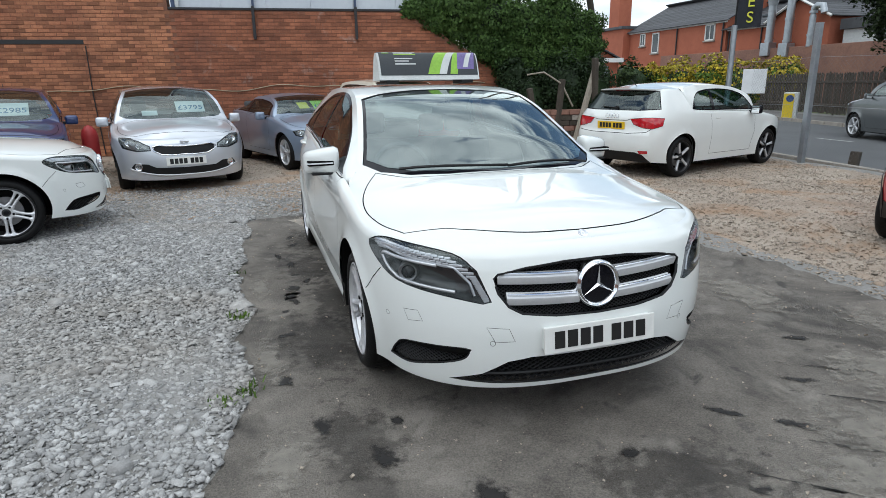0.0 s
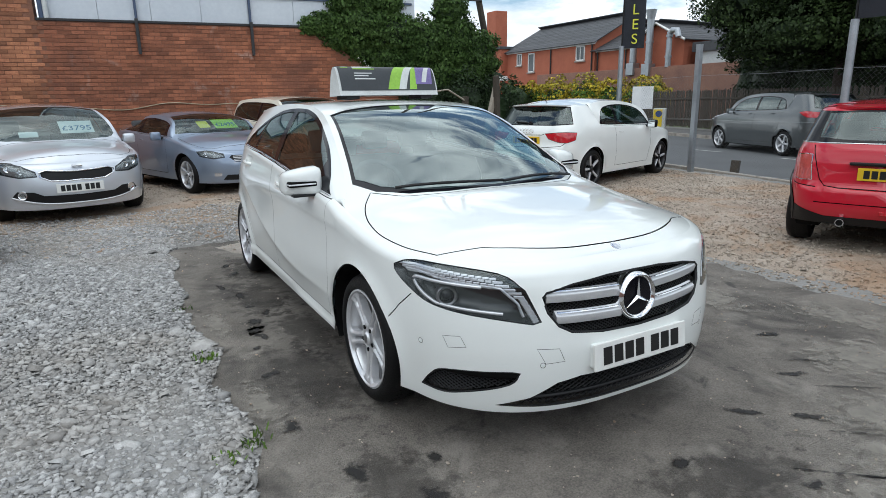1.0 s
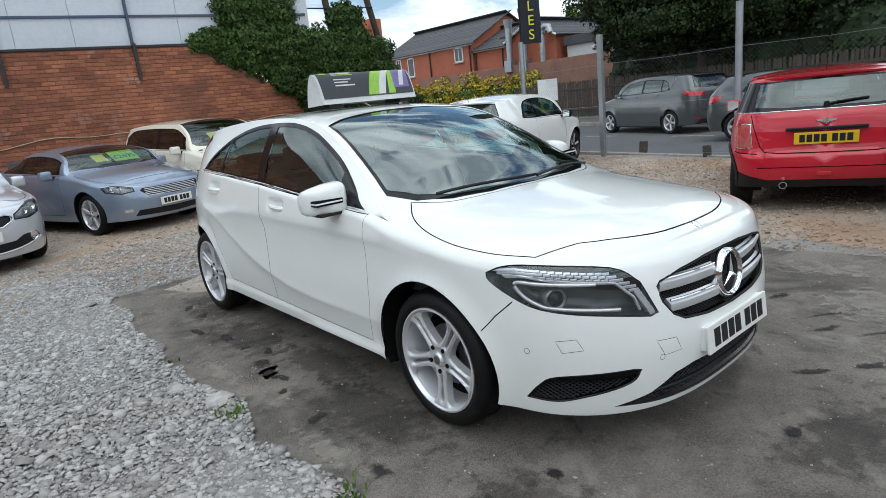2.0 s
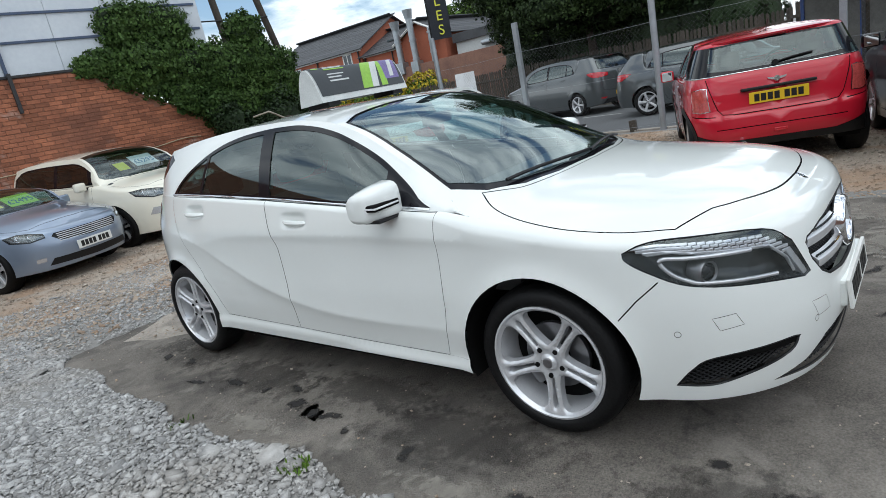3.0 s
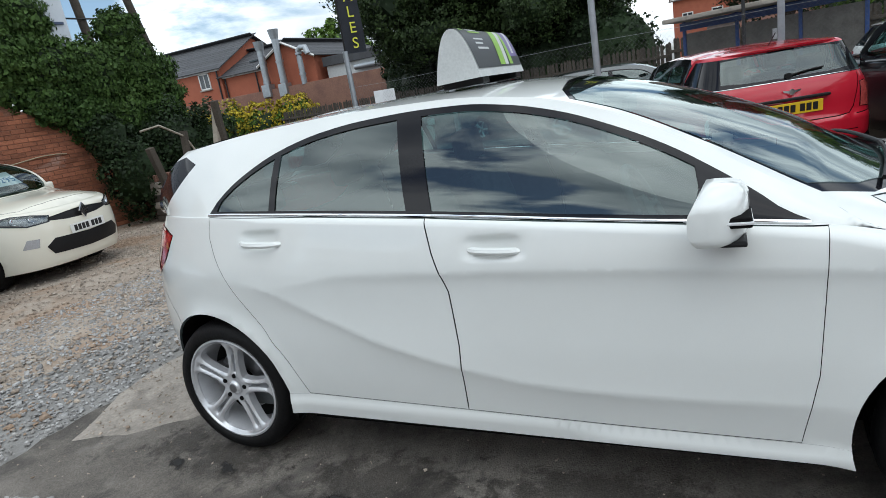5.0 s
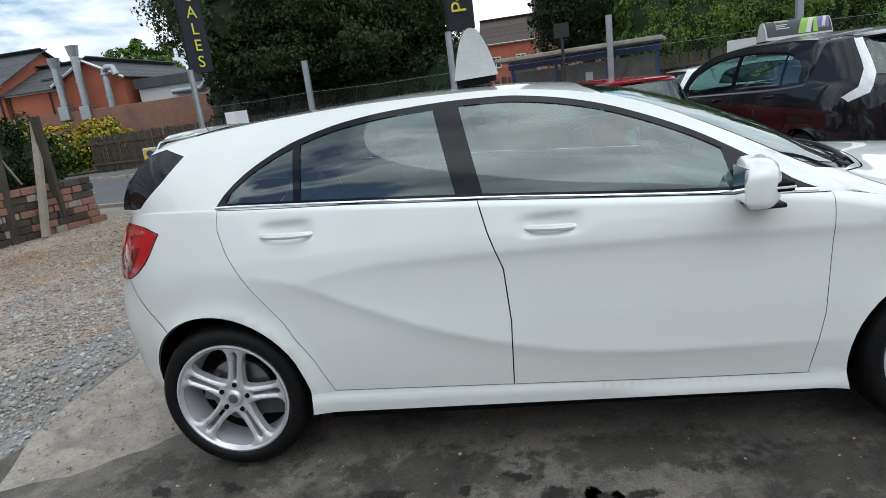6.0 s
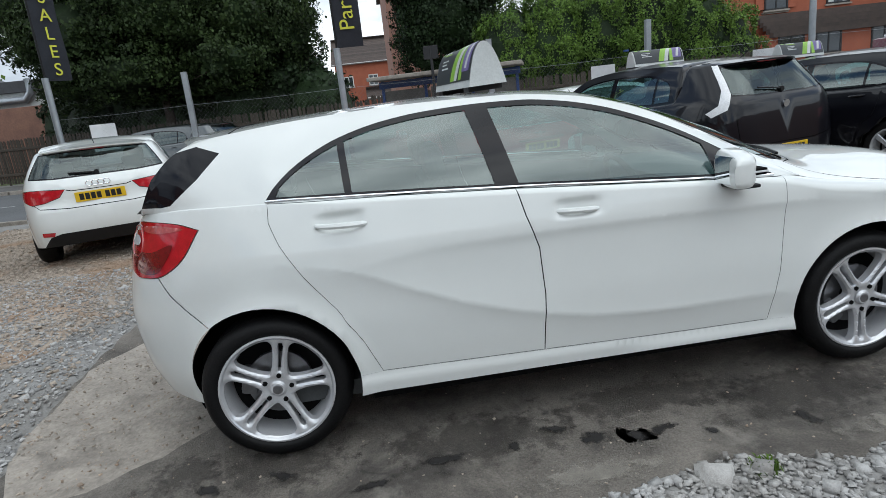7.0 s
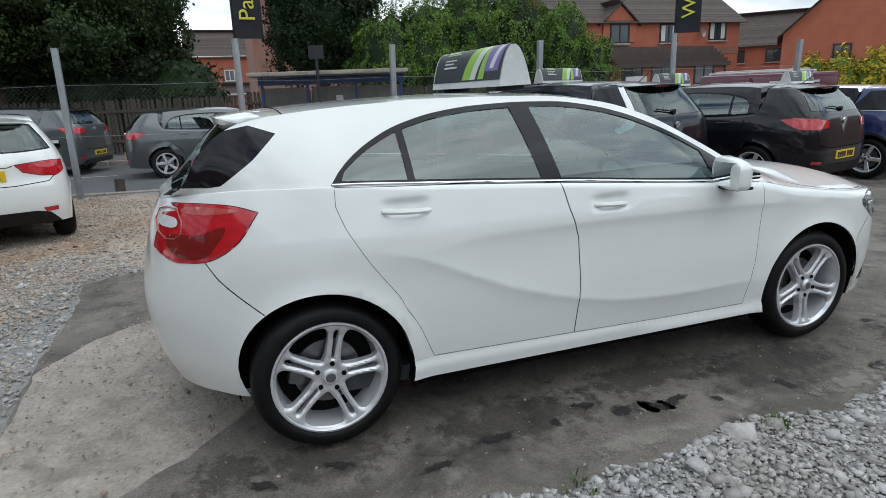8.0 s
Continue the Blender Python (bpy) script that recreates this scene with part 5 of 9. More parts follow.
        # bright guide: round the projector and along the foot
        gd = smooth_loop([fx(0.66, 0.728), fy(-0.55, 0.738), fy(-0.480, 0.744), fy(-0.468, 0.730), fy(-0.50, 0.690), fy(-0.55, 0.660), fy(-0.60, 0.646), fx(0.60, 0.628)], (0, 7), 3)[:-2]
        pts = [at(u, v, 0.006) for u, v in dense(gd, 0.02, False)]
        part("light_guide", tube(bmesh.new(), pts, 0.0075, 8), LAMPSILVER, hl, "bright curved light strip", sharp=60)
        # row of bright cells under the upper edge
        lampw = [fy(-0.38, 0.784), fy(-0.46, 0.790), fy(-0.54, 0.784), fx(0.62, 0.758), fx(0.54, 0.700), fx(0.51, 0.640), fx(0.49, 0.60)]
        cells = dense(lampw, 0.030, False)
        for row in range(3):
            for u, v in cells[row:]:
                p, o2 = at(u - 0.008 * row, v + 0.004 - 0.014 * row, 0.012), at(u - 0.008 * row, v + 0.004 - 0.014 * row, 0.0)
                r = (o2 - p).normalized().to_track_quat("X", "Z").to_matrix().to_4x4()
                part("lamp_cell", boxbm((-0.02, -0.0132, -0.0058), (0.004, 0.0132, 0.0058), 0.003, Matrix.Translation(p) @ r), LAMPSILVER, hl)
        gd = [fy(-0.42, 0.768), fy(-0.50, 0.766), fy(-0.56, 0.752), fx(0.60, 0.725), fx(0.545, 0.665), fx(0.53, 0.615)]
        part("light_strip", tube(bmesh.new(), [at(u, v, 0.012) for u, v in dense(gd, 0.02, False)], 0.006, 6), LAMPSILVER, hl, sharp=60)
        # tail lamp: reversing light, pale upper swoosh and a deep red lower field
        def lens(nm, poly, material, off, parent, label=""):
            Q = dense(smooth_loop(poly, (), 4), 0.02)
            l0, h0 = np.min(Q, 0), np.max(Q, 0)
            V, T, lab = cut_sheet(Q, [], [(u, v) for u in np.arange(l0[0], h0[0], 0.018) for v in np.arange(l0[1], h0[1], 0.018)], 0.007)
            return mesh_ob(nm, [at(u, v, -off) for u, v in V], T if sx > 0 else T[:, ::-1], material, parent, label, smooth=True)
        deep = lens("lamp_field", [fy(3.03, 0.962), fy(3.14, 0.930), fy(3.235, 0.925), fy(3.262, 0.895), fy(3.235, 0.850), fy(3.17, 0.838), fy(3.10, 0.862)], DEEPRED, 0.0055, car, "deep red lower lens")
        lens("lamp_swoosh", [fy(2.97, 1.022), fy(3.08, 1.035), fy(3.17, 1.030), fy(3.185, 1.012), fy(3.10, 1.005)], PALERED, 0.0055, deep)
        part("lamp_ring", tube(bmesh.new(), [at(*fy(y, z), -0.005) for y, z in ((3.205, 1.022), (3.240, 1.024), (3.275, 1.008), (3.297, 0.970), (3.290, 0.925), (3.262, 0.905), (3.225, 0.908), (3.196, 0.930), (3.190, 0.975), (3.205, 1.022))], 0.0035, 6), PALERED, deep, sharp=60)
        lens("reversing_lamp", [fy(3.215, 0.988), fy(3.262, 0.990), fy(3.285, 0.972), fy(3.275, 0.952), fy(3.225, 0.950), fy(3.205, 0.968)], CLEARLAMP, 0.0065, deep, "clear reversing light")
        # chrome strip under the side glass
        ys = np.linspace(0.46, 2.62, 40)
        kx, kz = sh.K(ys)
        part("chrome_strip", tube(bmesh.new(), [(sx * (float(x) + 0.0), float(y), float(z) + 0.006) for x, y, z in zip(kx, ys, kz)], 0.0065, 6), CHROME, car, "thin chrome strip below the side windows", sharp=60)
        # gloss pillar covers
    number_plate(car, pose(0.0, -0.932, 0.430, -6))
    part("plate_mount", boxbm((-0.255, -0.926, 0.380), (0.255, -0.86, 0.480), 0.012, pose(0, 0, 0)), WHITE, car)
    # spoiler over the rear glass
    bm = bmesh.new()
    rows = []
    for x in np.linspace(-0.56, 0.56, 15):
        e = 1 - 0.10 * (abs(x) / 0.56) ** 2.5
        drop = 0.026 * (x / 0.56) ** 2
        rows.append([bm.verts.new(v) for v in ((x, 2.78, 1.400 - drop), (x * 1.0, 2.90, 1.390 - drop), (x, 2.935 + 1.0 * (e - 0.9), 1.374 - drop), (x, 2.928 + 1.0 * (e - 0.9), 1.350 - drop), (x, 2.925, 1.322 - drop), (x, 2.80, 1.288 - drop))])
    for p, q in zip(rows, rows[1:]):
        for i in range(6):
            bm.faces.new((p[i], p[(i + 1) % 6], q[(i + 1) % 6], q[i]))
    bm.faces.new(rows[0][::-1])
    bm.faces.new(rows[-1])
    bmesh.ops.recalc_face_normals(bm, faces=bm.faces[:])
    part("spoiler", bm, WHITE, car, sharp=40)
    seam = [(-0.566, 2.80, 1.318), (-0.566, 2.775, 1.35)] + [(x, 2.762, float(sh.roof(np.array([[abs(x), 2.762]]))[0][2]) + 0.001) for x in np.linspace(-0.558, 0.558, 17)] + [(0.566, 2.775, 1.35), (0.566, 2.80, 1.318)]
    part("spoiler_seam", tube(bmesh.new(), seam, 0.0028, 6), GAP, car)
    # wipers
    for x0, x1, y0 in ((0.05, -0.55, 0.125), (0.60, 0.05, 0.135)):
        pts = []
        for t in np.linspace(0, 1, 8):
            x = x0 + (x1 - x0) * t
            y = y0 + 0.02 + (0.10 if x1 < 0 else -0.02) * t ** 1.5 + (0.08 * (1 - t) if x1 > 0 else 0)
            z = float(sh.roof(np.array([[abs(x), y]]))[0][2]) + 0.014
            pts.append((x, y, z))
        w = part("wiper", tube(bmesh.new(), pts, 0.008, 6), TRIM, car, sharp=60)
    # mirror inside and a small sticker on the screen
    part("inside_mirror", boxbm((-0.12, 0.99, 1.235), (0.12, 1.02, 1.295), 0.012), CABIN, car)
    q = sh.roof(np.array([[0.03, 1.03]]))[0]
    return car


# ---------------------------------------------------------------- the other cars
def plan_car(L, WB, W, H, foh, hn, hc, yc, yw, yt, ht, yg, hg, b0, b1, doors=4, tuck=0.0, rim=0.20, rw=0.31, **more):
    """Curves of an ordinary car from its main sizes: nose and cowl heights, windscreen, roof end, rear glass."""
    yF, yR = -foh, L - foh
    roh = yR - WB
    zr = b1 - 0.005
    K1 = yg + 0.02
    P = dict(W=W, WB=WB, step=0.075, yA=0.0, yB=WB - 0.30, nf=more.pop("nf", 2.7), nr=more.pop("nr", 3.4), r=[(yF, 0.06), (0.3, 0.05), (WB * 0.5, 0.03), (yR, 0.01)], rw=rw, arch=rw + 0.045, rim=rim,
             nose=[(0.1, yF + 0.12), (0.25, yF + 0.03), (0.45, yF), (hn - 0.12, yF + 0.03), (hn, yF + 0.09), (hn + 0.3, yF + 0.2)],
             tail=[(0.1, yR - 0.15), (0.30, yR - 0.03), (0.5, yR), (0.75, yR - 0.02), (hg, yR - tuck), (hg + 0.4, yR - tuck - 0.1)],
             wz=[(0.1, 0.92), (0.2, 0.95), (0.45, 0.985), (0.62, 1.0), (0.8, 0.995), (0.95, 0.955), (1.15, 0.90)],
             py=[(yF, 0.97), (0, 0.995), (WB / 2, 1.0), (WB, 0.99), (yR, 0.95)],
             zs=[(yF, hn - 0.02), (yF + 0.35, hn + 0.01), (0.0, (hn + b0) / 2), (yc + 0.35, b0), (WB * 0.5, (b0 * 2 + b1) / 3), (WB, b1), (yR, hg)],
             zc=[(yF + 0.06, hn - 0.01), (yF + 0.16, hn + 0.05), (yc * 0.4 + yF * 0.6, hn + 0.6 * (hc - hn)), (yc, hc), (yc + 0.45 * (yw - yc), hc + 0.56 * (H - hc)), (yw, H - 0.035), ((yw + yt) / 2, H), (yt, ht),
                 (yt + 0.04, ht - 0.05), (yg, hg + 0.02), (yR, hg)],
             E=[(yc + 0.22, W * 0.9, b0 - 0.02), (yc + 0.50 * (yw - yc), W * 0.80, hc + 0.50 * (H - hc)), (yw, W * 0.70, H - 0.085), ((yw + yt) / 2, W * 0.67, H - 0.05), (yt, W * 0.665, ht - 0.05), (yt + 0.05, W * 0.67, ht - 0.09), (yg, W * 0.78, hg + 0.03)],
             zb=[(yF, 0.19), (0, 0.2), (WB, 0.22), (yR, 0.26)], mirror=(yc + 0.52, b0 + 0.0), dash=yc + 0.35, dash_z=b0 + 0.0, cab_end=WB)
    d0, dm, d1 = yc + 0.40, (WB * 0.56 if doors == 4 else WB * 0.72), WB - 0.42

    def panels(s):
        top = lambda y: float(s.zs(y))
        a = [s.fy(d0, top(d0)), s.fy(d0 - 0.02, 0.6), s.fy(d0 + 0.05, 0.30), s.fy(dm - 0.02, 0.31), s.fy(dm - 0.02, 0.6), s.fy(dm + 0.02, top(dm))]
        out = [("front_door", a, 0.006)]
        if doors == 4:
            out.append(("rear_door", [s.fy(dm + 0.02, top(dm)), s.fy(dm - 0.02, 0.6), s.fy(dm - 0.02, 0.31), s.fy(d1 - 0.02, 0.32), s.fy(d1 + 0.12, 0.62), s.fy(d1 + 0.28, top(d1 + 0.28))], 0.006))
        return out

    def windows(s):
        y0, y1 = yc + 0.42, more.get("win_end", yg - 0.38)
        ys = np.linspace(y0, y1, 14)
        kz, ez = s.K(ys)[1], s.Ed(ys)[1]
        lo = [(float(y), float(z) + 0.012) for y, z in zip(ys, kz)]
        ed = np.clip((y1 - ys) / 0.25, 0, 1) ** 0.5
        hi = [(float(y), float(k + 0.02 + max(0.01, (e - k) * (0.60 + 0.24 * q) - 0.02))) for y, k, e, q in zip(ys, kz, ez, ed)]
        tp = pchip(hi)
        out = [("surround", lo + hi[::-1])]
        cuts = [y0 + 0.10, dm - 0.03, dm + 0.06, y1 - 0.05]
        for nm, a, b in (("front_window", cuts[0], cuts[1]), ("rear_window", cuts[2], cuts[3])):
            yy = np.linspace(a, b, 8)
            bz = [float(s.K(np.array([y]))[1][0]) + 0.03 for y in yy]
            tz = [max(float(tp(y)) - 0.02, z + 0.006) for y, z in zip(yy, bz)]
            out.append((nm, [(float(y), z) for y, z in zip(yy, bz)] + [(float(y), z) for y, z in zip(yy[::-1], tz[::-1])]))
        return out

    def top_cuts(s):
        E = lambda y, d: float(s.Ed(np.array([y]))[0][0]) - d
        f = np.linspace(0.22, 0.90, 7)
        ws = [(0, yc + 0.03), (W * 0.4, yc + 0.06), (W * 0.66, yc + 0.17)] + [(E(yc + (yw - yc) * q, 0.05), yc + (yw - yc) * q) for q in f[1:]] + [(W * 0.4, yw - 0.07), (0, yw - 0.055)]
        rg = [(0, yt + 0.05), (W * 0.4, yt + 0.05), (E(yt + 0.06, 0.06), yt + 0.06), (E(yg - 0.06, 0.10), yg - 0.06), (W * 0.4, yg - 0.01), (0, yg)]
        return [("windscreen", ws), ("rear_glass", rg)]

    def top_panels(s):
        K = lambda y: float(s.K(np.array([y]))[0][0])
        y0 = yF + 0.22
        bon = [(-0.05, y0), (K(y0) * 0.6, y0 + 0.02), (K(y0 + 0.1) * 0.9, y0 + 0.09)] + [(K(y) - 0.04, y) for y in np.linspace(y0 + 0.2, yc + 0.12, 6)] + [(W * 0.6, yc + 0.10), (W * 0.3, yc + 0.01), (-0.05, yc - 0.02)]
        return [("bonnet", bon, 0.006)]

    def cuts(s):
        out = []
        for nm, pts in more.get("marks", ()):
            poly = dense([{"x": s.fx, "y": s.fy}[k](v, z) if k != "r" else s.fx(v, z, True) for k, v, z in pts], 0.06)
            rim = {"headlamp": ("lamp_dark", 0.016), "tail_lamp": (more.get("lamp_rim", "lamp_dark"), 0.010)}.get(nm)
            if rim:
                out.append((rim[0], poly))
                poly = inset(poly, rim[1])
            out.append((nm, poly))
        return out
    look = {"windscreen": (CARGLASS, -0.003, False, ""), "rear_glass": (DARKGLASS, -0.002, False, ""), "headlamp": (LAMPGLASS, 0.003, True, "clear headlamp"), "lamp_dark": (LAMPDARK, 0.002, True, ""),
            "tail_lamp": (REDLAMP, 0.006, True, "red tail lamp"), "grille": (TRIM, -0.012, False, "black grille"), "lower_trim": (TRIM, 0.004, False, "black bumper trim"), "arch_trim": (TRIM, 0.008, True, ""), "fog_lamp": (LAMPSILVER, 0.004, True, ""), "lamp_rim": (CHROME, 0.004, True, ""),
            "reflector": (REDLAMP, 0.005, True, "")}
    look.update(more.get("looks", {}))
    P["hx"] = W - 0.035
    P.update(panels=panels, windows=windows, top_cuts=top_cuts, top_panels=top_panels, cuts=cuts, look=look)
    for k in ("spokes", "twin", "dark", "glass", "surround", "handles", "roof_paint", "pillar_paint", "detail", "crown", "handle_paint", "mirror_paint"):
        if k in more:
            P[k] = more[k]
    return P


def strip(pts, w=0.006):
    """A narrow band along a line of chart places."""
    p = np.array(pts, float)
    t = np.gradient(p, axis=0)
    t /= np.linalg.norm(t, axis=1, keepdims=True)
    n = np.stack([-t[:, 1], t[:, 0]], 1) * w / 2
    return [tuple(v) for v in p + n] + [tuple(v) for v in (p - n)[::-1]]


def hatch_rear(P, roof, tail, tumble, rise, hr, rear_glass, dlo, panes, marks=(), lines=(), pillar=None, looks=None, arch=0.0):
    """Gives a car from plan_car a full hatchback tail: the flank's sheet climbs to the roof behind the side glass,
    so that rear glass, pillars, boot lid and lamps lie on one skin."""
    W = P["W"]
    belt = [q for q in P["zs"] if q[0] < rise[0] - 0.2]
    b1 = float(pchip(P["zs"])(rise[0]))
    P["tail"], P["wz"] = tail, [q for q in P["wz"] if q[0] < 0.9] + tumble
    P["zs"] = belt + [(rise[0], b1), (rise[0] + 0.04, b1 + 0.02), (rise[1] - 0.04, hr - 0.02), (rise[1], hr), (rise[1] + 2.0, hr)]
    front = [q for q in P["zc"] if q[0] < roof[0][0] - 0.05]
    P["zc"] = front + roof
    wzf, zcf = pchip(P["wz"]), pchip(P["zc"])
    yt = float(pchip(tail)(hr))
    P["yB"], P["nr"] = min(P["yB"], rise[0] - 0.30), 6.5
    u = (rise[1] - P["yB"]) / (float(pchip(tail)(0.55)) - P["yB"])
    y1 = P["yB"] + (yt - P["yB"]) * u
    x1 = W * float(wzf(hr)) * (1 - u ** P["nr"]) ** (1 / P["nr"]) * 0.985
    E = [q for q in P["E"] if q[0] < roof[0][0] + 0.01]
    ya = E[-1][0]
    E += [(ya + (y1 - ya) * k, E[-1][1] + (x1 - E[-1][1]) * k, float(zcf(ya + (y1 - ya) * k)) - 0.055 + 0.02 * k) for k in (0.35, 0.7)] + [(y1, x1, hr)]
    P["E"] = E
    P["r"] = [q for q in P["r"] if q[0] < 1.0] + [(rise[0], 0.03), (rise[1], 0.035), (5.0, 0.035)]
    old_cuts, old_top = P["cuts"], P["top_cuts"]

    def place_of(s, k, v, z):
        return s.fy(v, z) if k == "y" else s.fx(v, z, k == "r")

    def cuts(s):
        out = list(old_cuts(s))
        if arch:
            for yc, nm in ((0.0, "arch_trim"), (s.WB, "rear_arch_trim")):
                c = s.fy(yc, s.rw)[0]
                out.append((nm, [(c + (s.arch + arch) * math.cos(t), s.rw + (s.arch + arch) * math.sin(t)) for t in np.linspace(-0.4, math.pi + 0.4, 30)]))
        if pillar:
            lo, hi = pillar
            out.append(("rear_pillar", [(s.fy(rise[0] - 0.03, lo)[0], lo)] + [(float(a), lo) for a in np.linspace(s.fy(rise[0], lo)[0] + 0.02, s.at, 8)] + [(s.at, hi)] + [(float(a), hi) for a in np.linspace(s.at, s.fy(rise[1], lo)[0], 8)[1:]]))
        (zt, xt), (zl, xl) = rear_glass
        g = [(s.at, zt), s.fx(xt * 0.6, zt, True), s.fx(xt, zt - 0.012, True), s.fx((xt + xl) / 2 + 0.01, (zt + zl) / 2, True), s.fx(xl, zl + 0.02, True), s.fx(xl * 0.6, zl, True), (s.at, zl)]
        g = dense(g, 0.05)
        out += [("glass_rim", g), ("rear_glass", [(s.at, z) if a > s.at - 0.03 else (a, z) for a, z in inset(g, 0.016)])]
        for ln in lines:
            out.append(("gap", strip(dense([place_of(s, *q) for q in ln], 0.05, False), 0.009)))
        for nm, pts in marks:
            poly = smooth_loop([place_of(s, *q) for q in pts], tuple(range(len(pts))), 3) if nm != "round" else pts
            if nm == "tail_lamp":
                out.append(("lamp_edge", poly))
                poly = inset(poly, 0.007)
            out.append((nm, poly))
        return out

    def windows(s):
        f = pchip(dlo)
        y0, y9 = dlo[0][0], dlo[-1][0]
        zt = lambda y: float(s.K(np.array([y]))[1][0] + (s.Ed(np.array([y]))[1][0] - s.K(np.array([y]))[1][0]) * f(y))
        zl = lambda y, d: float(s.K(np.array([y]))[1][0]) + d
        ys = np.linspace(y0, y9, 40)
        out = [("surround", [(float(y), zl(y, 0.010)) for y in ys] + [(float(y), max(zt(y), zl(y, 0.014))) for y in ys[::-1]])]
        for nm, a, b in panes:
            yy = np.linspace(a, b, 12)
            out.append((nm, [(float(y), zl(y, 0.028)) for y in yy] + [(float(y), max(zt(y) - 0.02, zl(y, 0.034))) for y in yy[::-1]]))
        return out
    P["cuts"], P["windows"] = cuts, windows
    P["top_cuts"] = lambda s: [q for q in old_top(s) if q[0] != "rear_glass"]
    P["look"] = dict(P["look"], rear_glass=(P.get("glass", SIDEGLASS) if P.get("glass") is DARKGLASS else REARGLASS, -0.003, False, "tinted rear glass"), glass_rim=(GLOSSB, -0.001, False, ""), rear_pillar=(GLOSSB, 0.0, False, ""), lamp_edge=(LAMPDARK, 0.001, True, ""), rear_arch_trim=(TRIM, 0.008, True, ""))
    P["look"].update(looks or {})
    P["spoiler_y"] = y1
    return P


def tail_fit(car, sh, colour, w, reach=0.10, drop=0.012, thick=0.028, wiper=None):
    """A lip spoiler that follows the roof's rear edge, and the rear wiper."""
    k = sh.ky > sh.P["spoiler_y"] + 0.02
    kx, ky = sh.kx[k][::-1], sh.ky[k][::-1]
    bm = bmesh.new()
    rows = []
    for x in np.linspace(-w, w, 17):
        ye = float(np.interp(abs(x), kx, ky))
        y0 = ye - 0.16
        z0 = float(sh.roof(np.array([[abs(x), y0]]))[0][2])
        z1 = float(sh.roof(np.array([[abs(x), ye - 0.05]]))[0][2])
        e = reach * (1 - 0.45 * (abs(x) / w) ** 4)
        rows.append([bm.verts.new(v) for v in ((x, y0, z0 + 0.003), (x, ye - 0.05, z1 + 0.008), (x, ye + e, z1 - drop), (x, ye + e - 0.004, z1 - drop - thick * 0.5), (x, ye + e * 0.4, z1 - drop - thick), (x, ye - 0.06, z1 - thick - 0.02), (x, y0, z0 - 0.02))])
    for p, q in zip(rows, rows[1:]):
        for i in range(7):
            bm.faces.new((p[i], p[(i + 1) % 7], q[(i + 1) % 7], q[i]))
    bm.faces.new(rows[0])
    bm.faces.new(rows[-1])
    bmesh.ops.recalc_face_normals(bm, faces=bm.faces[:])
    part("spoiler", bm, colour, car, sharp=40)
    part("brake_light", boxbm((-0.13, ky.max() + reach - 0.012, z1 - drop - thick * 0.45), (0.13, ky.max() + reach + 0.002, z1 - drop - 0.004), 0.002), DEEPRED, car)
    part("aerial", tube(bmesh.new(), [(0, ky.max() - 0.22, sh.zc(ky.max() - 0.22) - 0.005), (0, ky.max() - 0.14, sh.zc(ky.max() - 0.2) + 0.05), (0, ky.max() - 0.06, sh.zc(ky.max() - 0.2) + 0.11)], 0.005, 6), TRIM, car)
    if wiper:
        zb, zt, xe = wiper
        pts = []
        for t in np.linspace(0, 1, 6):
            x, z = xe * t, zb + (zt - zb) * t ** 0.7
            q = np.array([sh.fx(abs(x), z, True)])
            p = sh.flank(q)[0] + chart_normals(sh.flank, q)[0] * 0.015
            pts.append((math.copysign(p[0], xe) if t else 0.0, p[1], p[2]))
        arm = part("rear_wiper", tube(bmesh.new(), pts, 0.009, 6), TRIM, car, sharp=60)
        part("wiper_hub", cyl(bmesh.new(), Vector(pts[0]) + Vector((0, -0.03, 0)), Vector(pts[0]) + Vector((0, 0.012, 0)), 0.028, n=14), TRIM, arm, sharp=50)


def belt_strip(car, sh, y0, z_rear, material, r=0.006):
    """A bright strip round the car under its side and rear glass."""
    ys = np.linspace(y0, sh.P["spoiler_y"] - 0.30, 20)
    kx, kz = sh.K(ys)
    a0 = sh.fy(float(ys[-1]) + 0.08, z_rear)[0]
    tailp = sh.flank(np.array([(a, z_rear) for a in np.linspace(a0, sh.at, 24)]))
    for sx in (-1, 1):
        pts = [(sx * float(x), float(y), float(z) + 0.004) for x, y, z in zip(kx, ys, kz)] + [(sx * float(p[0]), float(p[1]), float(p[2])) for p in tailp]
        part("bright_strip", tube(bmesh.new(), pts, r, 6), material, car, "thin chrome strip below the glass", sharp=60)


def place(x, y, heading, z=0.0):
    """Pose of a car whose front axle is over (x, y) and whose nose points along heading degrees (0: +x, 90: +y)."""
    return pose(x, y, z, 0, 0, heading + 90)


def face_plate(car, y, z, yellow, tilt=0, back=False):
    number_plate(car, pose(0, y, z, tilt, 0, 180 if back else 0), yellow)


def price_sheet(car, x, y, z, rx, words, material, w=0.42, h=0.28, ink=None):
    """A printed sheet behind the windscreen."""
    o = part("price_sheet", boxbm((-w / 2, -0.002, -h / 2), (w / 2, 0.002, h / 2), 0, pose(x, y, z, rx)), material, car, "sale sheet inside the windscreen")
    if words:
        text_part(words, 0.15, ink or SHEETBLUE, pose(x, y, z, rx) @ pose(0, -0.004, -0.03, 90), o, "price")
    return o


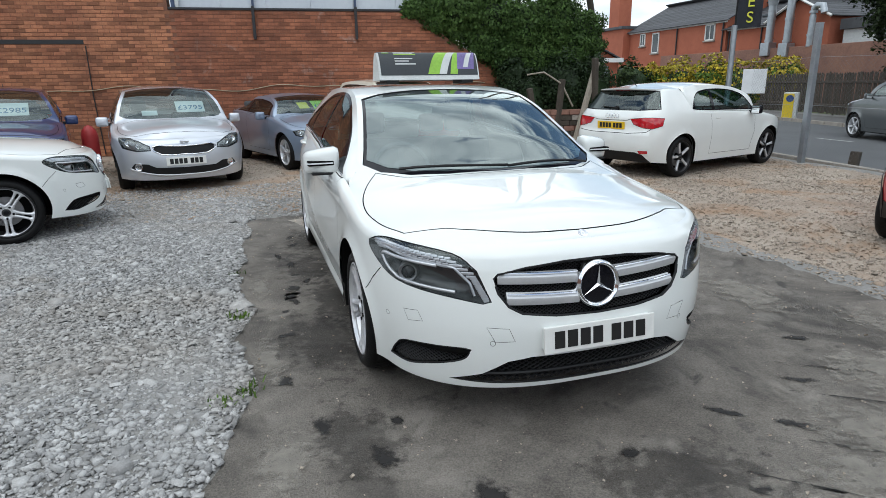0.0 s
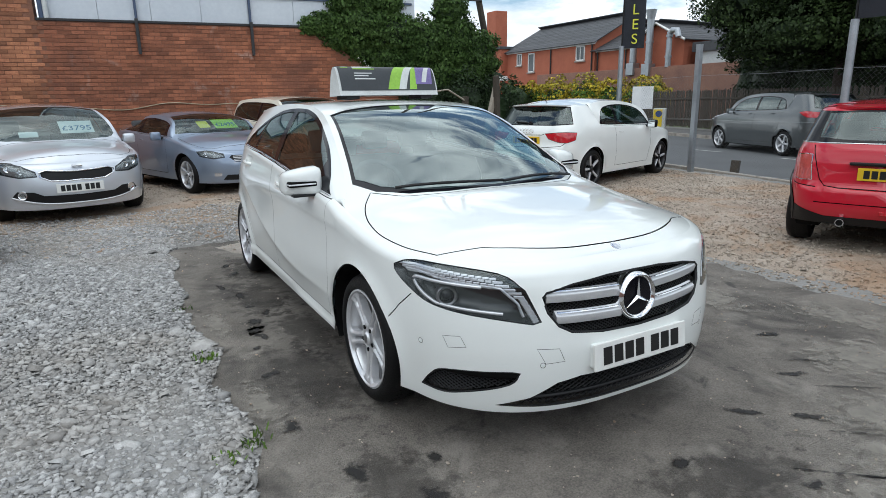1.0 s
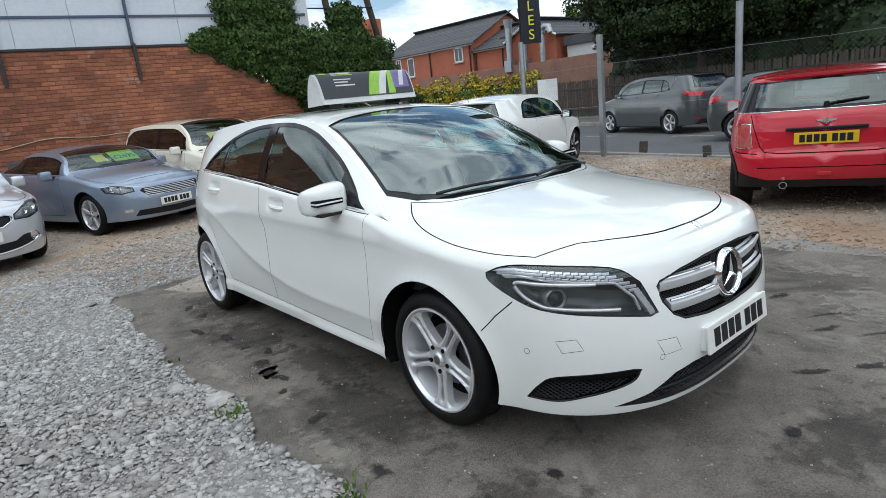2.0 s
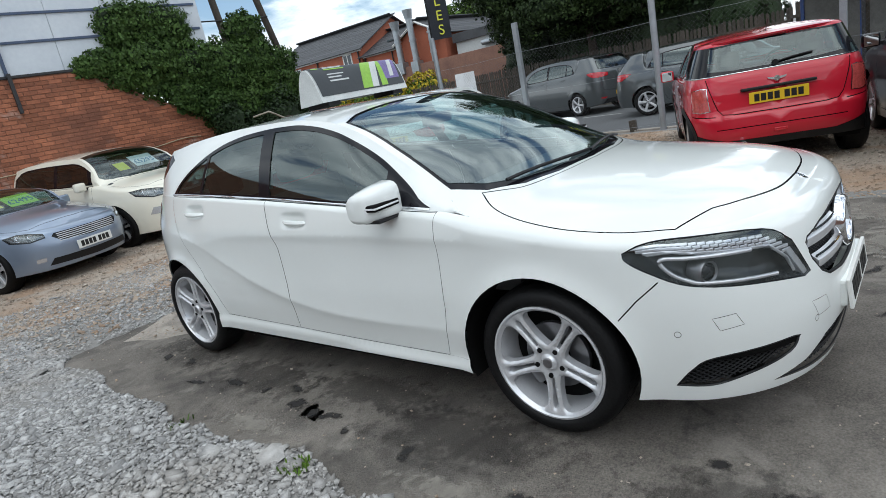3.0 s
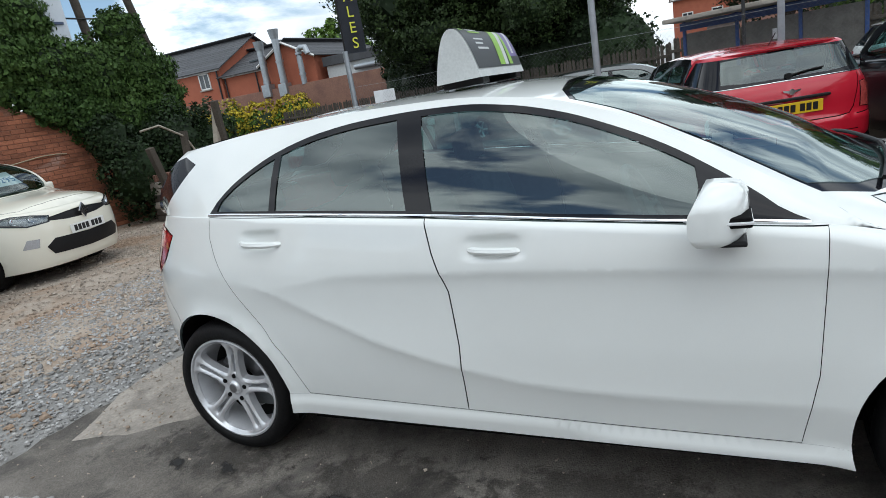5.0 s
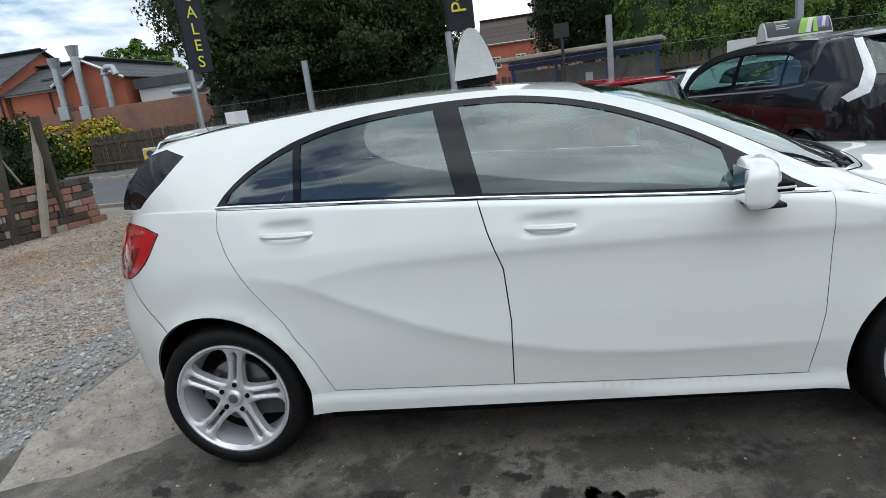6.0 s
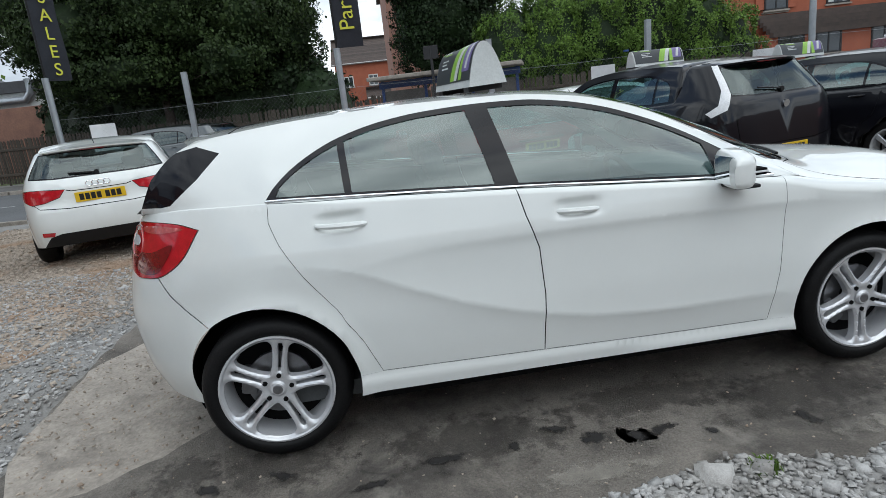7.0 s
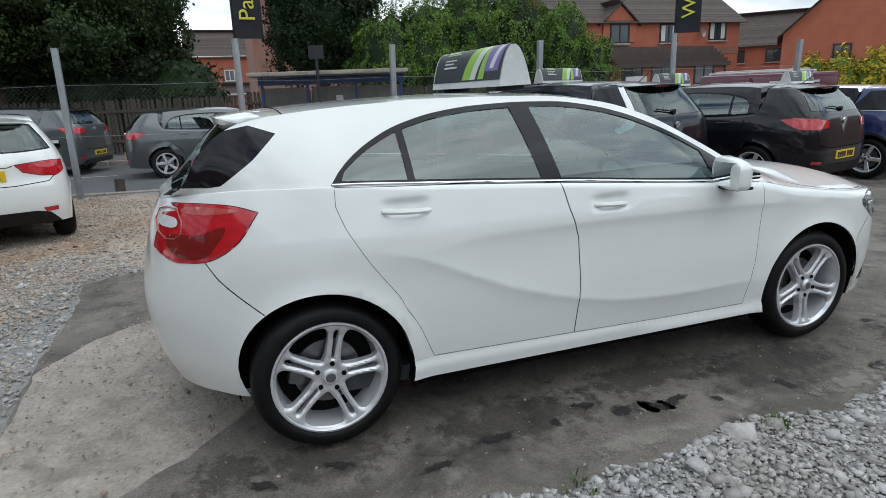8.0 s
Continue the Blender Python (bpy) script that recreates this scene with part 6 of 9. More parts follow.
SHEETW = mat("white_sheet", (0.75, 0.76, 0.75), 0.6, var=0.04, scale=9)
SHEETY = mat("yellow_sheet", (0.75, 0.70, 0.04), 0.6, var=0.04, scale=9)
SHEETG = mat("green_sheet", (0.45, 0.75, 0.10), 0.6, var=0.04, scale=9)
SHEETBLUE = mat("blue_print", (0.05, 0.18, 0.35), 0.6)


def mpv():
    marks = [("headlamp", [("y", -0.42, 0.775), ("y", -0.58, 0.775), ("x", 0.58, 0.735), ("x", 0.45, 0.665), ("x", 0.44, 0.600), ("x", 0.62, 0.590), ("y", -0.54, 0.635)]),
             ("grille", [("x", 0.0, 0.650), ("x", 0.16, 0.655), ("x", 0.34, 0.672), ("x", 0.405, 0.650), ("x", 0.40, 0.600), ("x", 0.30, 0.548), ("x", 0.12, 0.536), ("x", 0.0, 0.545)]),
             ("lower_trim", [("x", 0.0, 0.36), ("x", 0.40, 0.37), ("x", 0.50, 0.42), ("x", 0.66, 0.43), ("x", 0.72, 0.35), ("x", 0.45, 0.27), ("x", 0.0, 0.26)])]
    P = plan_car(4.31, 2.65, 0.89, 1.47, 0.88, 0.77, 0.98, 0.06, 1.00, 3.0, 1.41, 3.22, 1.03, 0.93, 1.02, marks=marks, handles=((1.35, 0.90), (2.25, 0.92)), rim=0.215, rw=0.32)
    car, sh = make_car("family_hatchback", place(-2.30, 7.07, -79), P, SILVER, "silver-blue metallic family hatchback parked against the brick wall")
    face_plate(car, -0.888, 0.45, False)
    part("bonnet_badge", boxbm((-0.06, -0.862, 0.700), (0.06, -0.83, 0.728), 0.012), CHROME, car)
    on_nose = lambda x, z, d: Vector((x, float(sh.flank(np.array([sh.fx(abs(x), z)]))[0][1]) - d, z))
    rim = [(0.0, 0.652), (0.16, 0.657), (0.34, 0.674), (0.408, 0.652), (0.402, 0.598), (0.30, 0.546), (0.12, 0.534), (0.0, 0.543)]
    rim = rim + [(-x, z) for x, z in rim[-2:0:-1]]
    part("grille_rim", tube(bmesh.new(), [on_nose(x, z, 0.003) for x, z in dense(rim, 0.05) + [rim[0]]], 0.010, 6), CHROME, car, sharp=60)
    part("bumper_strip", tube(bmesh.new(), [on_nose(x, 0.255 + 0.10 * (abs(x) / 0.7) ** 3, 0.004) for x in np.linspace(-0.70, 0.70, 21)], 0.012, 6), ALLOY, car, sharp=60)
    for x in (-0.60, 0.60):
        part("fog_lamp", lathe(bmesh.new(), [(0.001, 0.004), (0.035, 0.002), (0.050, 0.010), (0.056, -0.02)], 18, Matrix.Translation(on_nose(x, 0.385, 0.006)) @ Matrix.Rotation(radians(-90 + 25 * (1 if x > 0 else -1)), 4, "Z")), CHROME, car, sharp=50)
    price_sheet(car, 0.30, 0.60, 1.14, -55, "£3795", SHEETW)
    price_sheet(car, -0.30, 0.50, 1.06, -55, "", SHEETW, 0.22, 0.12)
    return car


def coupe():
    marks = [("headlamp", [("y", -0.35, 0.70), ("y", -0.50, 0.715), ("x", 0.68, 0.70), ("x", 0.56, 0.66), ("x", 0.56, 0.60), ("x", 0.70, 0.58), ("y", -0.42, 0.62)]),
             ("grille", [("x", 0.0, 0.63), ("x", 0.46, 0.635), ("x", 0.50, 0.60), ("x", 0.42, 0.53), ("x", 0.0, 0.50)]),
             ("lower_trim", [("x", 0.0, 0.32), ("x", 0.55, 0.33), ("x", 0.60, 0.25), ("x", 0.0, 0.23)]), ("fog_lamp", [("x", 0.62, 0.36), ("x", 0.70, 0.36), ("x", 0.70, 0.31), ("x", 0.62, 0.31)])]
    P = plan_car(4.058, 2.40, 0.883, 1.307, 0.84, 0.72, 0.94, 0.22, 1.05, 1.95, 1.26, 2.75, 0.95, 0.90, 0.97, doors=2, marks=marks, handles=((1.55, 0.84),), rim=0.22, spokes=5, twin=False)
    car, sh = make_car("coupe", place(0.12, 8.32, -71), P, BLUEGREY, "blue-grey metallic two-door coupe parked against the brick wall")
    for k in range(5):
        z = 0.52 + 0.024 * k
        pts = []
        for x in np.linspace(-0.44, 0.44, 9):
            q = sh.flank(np.array([sh.fx(abs(x), z)]))[0]
            pts.append((math.copysign(q[0], x) if x else 0, q[1] + 0.004, z))
        part("grille_bar", tube(bmesh.new(), pts, 0.006, 6), ALLOY, car)
    face_plate(car, -0.85, 0.41, False)
    price_sheet(car, -0.15, 0.66, 1.08, -58, "", SHEETY, 0.2, 0.2)
    price_sheet(car, 0.25, 0.66, 1.08, -58, "£2495", SHEETG)
    return car


def crossover():
    marks = [("headlamp", [("y", -0.38, 0.85), ("y", -0.55, 0.86), ("x", 0.58, 0.835), ("x", 0.42, 0.79), ("x", 0.45, 0.715), ("x", 0.66, 0.705), ("y", -0.47, 0.765)]),
             ("grille", [("x", 0.0, 0.80), ("x", 0.20, 0.79), ("x", 0.44, 0.77), ("x", 0.46, 0.73), ("x", 0.24, 0.70), ("x", 0.0, 0.69)]),
             ("lower_trim", [("x", 0.0, 0.50), ("x", 0.46, 0.52), ("x", 0.56, 0.44), ("x", 0.50, 0.34), ("x", 0.0, 0.32)]),
             ("fog_lamp", [("x", 0.60, 0.55), ("x", 0.70, 0.56), ("x", 0.74, 0.46), ("x", 0.62, 0.45)])]
    P = plan_car(4.122, 2.606, 0.889, 1.566, 0.86, 0.88, 1.05, 0.05, 0.98, 2.95, 1.50, 3.12, 1.10, 1.02, 1.12, marks=marks, handles=((1.3, 0.95), (2.2, 0.99)), rw=0.325, rim=0.22, dark=True, surround=GLOSSB)
    car, sh = make_car("crossover", place(2.02, 8.72, -79), P, CREAM, "cream crossover with dark trim parked by the ivy-covered wall")
    face_plate(car, -0.872, 0.57, False)
    bm = bmesh.new()
    prism(bm, [(0, 0.095), (0.062, 0), (0, -0.095), (-0.062, 0)], 0.022, pose(0, -0.858, 0.755, 90))
    part("badge", bm, CHROME, car)
    price_sheet(car, 0.22, 0.50, 1.26, -52, "£5295", SHEETW)
    price_sheet(car, -0.22, 0.46, 1.22, -52, "", SHEETY, 0.2, 0.2)
    return car


def small_hatch():
    P = plan_car(3.954, 2.469, 0.87, 1.416, 0.80, 0.80, 0.98, 0.12, 0.98, 2.85, 1.36, 3.02, 0.98, 0.94, 1.00, doors=2, handles=((1.60, 0.86),), rw=0.312, rim=0.232, dark=True, tuck=0.05, mirror_paint=GLOSSB)
    hatch_rear(P, [(0.98, 1.375), (1.3, 1.405), (1.65, 1.416), (2.1, 1.400), (2.5, 1.362), (2.80, 1.325)],
               [(0.1, 3.00), (0.3, 3.11), (0.5, 3.154), (0.66, 3.145), (0.74, 3.115), (0.90, 3.105), (0.95, 3.08), (1.0, 3.02), (1.15, 2.93), (1.32, 2.80), (1.5, 2.70)],
               [(0.95, 0.960), (1.02, 0.930), (1.15, 0.855), (1.25, 0.790), (1.33, 0.735), (1.45, 0.66)], (2.22, 2.56), 1.315, ((1.300, 0.585), (1.005, 0.735)),
               [(0.44, 0.05), (0.75, 0.80), (1.1, 0.86), (1.6, 0.85), (1.95, 0.76), (2.12, 0.52), (2.20, 0.08)], [("front_window", 0.56, 1.62), ("rear_window", 1.70, 2.13)],
               marks=[("tail_lamp", [("r", 0.36, 0.890), ("r", 0.60, 0.912), ("r", 0.72, 0.915), ("y", 2.88, 0.905), ("y", 2.92, 0.79), ("r", 0.73, 0.745), ("r", 0.60, 0.758), ("r", 0.43, 0.805)]),
                      ("lower_trim", [("r", 0.0, 0.40), ("r", 0.50, 0.40), ("r", 0.62, 0.37), ("r", 0.72, 0.25), ("r", 0.0, 0.25)]), ("reflector", [("r", 0.56, 0.425), ("r", 0.70, 0.43), ("r", 0.70, 0.385), ("r", 0.58, 0.38)])],
               lines=[[("r", 0.0, 0.675), ("r", 0.35, 0.675), ("r", 0.66, 0.70), ("r", 0.735, 0.765)], [("r", 0.0, 0.862), ("r", 0.30, 0.865), ("r", 0.35, 0.88)]])
    car, sh = make_car("small_hatchback", place(7.09, 6.22, 17), P, WHITE, "white two-door hatchback with black alloys by the mesh fence")
    face_plate(car, 3.128, 0.785, True, 4, True)
    for k in range(4):
        o = -0.09 + 0.06 * k
        part("badge_ring", tube(bmesh.new(), [(o + 0.035 * math.cos(t), 3.108, 0.925 + 0.03 * math.sin(t)) for t in np.linspace(0, 2 * math.pi, 17)], 0.005, 6), CHROME, car)
    tail_fit(car, sh, WHITE, 0.56, 0.13, 0.006, 0.03, (1.03, 1.05, 0.30))
    return car


def retro(colour, m, label, roof=None, spokes=5):
    marks = [("headlamp", [("y", -0.30, 0.78), ("y", -0.42, 0.82), ("x", 0.60, 0.80), ("x", 0.50, 0.70), ("x", 0.60, 0.60), ("y", -0.42, 0.62)])]
    P = plan_car(3.635, 2.467, 0.850, 1.37, 0.62, 0.84, 0.98, 0.28, 0.82, 2.55, 1.37, 2.74, 0.98, 0.95, 0.985, doors=2, marks=marks, handles=((1.50, 0.86),), rw=0.30, rim=0.205, tuck=0.12, nf=3.0, nr=3.8,
                 surround=GLOSSB, pillar_paint=GLOSSB, spokes=spokes, handle_paint=CHROME)
    P["crown"] = 3.0
    if roof:
        P["roof_paint"] = roof
    hatch_rear(P, [(0.84, 1.335), (1.2, 1.362), (1.65, 1.368), (2.2, 1.350), (2.66, 1.318)],
               [(0.1, 2.86), (0.30, 2.97), (0.45, 3.013), (0.565, 3.010), (0.60, 2.975), (0.80, 2.950), (0.93, 2.920), (0.99, 2.880), (1.15, 2.800), (1.31, 2.720), (1.5, 2.62)],
               [(0.92, 0.968), (0.99, 0.940), (1.15, 0.870), (1.30, 0.800), (1.37, 0.765), (1.5, 0.70)], (2.16, 2.46), 1.305, ((1.275, 0.580), (1.000, 0.640)),
               [(0.66, 0.05), (0.90, 0.76), (1.3, 0.84), (1.8, 0.86), (2.05, 0.84), (2.13, 0.70)], [("front_window", 0.76, 1.50), ("rear_window", 1.58, 2.05)], pillar=(0.990, 1.270), arch=0.045,
               marks=[("tail_lamp", [("r", 0.655, 0.880), ("r", 0.71, 0.888), ("y", 2.765, 0.870), ("y", 2.80, 0.655), ("r", 0.735, 0.640), ("r", 0.640, 0.650)]),
                      ("lower_trim", [("r", 0.0, 0.33), ("r", 0.50, 0.33), ("r", 0.66, 0.37), ("y", 2.86, 0.41), ("y", 2.80, 0.25), ("r", 0.0, 0.22)])],
               lines=[[("r", 0.0, 0.590), ("r", 0.42, 0.592), ("r", 0.53, 0.605), ("r", 0.575, 0.66), ("r", 0.625, 0.82), ("r", 0.655, 0.965)], [("r", 0.60, 0.590), ("y", 2.86, 0.600), ("y", 2.79, 0.61)], [("r", 0.0, 0.455), ("r", 0.60, 0.455)]],
               looks={"tail_lamp": (PALERED, 0.005, True, "upright red tail lamp"), "lamp_edge": (CHROME, 0.003, True, "")})
    car, sh = make_car("retro_hatchback", m, P, colour, label)
    face_plate(car, 2.978, 0.725, True, 5, True)
    part("boot_handle", boxbm((-0.33, 2.945, 0.800), (0.33, 2.990, 0.828), 0.010), TRIM, car)
    badge = part("badge", cyl(bmesh.new(), (0, 2.925, 0.880), (0, 2.945, 0.878), 0.028, n=18), CHROME, car, sharp=50)
    for sx in (-1, 1):
        part("badge_wing", prism(bmesh.new(), [(0.02 * sx, 0.010), (0.085 * sx, 0.018), (0.075 * sx, 0.0), (0.03 * sx, -0.012)], 0.006, pose(0, 2.942, 0.880, 90)), CHROME, badge)
    part("exhaust", cyl(bmesh.new(), (0.34, 2.80, 0.285), (0.34, 3.03, 0.285), 0.034, 0.036, n=16), CHROME, car, sharp=50)
    part("exhaust_bore", cyl(bmesh.new(), (0.34, 2.98, 0.285), (0.34, 3.0305, 0.285), 0.028, n=16), GAP, car)
    tail_fit(car, sh, P.get("roof_paint", colour), 0.53, 0.07, 0.012, 0.03, (1.02, 1.06, -0.34))
    belt_strip(car, sh, 0.66, 0.985, CHROME)
    part("fog_lamp", boxbm((-0.06, 3.0, 0.375), (0.06, 3.020, 0.410), 0.005), REDLAMP, car)
    return car


def plain_hatch(name, colour, m, label, sizes, glass=SIDEGLASS, dark=False, plate=True, spokes=5, clear=False):
    L, WB, W, H, foh, hn, hc = sizes
    yR = L - foh
    b = hc + 0.02
    hr = H - 0.085
    marks = [("headlamp", [("y", -0.38, hn - 0.03), ("y", -0.55, hn - 0.02), ("x", 0.56, hn - 0.08), ("x", 0.42, hn - 0.14), ("x", 0.50, hn - 0.19), ("x", 0.68, hn - 0.17), ("y", -0.45, hn - 0.10)]),
             ("grille", [("x", 0.0, hn - 0.13), ("x", 0.40, hn - 0.14), ("x", 0.42, hn - 0.18), ("x", 0.3, hn - 0.24), ("x", 0.0, hn - 0.25)]),
             ("lower_trim", [("x", 0.0, 0.36), ("x", 0.55, 0.37), ("x", 0.60, 0.28), ("x", 0.0, 0.25)])]
    P = plan_car(L, WB, W, H, foh, hn, hc, 0.05, 1.0, WB + 0.42, H - 0.06, WB + 0.68, b + 0.05, hc - 0.04, b + 0.03, marks=marks, handles=((1.30, b - 0.10), (2.2, b - 0.08)), rw=0.32, rim=0.222, dark=dark, glass=glass, tuck=0.06, spokes=spokes)
    if clear:
        rear = [("tail_lamp", [("r", 0.560, hr - 0.02), ("r", 0.610, hr - 0.02), ("r", 0.705, b + 0.12), ("r", 0.785, b - 0.02), ("y", yR - 0.34, b - 0.10), ("y", yR - 0.26, b - 0.15), ("r", 0.745, b - 0.08), ("r", 0.650, b + 0.08)])]
    else:
        rear = [("tail_lamp", [("r", W - 0.46, b - 0.06), ("r", W - 0.22, b - 0.02), ("y", yR - 0.30, b - 0.005), ("y", yR - 0.47, b - 0.03), ("y", yR - 0.36, b - 0.10), ("y", yR - 0.22, b - 0.165), ("r", W - 0.20, b - 0.17), ("r", W - 0.44, b - 0.15)])]
    rear += [("lower_trim", [("r", 0.0, 0.38), ("r", W - 0.30, 0.38), ("r", W - 0.18, 0.25), ("r", 0.0, 0.25)]), ("reflector", [("r", W - 0.30, 0.44), ("r", W - 0.14, 0.445), ("r", W - 0.14, 0.405), ("r", W - 0.28, 0.40)])]
    hatch_rear(P, [(1.0, H - 0.04), (1.35, H - 0.008), (1.7, H), (2.3, H - 0.015), (WB + 0.1, H - 0.045), (WB + 0.34, hr + 0.012)],
               [(0.1, yR - 0.15), (0.3, yR - 0.04), (0.5, yR), (0.66, yR - 0.01), (b - 0.16, yR - 0.035), (b - 0.02, yR - 0.06), (b + 0.04, yR - 0.10), (b + 0.20, yR - 0.22), (hr, yR - 0.40), (hr + 0.15, yR - 0.5)],
               [(b - 0.05, 0.955), (b + 0.03, 0.925), (b + 0.16, 0.860), (hr - 0.06, 0.770), (hr + 0.02, 0.725), (hr + 0.15, 0.66)], (WB - 0.02, WB + 0.28), hr, ((hr - 0.025, 0.56), (b + 0.04, 0.70)),
               [(0.42, 0.05), (0.75, 0.74), (1.1, 0.82), (1.7, 0.84), (WB - 0.55, 0.80), (WB - 0.20, 0.62), (WB - 0.05, 0.10)], [("front_window", 0.56, WB * 0.56 - 0.04), ("rear_window", WB * 0.56 + 0.05, WB - 0.40), ("quarter_window", WB - 0.37, WB - 0.13)],
               marks=rear, lines=[[("r", 0.0, 0.60), ("r", 0.40, 0.60), ("r", W - 0.22, 0.64), ("r", W - 0.20, b - 0.17)]], looks={"tail_lamp": (CLEARLAMP if clear else REDLAMP, 0.005, True, "tall clear tail lamp" if clear else "red tail lamp")})
    car, sh = make_car(name, m, P, colour, label)
    if plate:
        face_plate(car, yR + 0.004, 0.52 if clear else 0.50, True, 2, True)
    part("rear_badge", cyl(bmesh.new(), (0, yR - 0.058, b - 0.07), (0, yR - 0.040, b - 0.073), 0.040, n=20), CHROME, car, sharp=50)
    face_plate(car, -foh - 0.008, 0.46, False)
    tail_fit(car, sh, colour, 0.55, 0.13, 0.02, 0.03, (b + 0.07, b + 0.11, 0.32))
    return car, sh


# ---------------------------------------------------------------- ground: one sheet, cut along its zones


def ragged(pts, amp, step=0.12, seed=1):
    """An outline with small irregular bites."""
    d = np.array(dense(pts, step))
    r = np.random.RandomState(seed)
    w = r.normal(0, amp, (len(d), 2))
    for _ in range(2):
        w = (w + np.roll(w, 1, 0) * 0.8) / 1.8
    return [tuple(p) for p in d + w]


STRIP = ragged([(-1.55, -14), (-1.60, -3), (-1.56, -1.5), (-1.60, -0.85), (-1.52, -0.45), (-1.40, -0.1), (-1.44, 0.35), (-1.50, 0.55), (-1.40, 0.85), (-1.37, 1.05), (-1.46, 1.3), (-1.46, 1.7), (-1.50, 2.0), (-1.42, 2.3), (-1.44, 2.8), (-1.38, 3.3), (-1.40, 3.85),
                (-1.25, 4.05), (-0.6, 4.02), (0.4, 4.15), (1.6, 4.12), (2.5, 4.2), (2.75, 3.6), (2.55, 2.6), (2.5, 1.2), (2.72, 0.6), (2.66, -0.2), (2.7, -0.6), (2.9, -2), (3.2, -6), (3.0, -14)], 0.022, 0.10, 3)
PAD = ragged([(1.25, 3.55), (1.02, 3.90), (0.58, 4.13), (-0.1, 4.10), (-0.52, 4.03), (-0.95, 3.85), (-0.85, 3.55), (-0.63, 3.28), (-0.30, 3.0), (0.4, 2.95), (1.0, 3.1)], 0.02, 0.10, 5)
DUST = ragged([(3.4, -9), (3.1, -2.5), (2.9, 0.5), (2.8, 2.6), (2.9, 4.3), (1.5, 4.6), (0.0, 5.0), (-1.5, 5.4), (-3.0, 5.9), (-6, 6.3), (-14, 6.5), (-14, 12.6), (4, 11.6), (7.0, 10.5), (8.2, 8.0), (7.6, 2.0), (6.2, -9)], 0.07, 0.25, 6)
ROAD = [(near_kerb(y), y) for y in (-120, -40, -10, 4, 20, 60, 180)] + [(far_kerb(y), y) for y in (180, 60, 20, 4, -10, -40)] + [(near_kerb(-120) + 4, -120)]
WALKWAY = [(far_kerb(y) + 0.0, y) for y in (-10, 4, 20, 60)] + [(far_kerb(y) + 2.4, y) for y in (60, 20, 4, -10)]
LAWN = [(far_kerb(y) + 3.2, y) for y in (6, 20, 40)] + [(45, 40), (45, 6)]
outer = dense([(-900, -900), (900, -900), (900, 900), (-900, 900)], 300)
zones = [("dust", DUST), ("strip", STRIP), ("pad", PAD), ("road", ROAD), ("walkway", WALKWAY), ("lawn", LAWN)]
gpts = [(x + 0.05 * ((j % 2)), y) for j, y in enumerate(np.arange(-6, 12, 0.16)) for x in np.arange(-9, 8.2, 0.16)]
gpts += [(x, y) for x in np.arange(-40, 60, 4.0) for y in np.arange(-40, 60, 4.0)]
V, T, lab = cut_sheet(outer, [z for _, z in zones], gpts, 0.06)
zmat = [GRAVEL, DIRT, TARMAC, CONCRETE, ROADT, PAVE, GRASS]
zz = []
for x, y in V:
    n = noise.noise((x * 0.9, y * 0.9, 0.3)) * 0.012 + noise.noise((x * 3.1, y * 3.1, 4.0)) * 0.006
    zz.append(n if (abs(x) < 12 and -8 < y < 13 and x < near_kerb(y) - 0.02) else ROAD_Z if near_kerb(y) - 0.02 < x < far_kerb(y) + 0.02 else -0.02)
on_strip = inside(STRIP, V)
zz = [z * 0.4 - 0.012 if s else z for z, s in zip(zz, on_strip)]
gob = mesh_ob("ground", [(x, y, z) for (x, y), z in zip(V, zz)], T, zmat, smooth=True)
gob.data.polygons.foreach_set("material_index", [int(i) + 1 for i in lab])
tagged(gob, "gravel car lot with a worn tarmac strip and the road beyond", "ground", kind="structure")


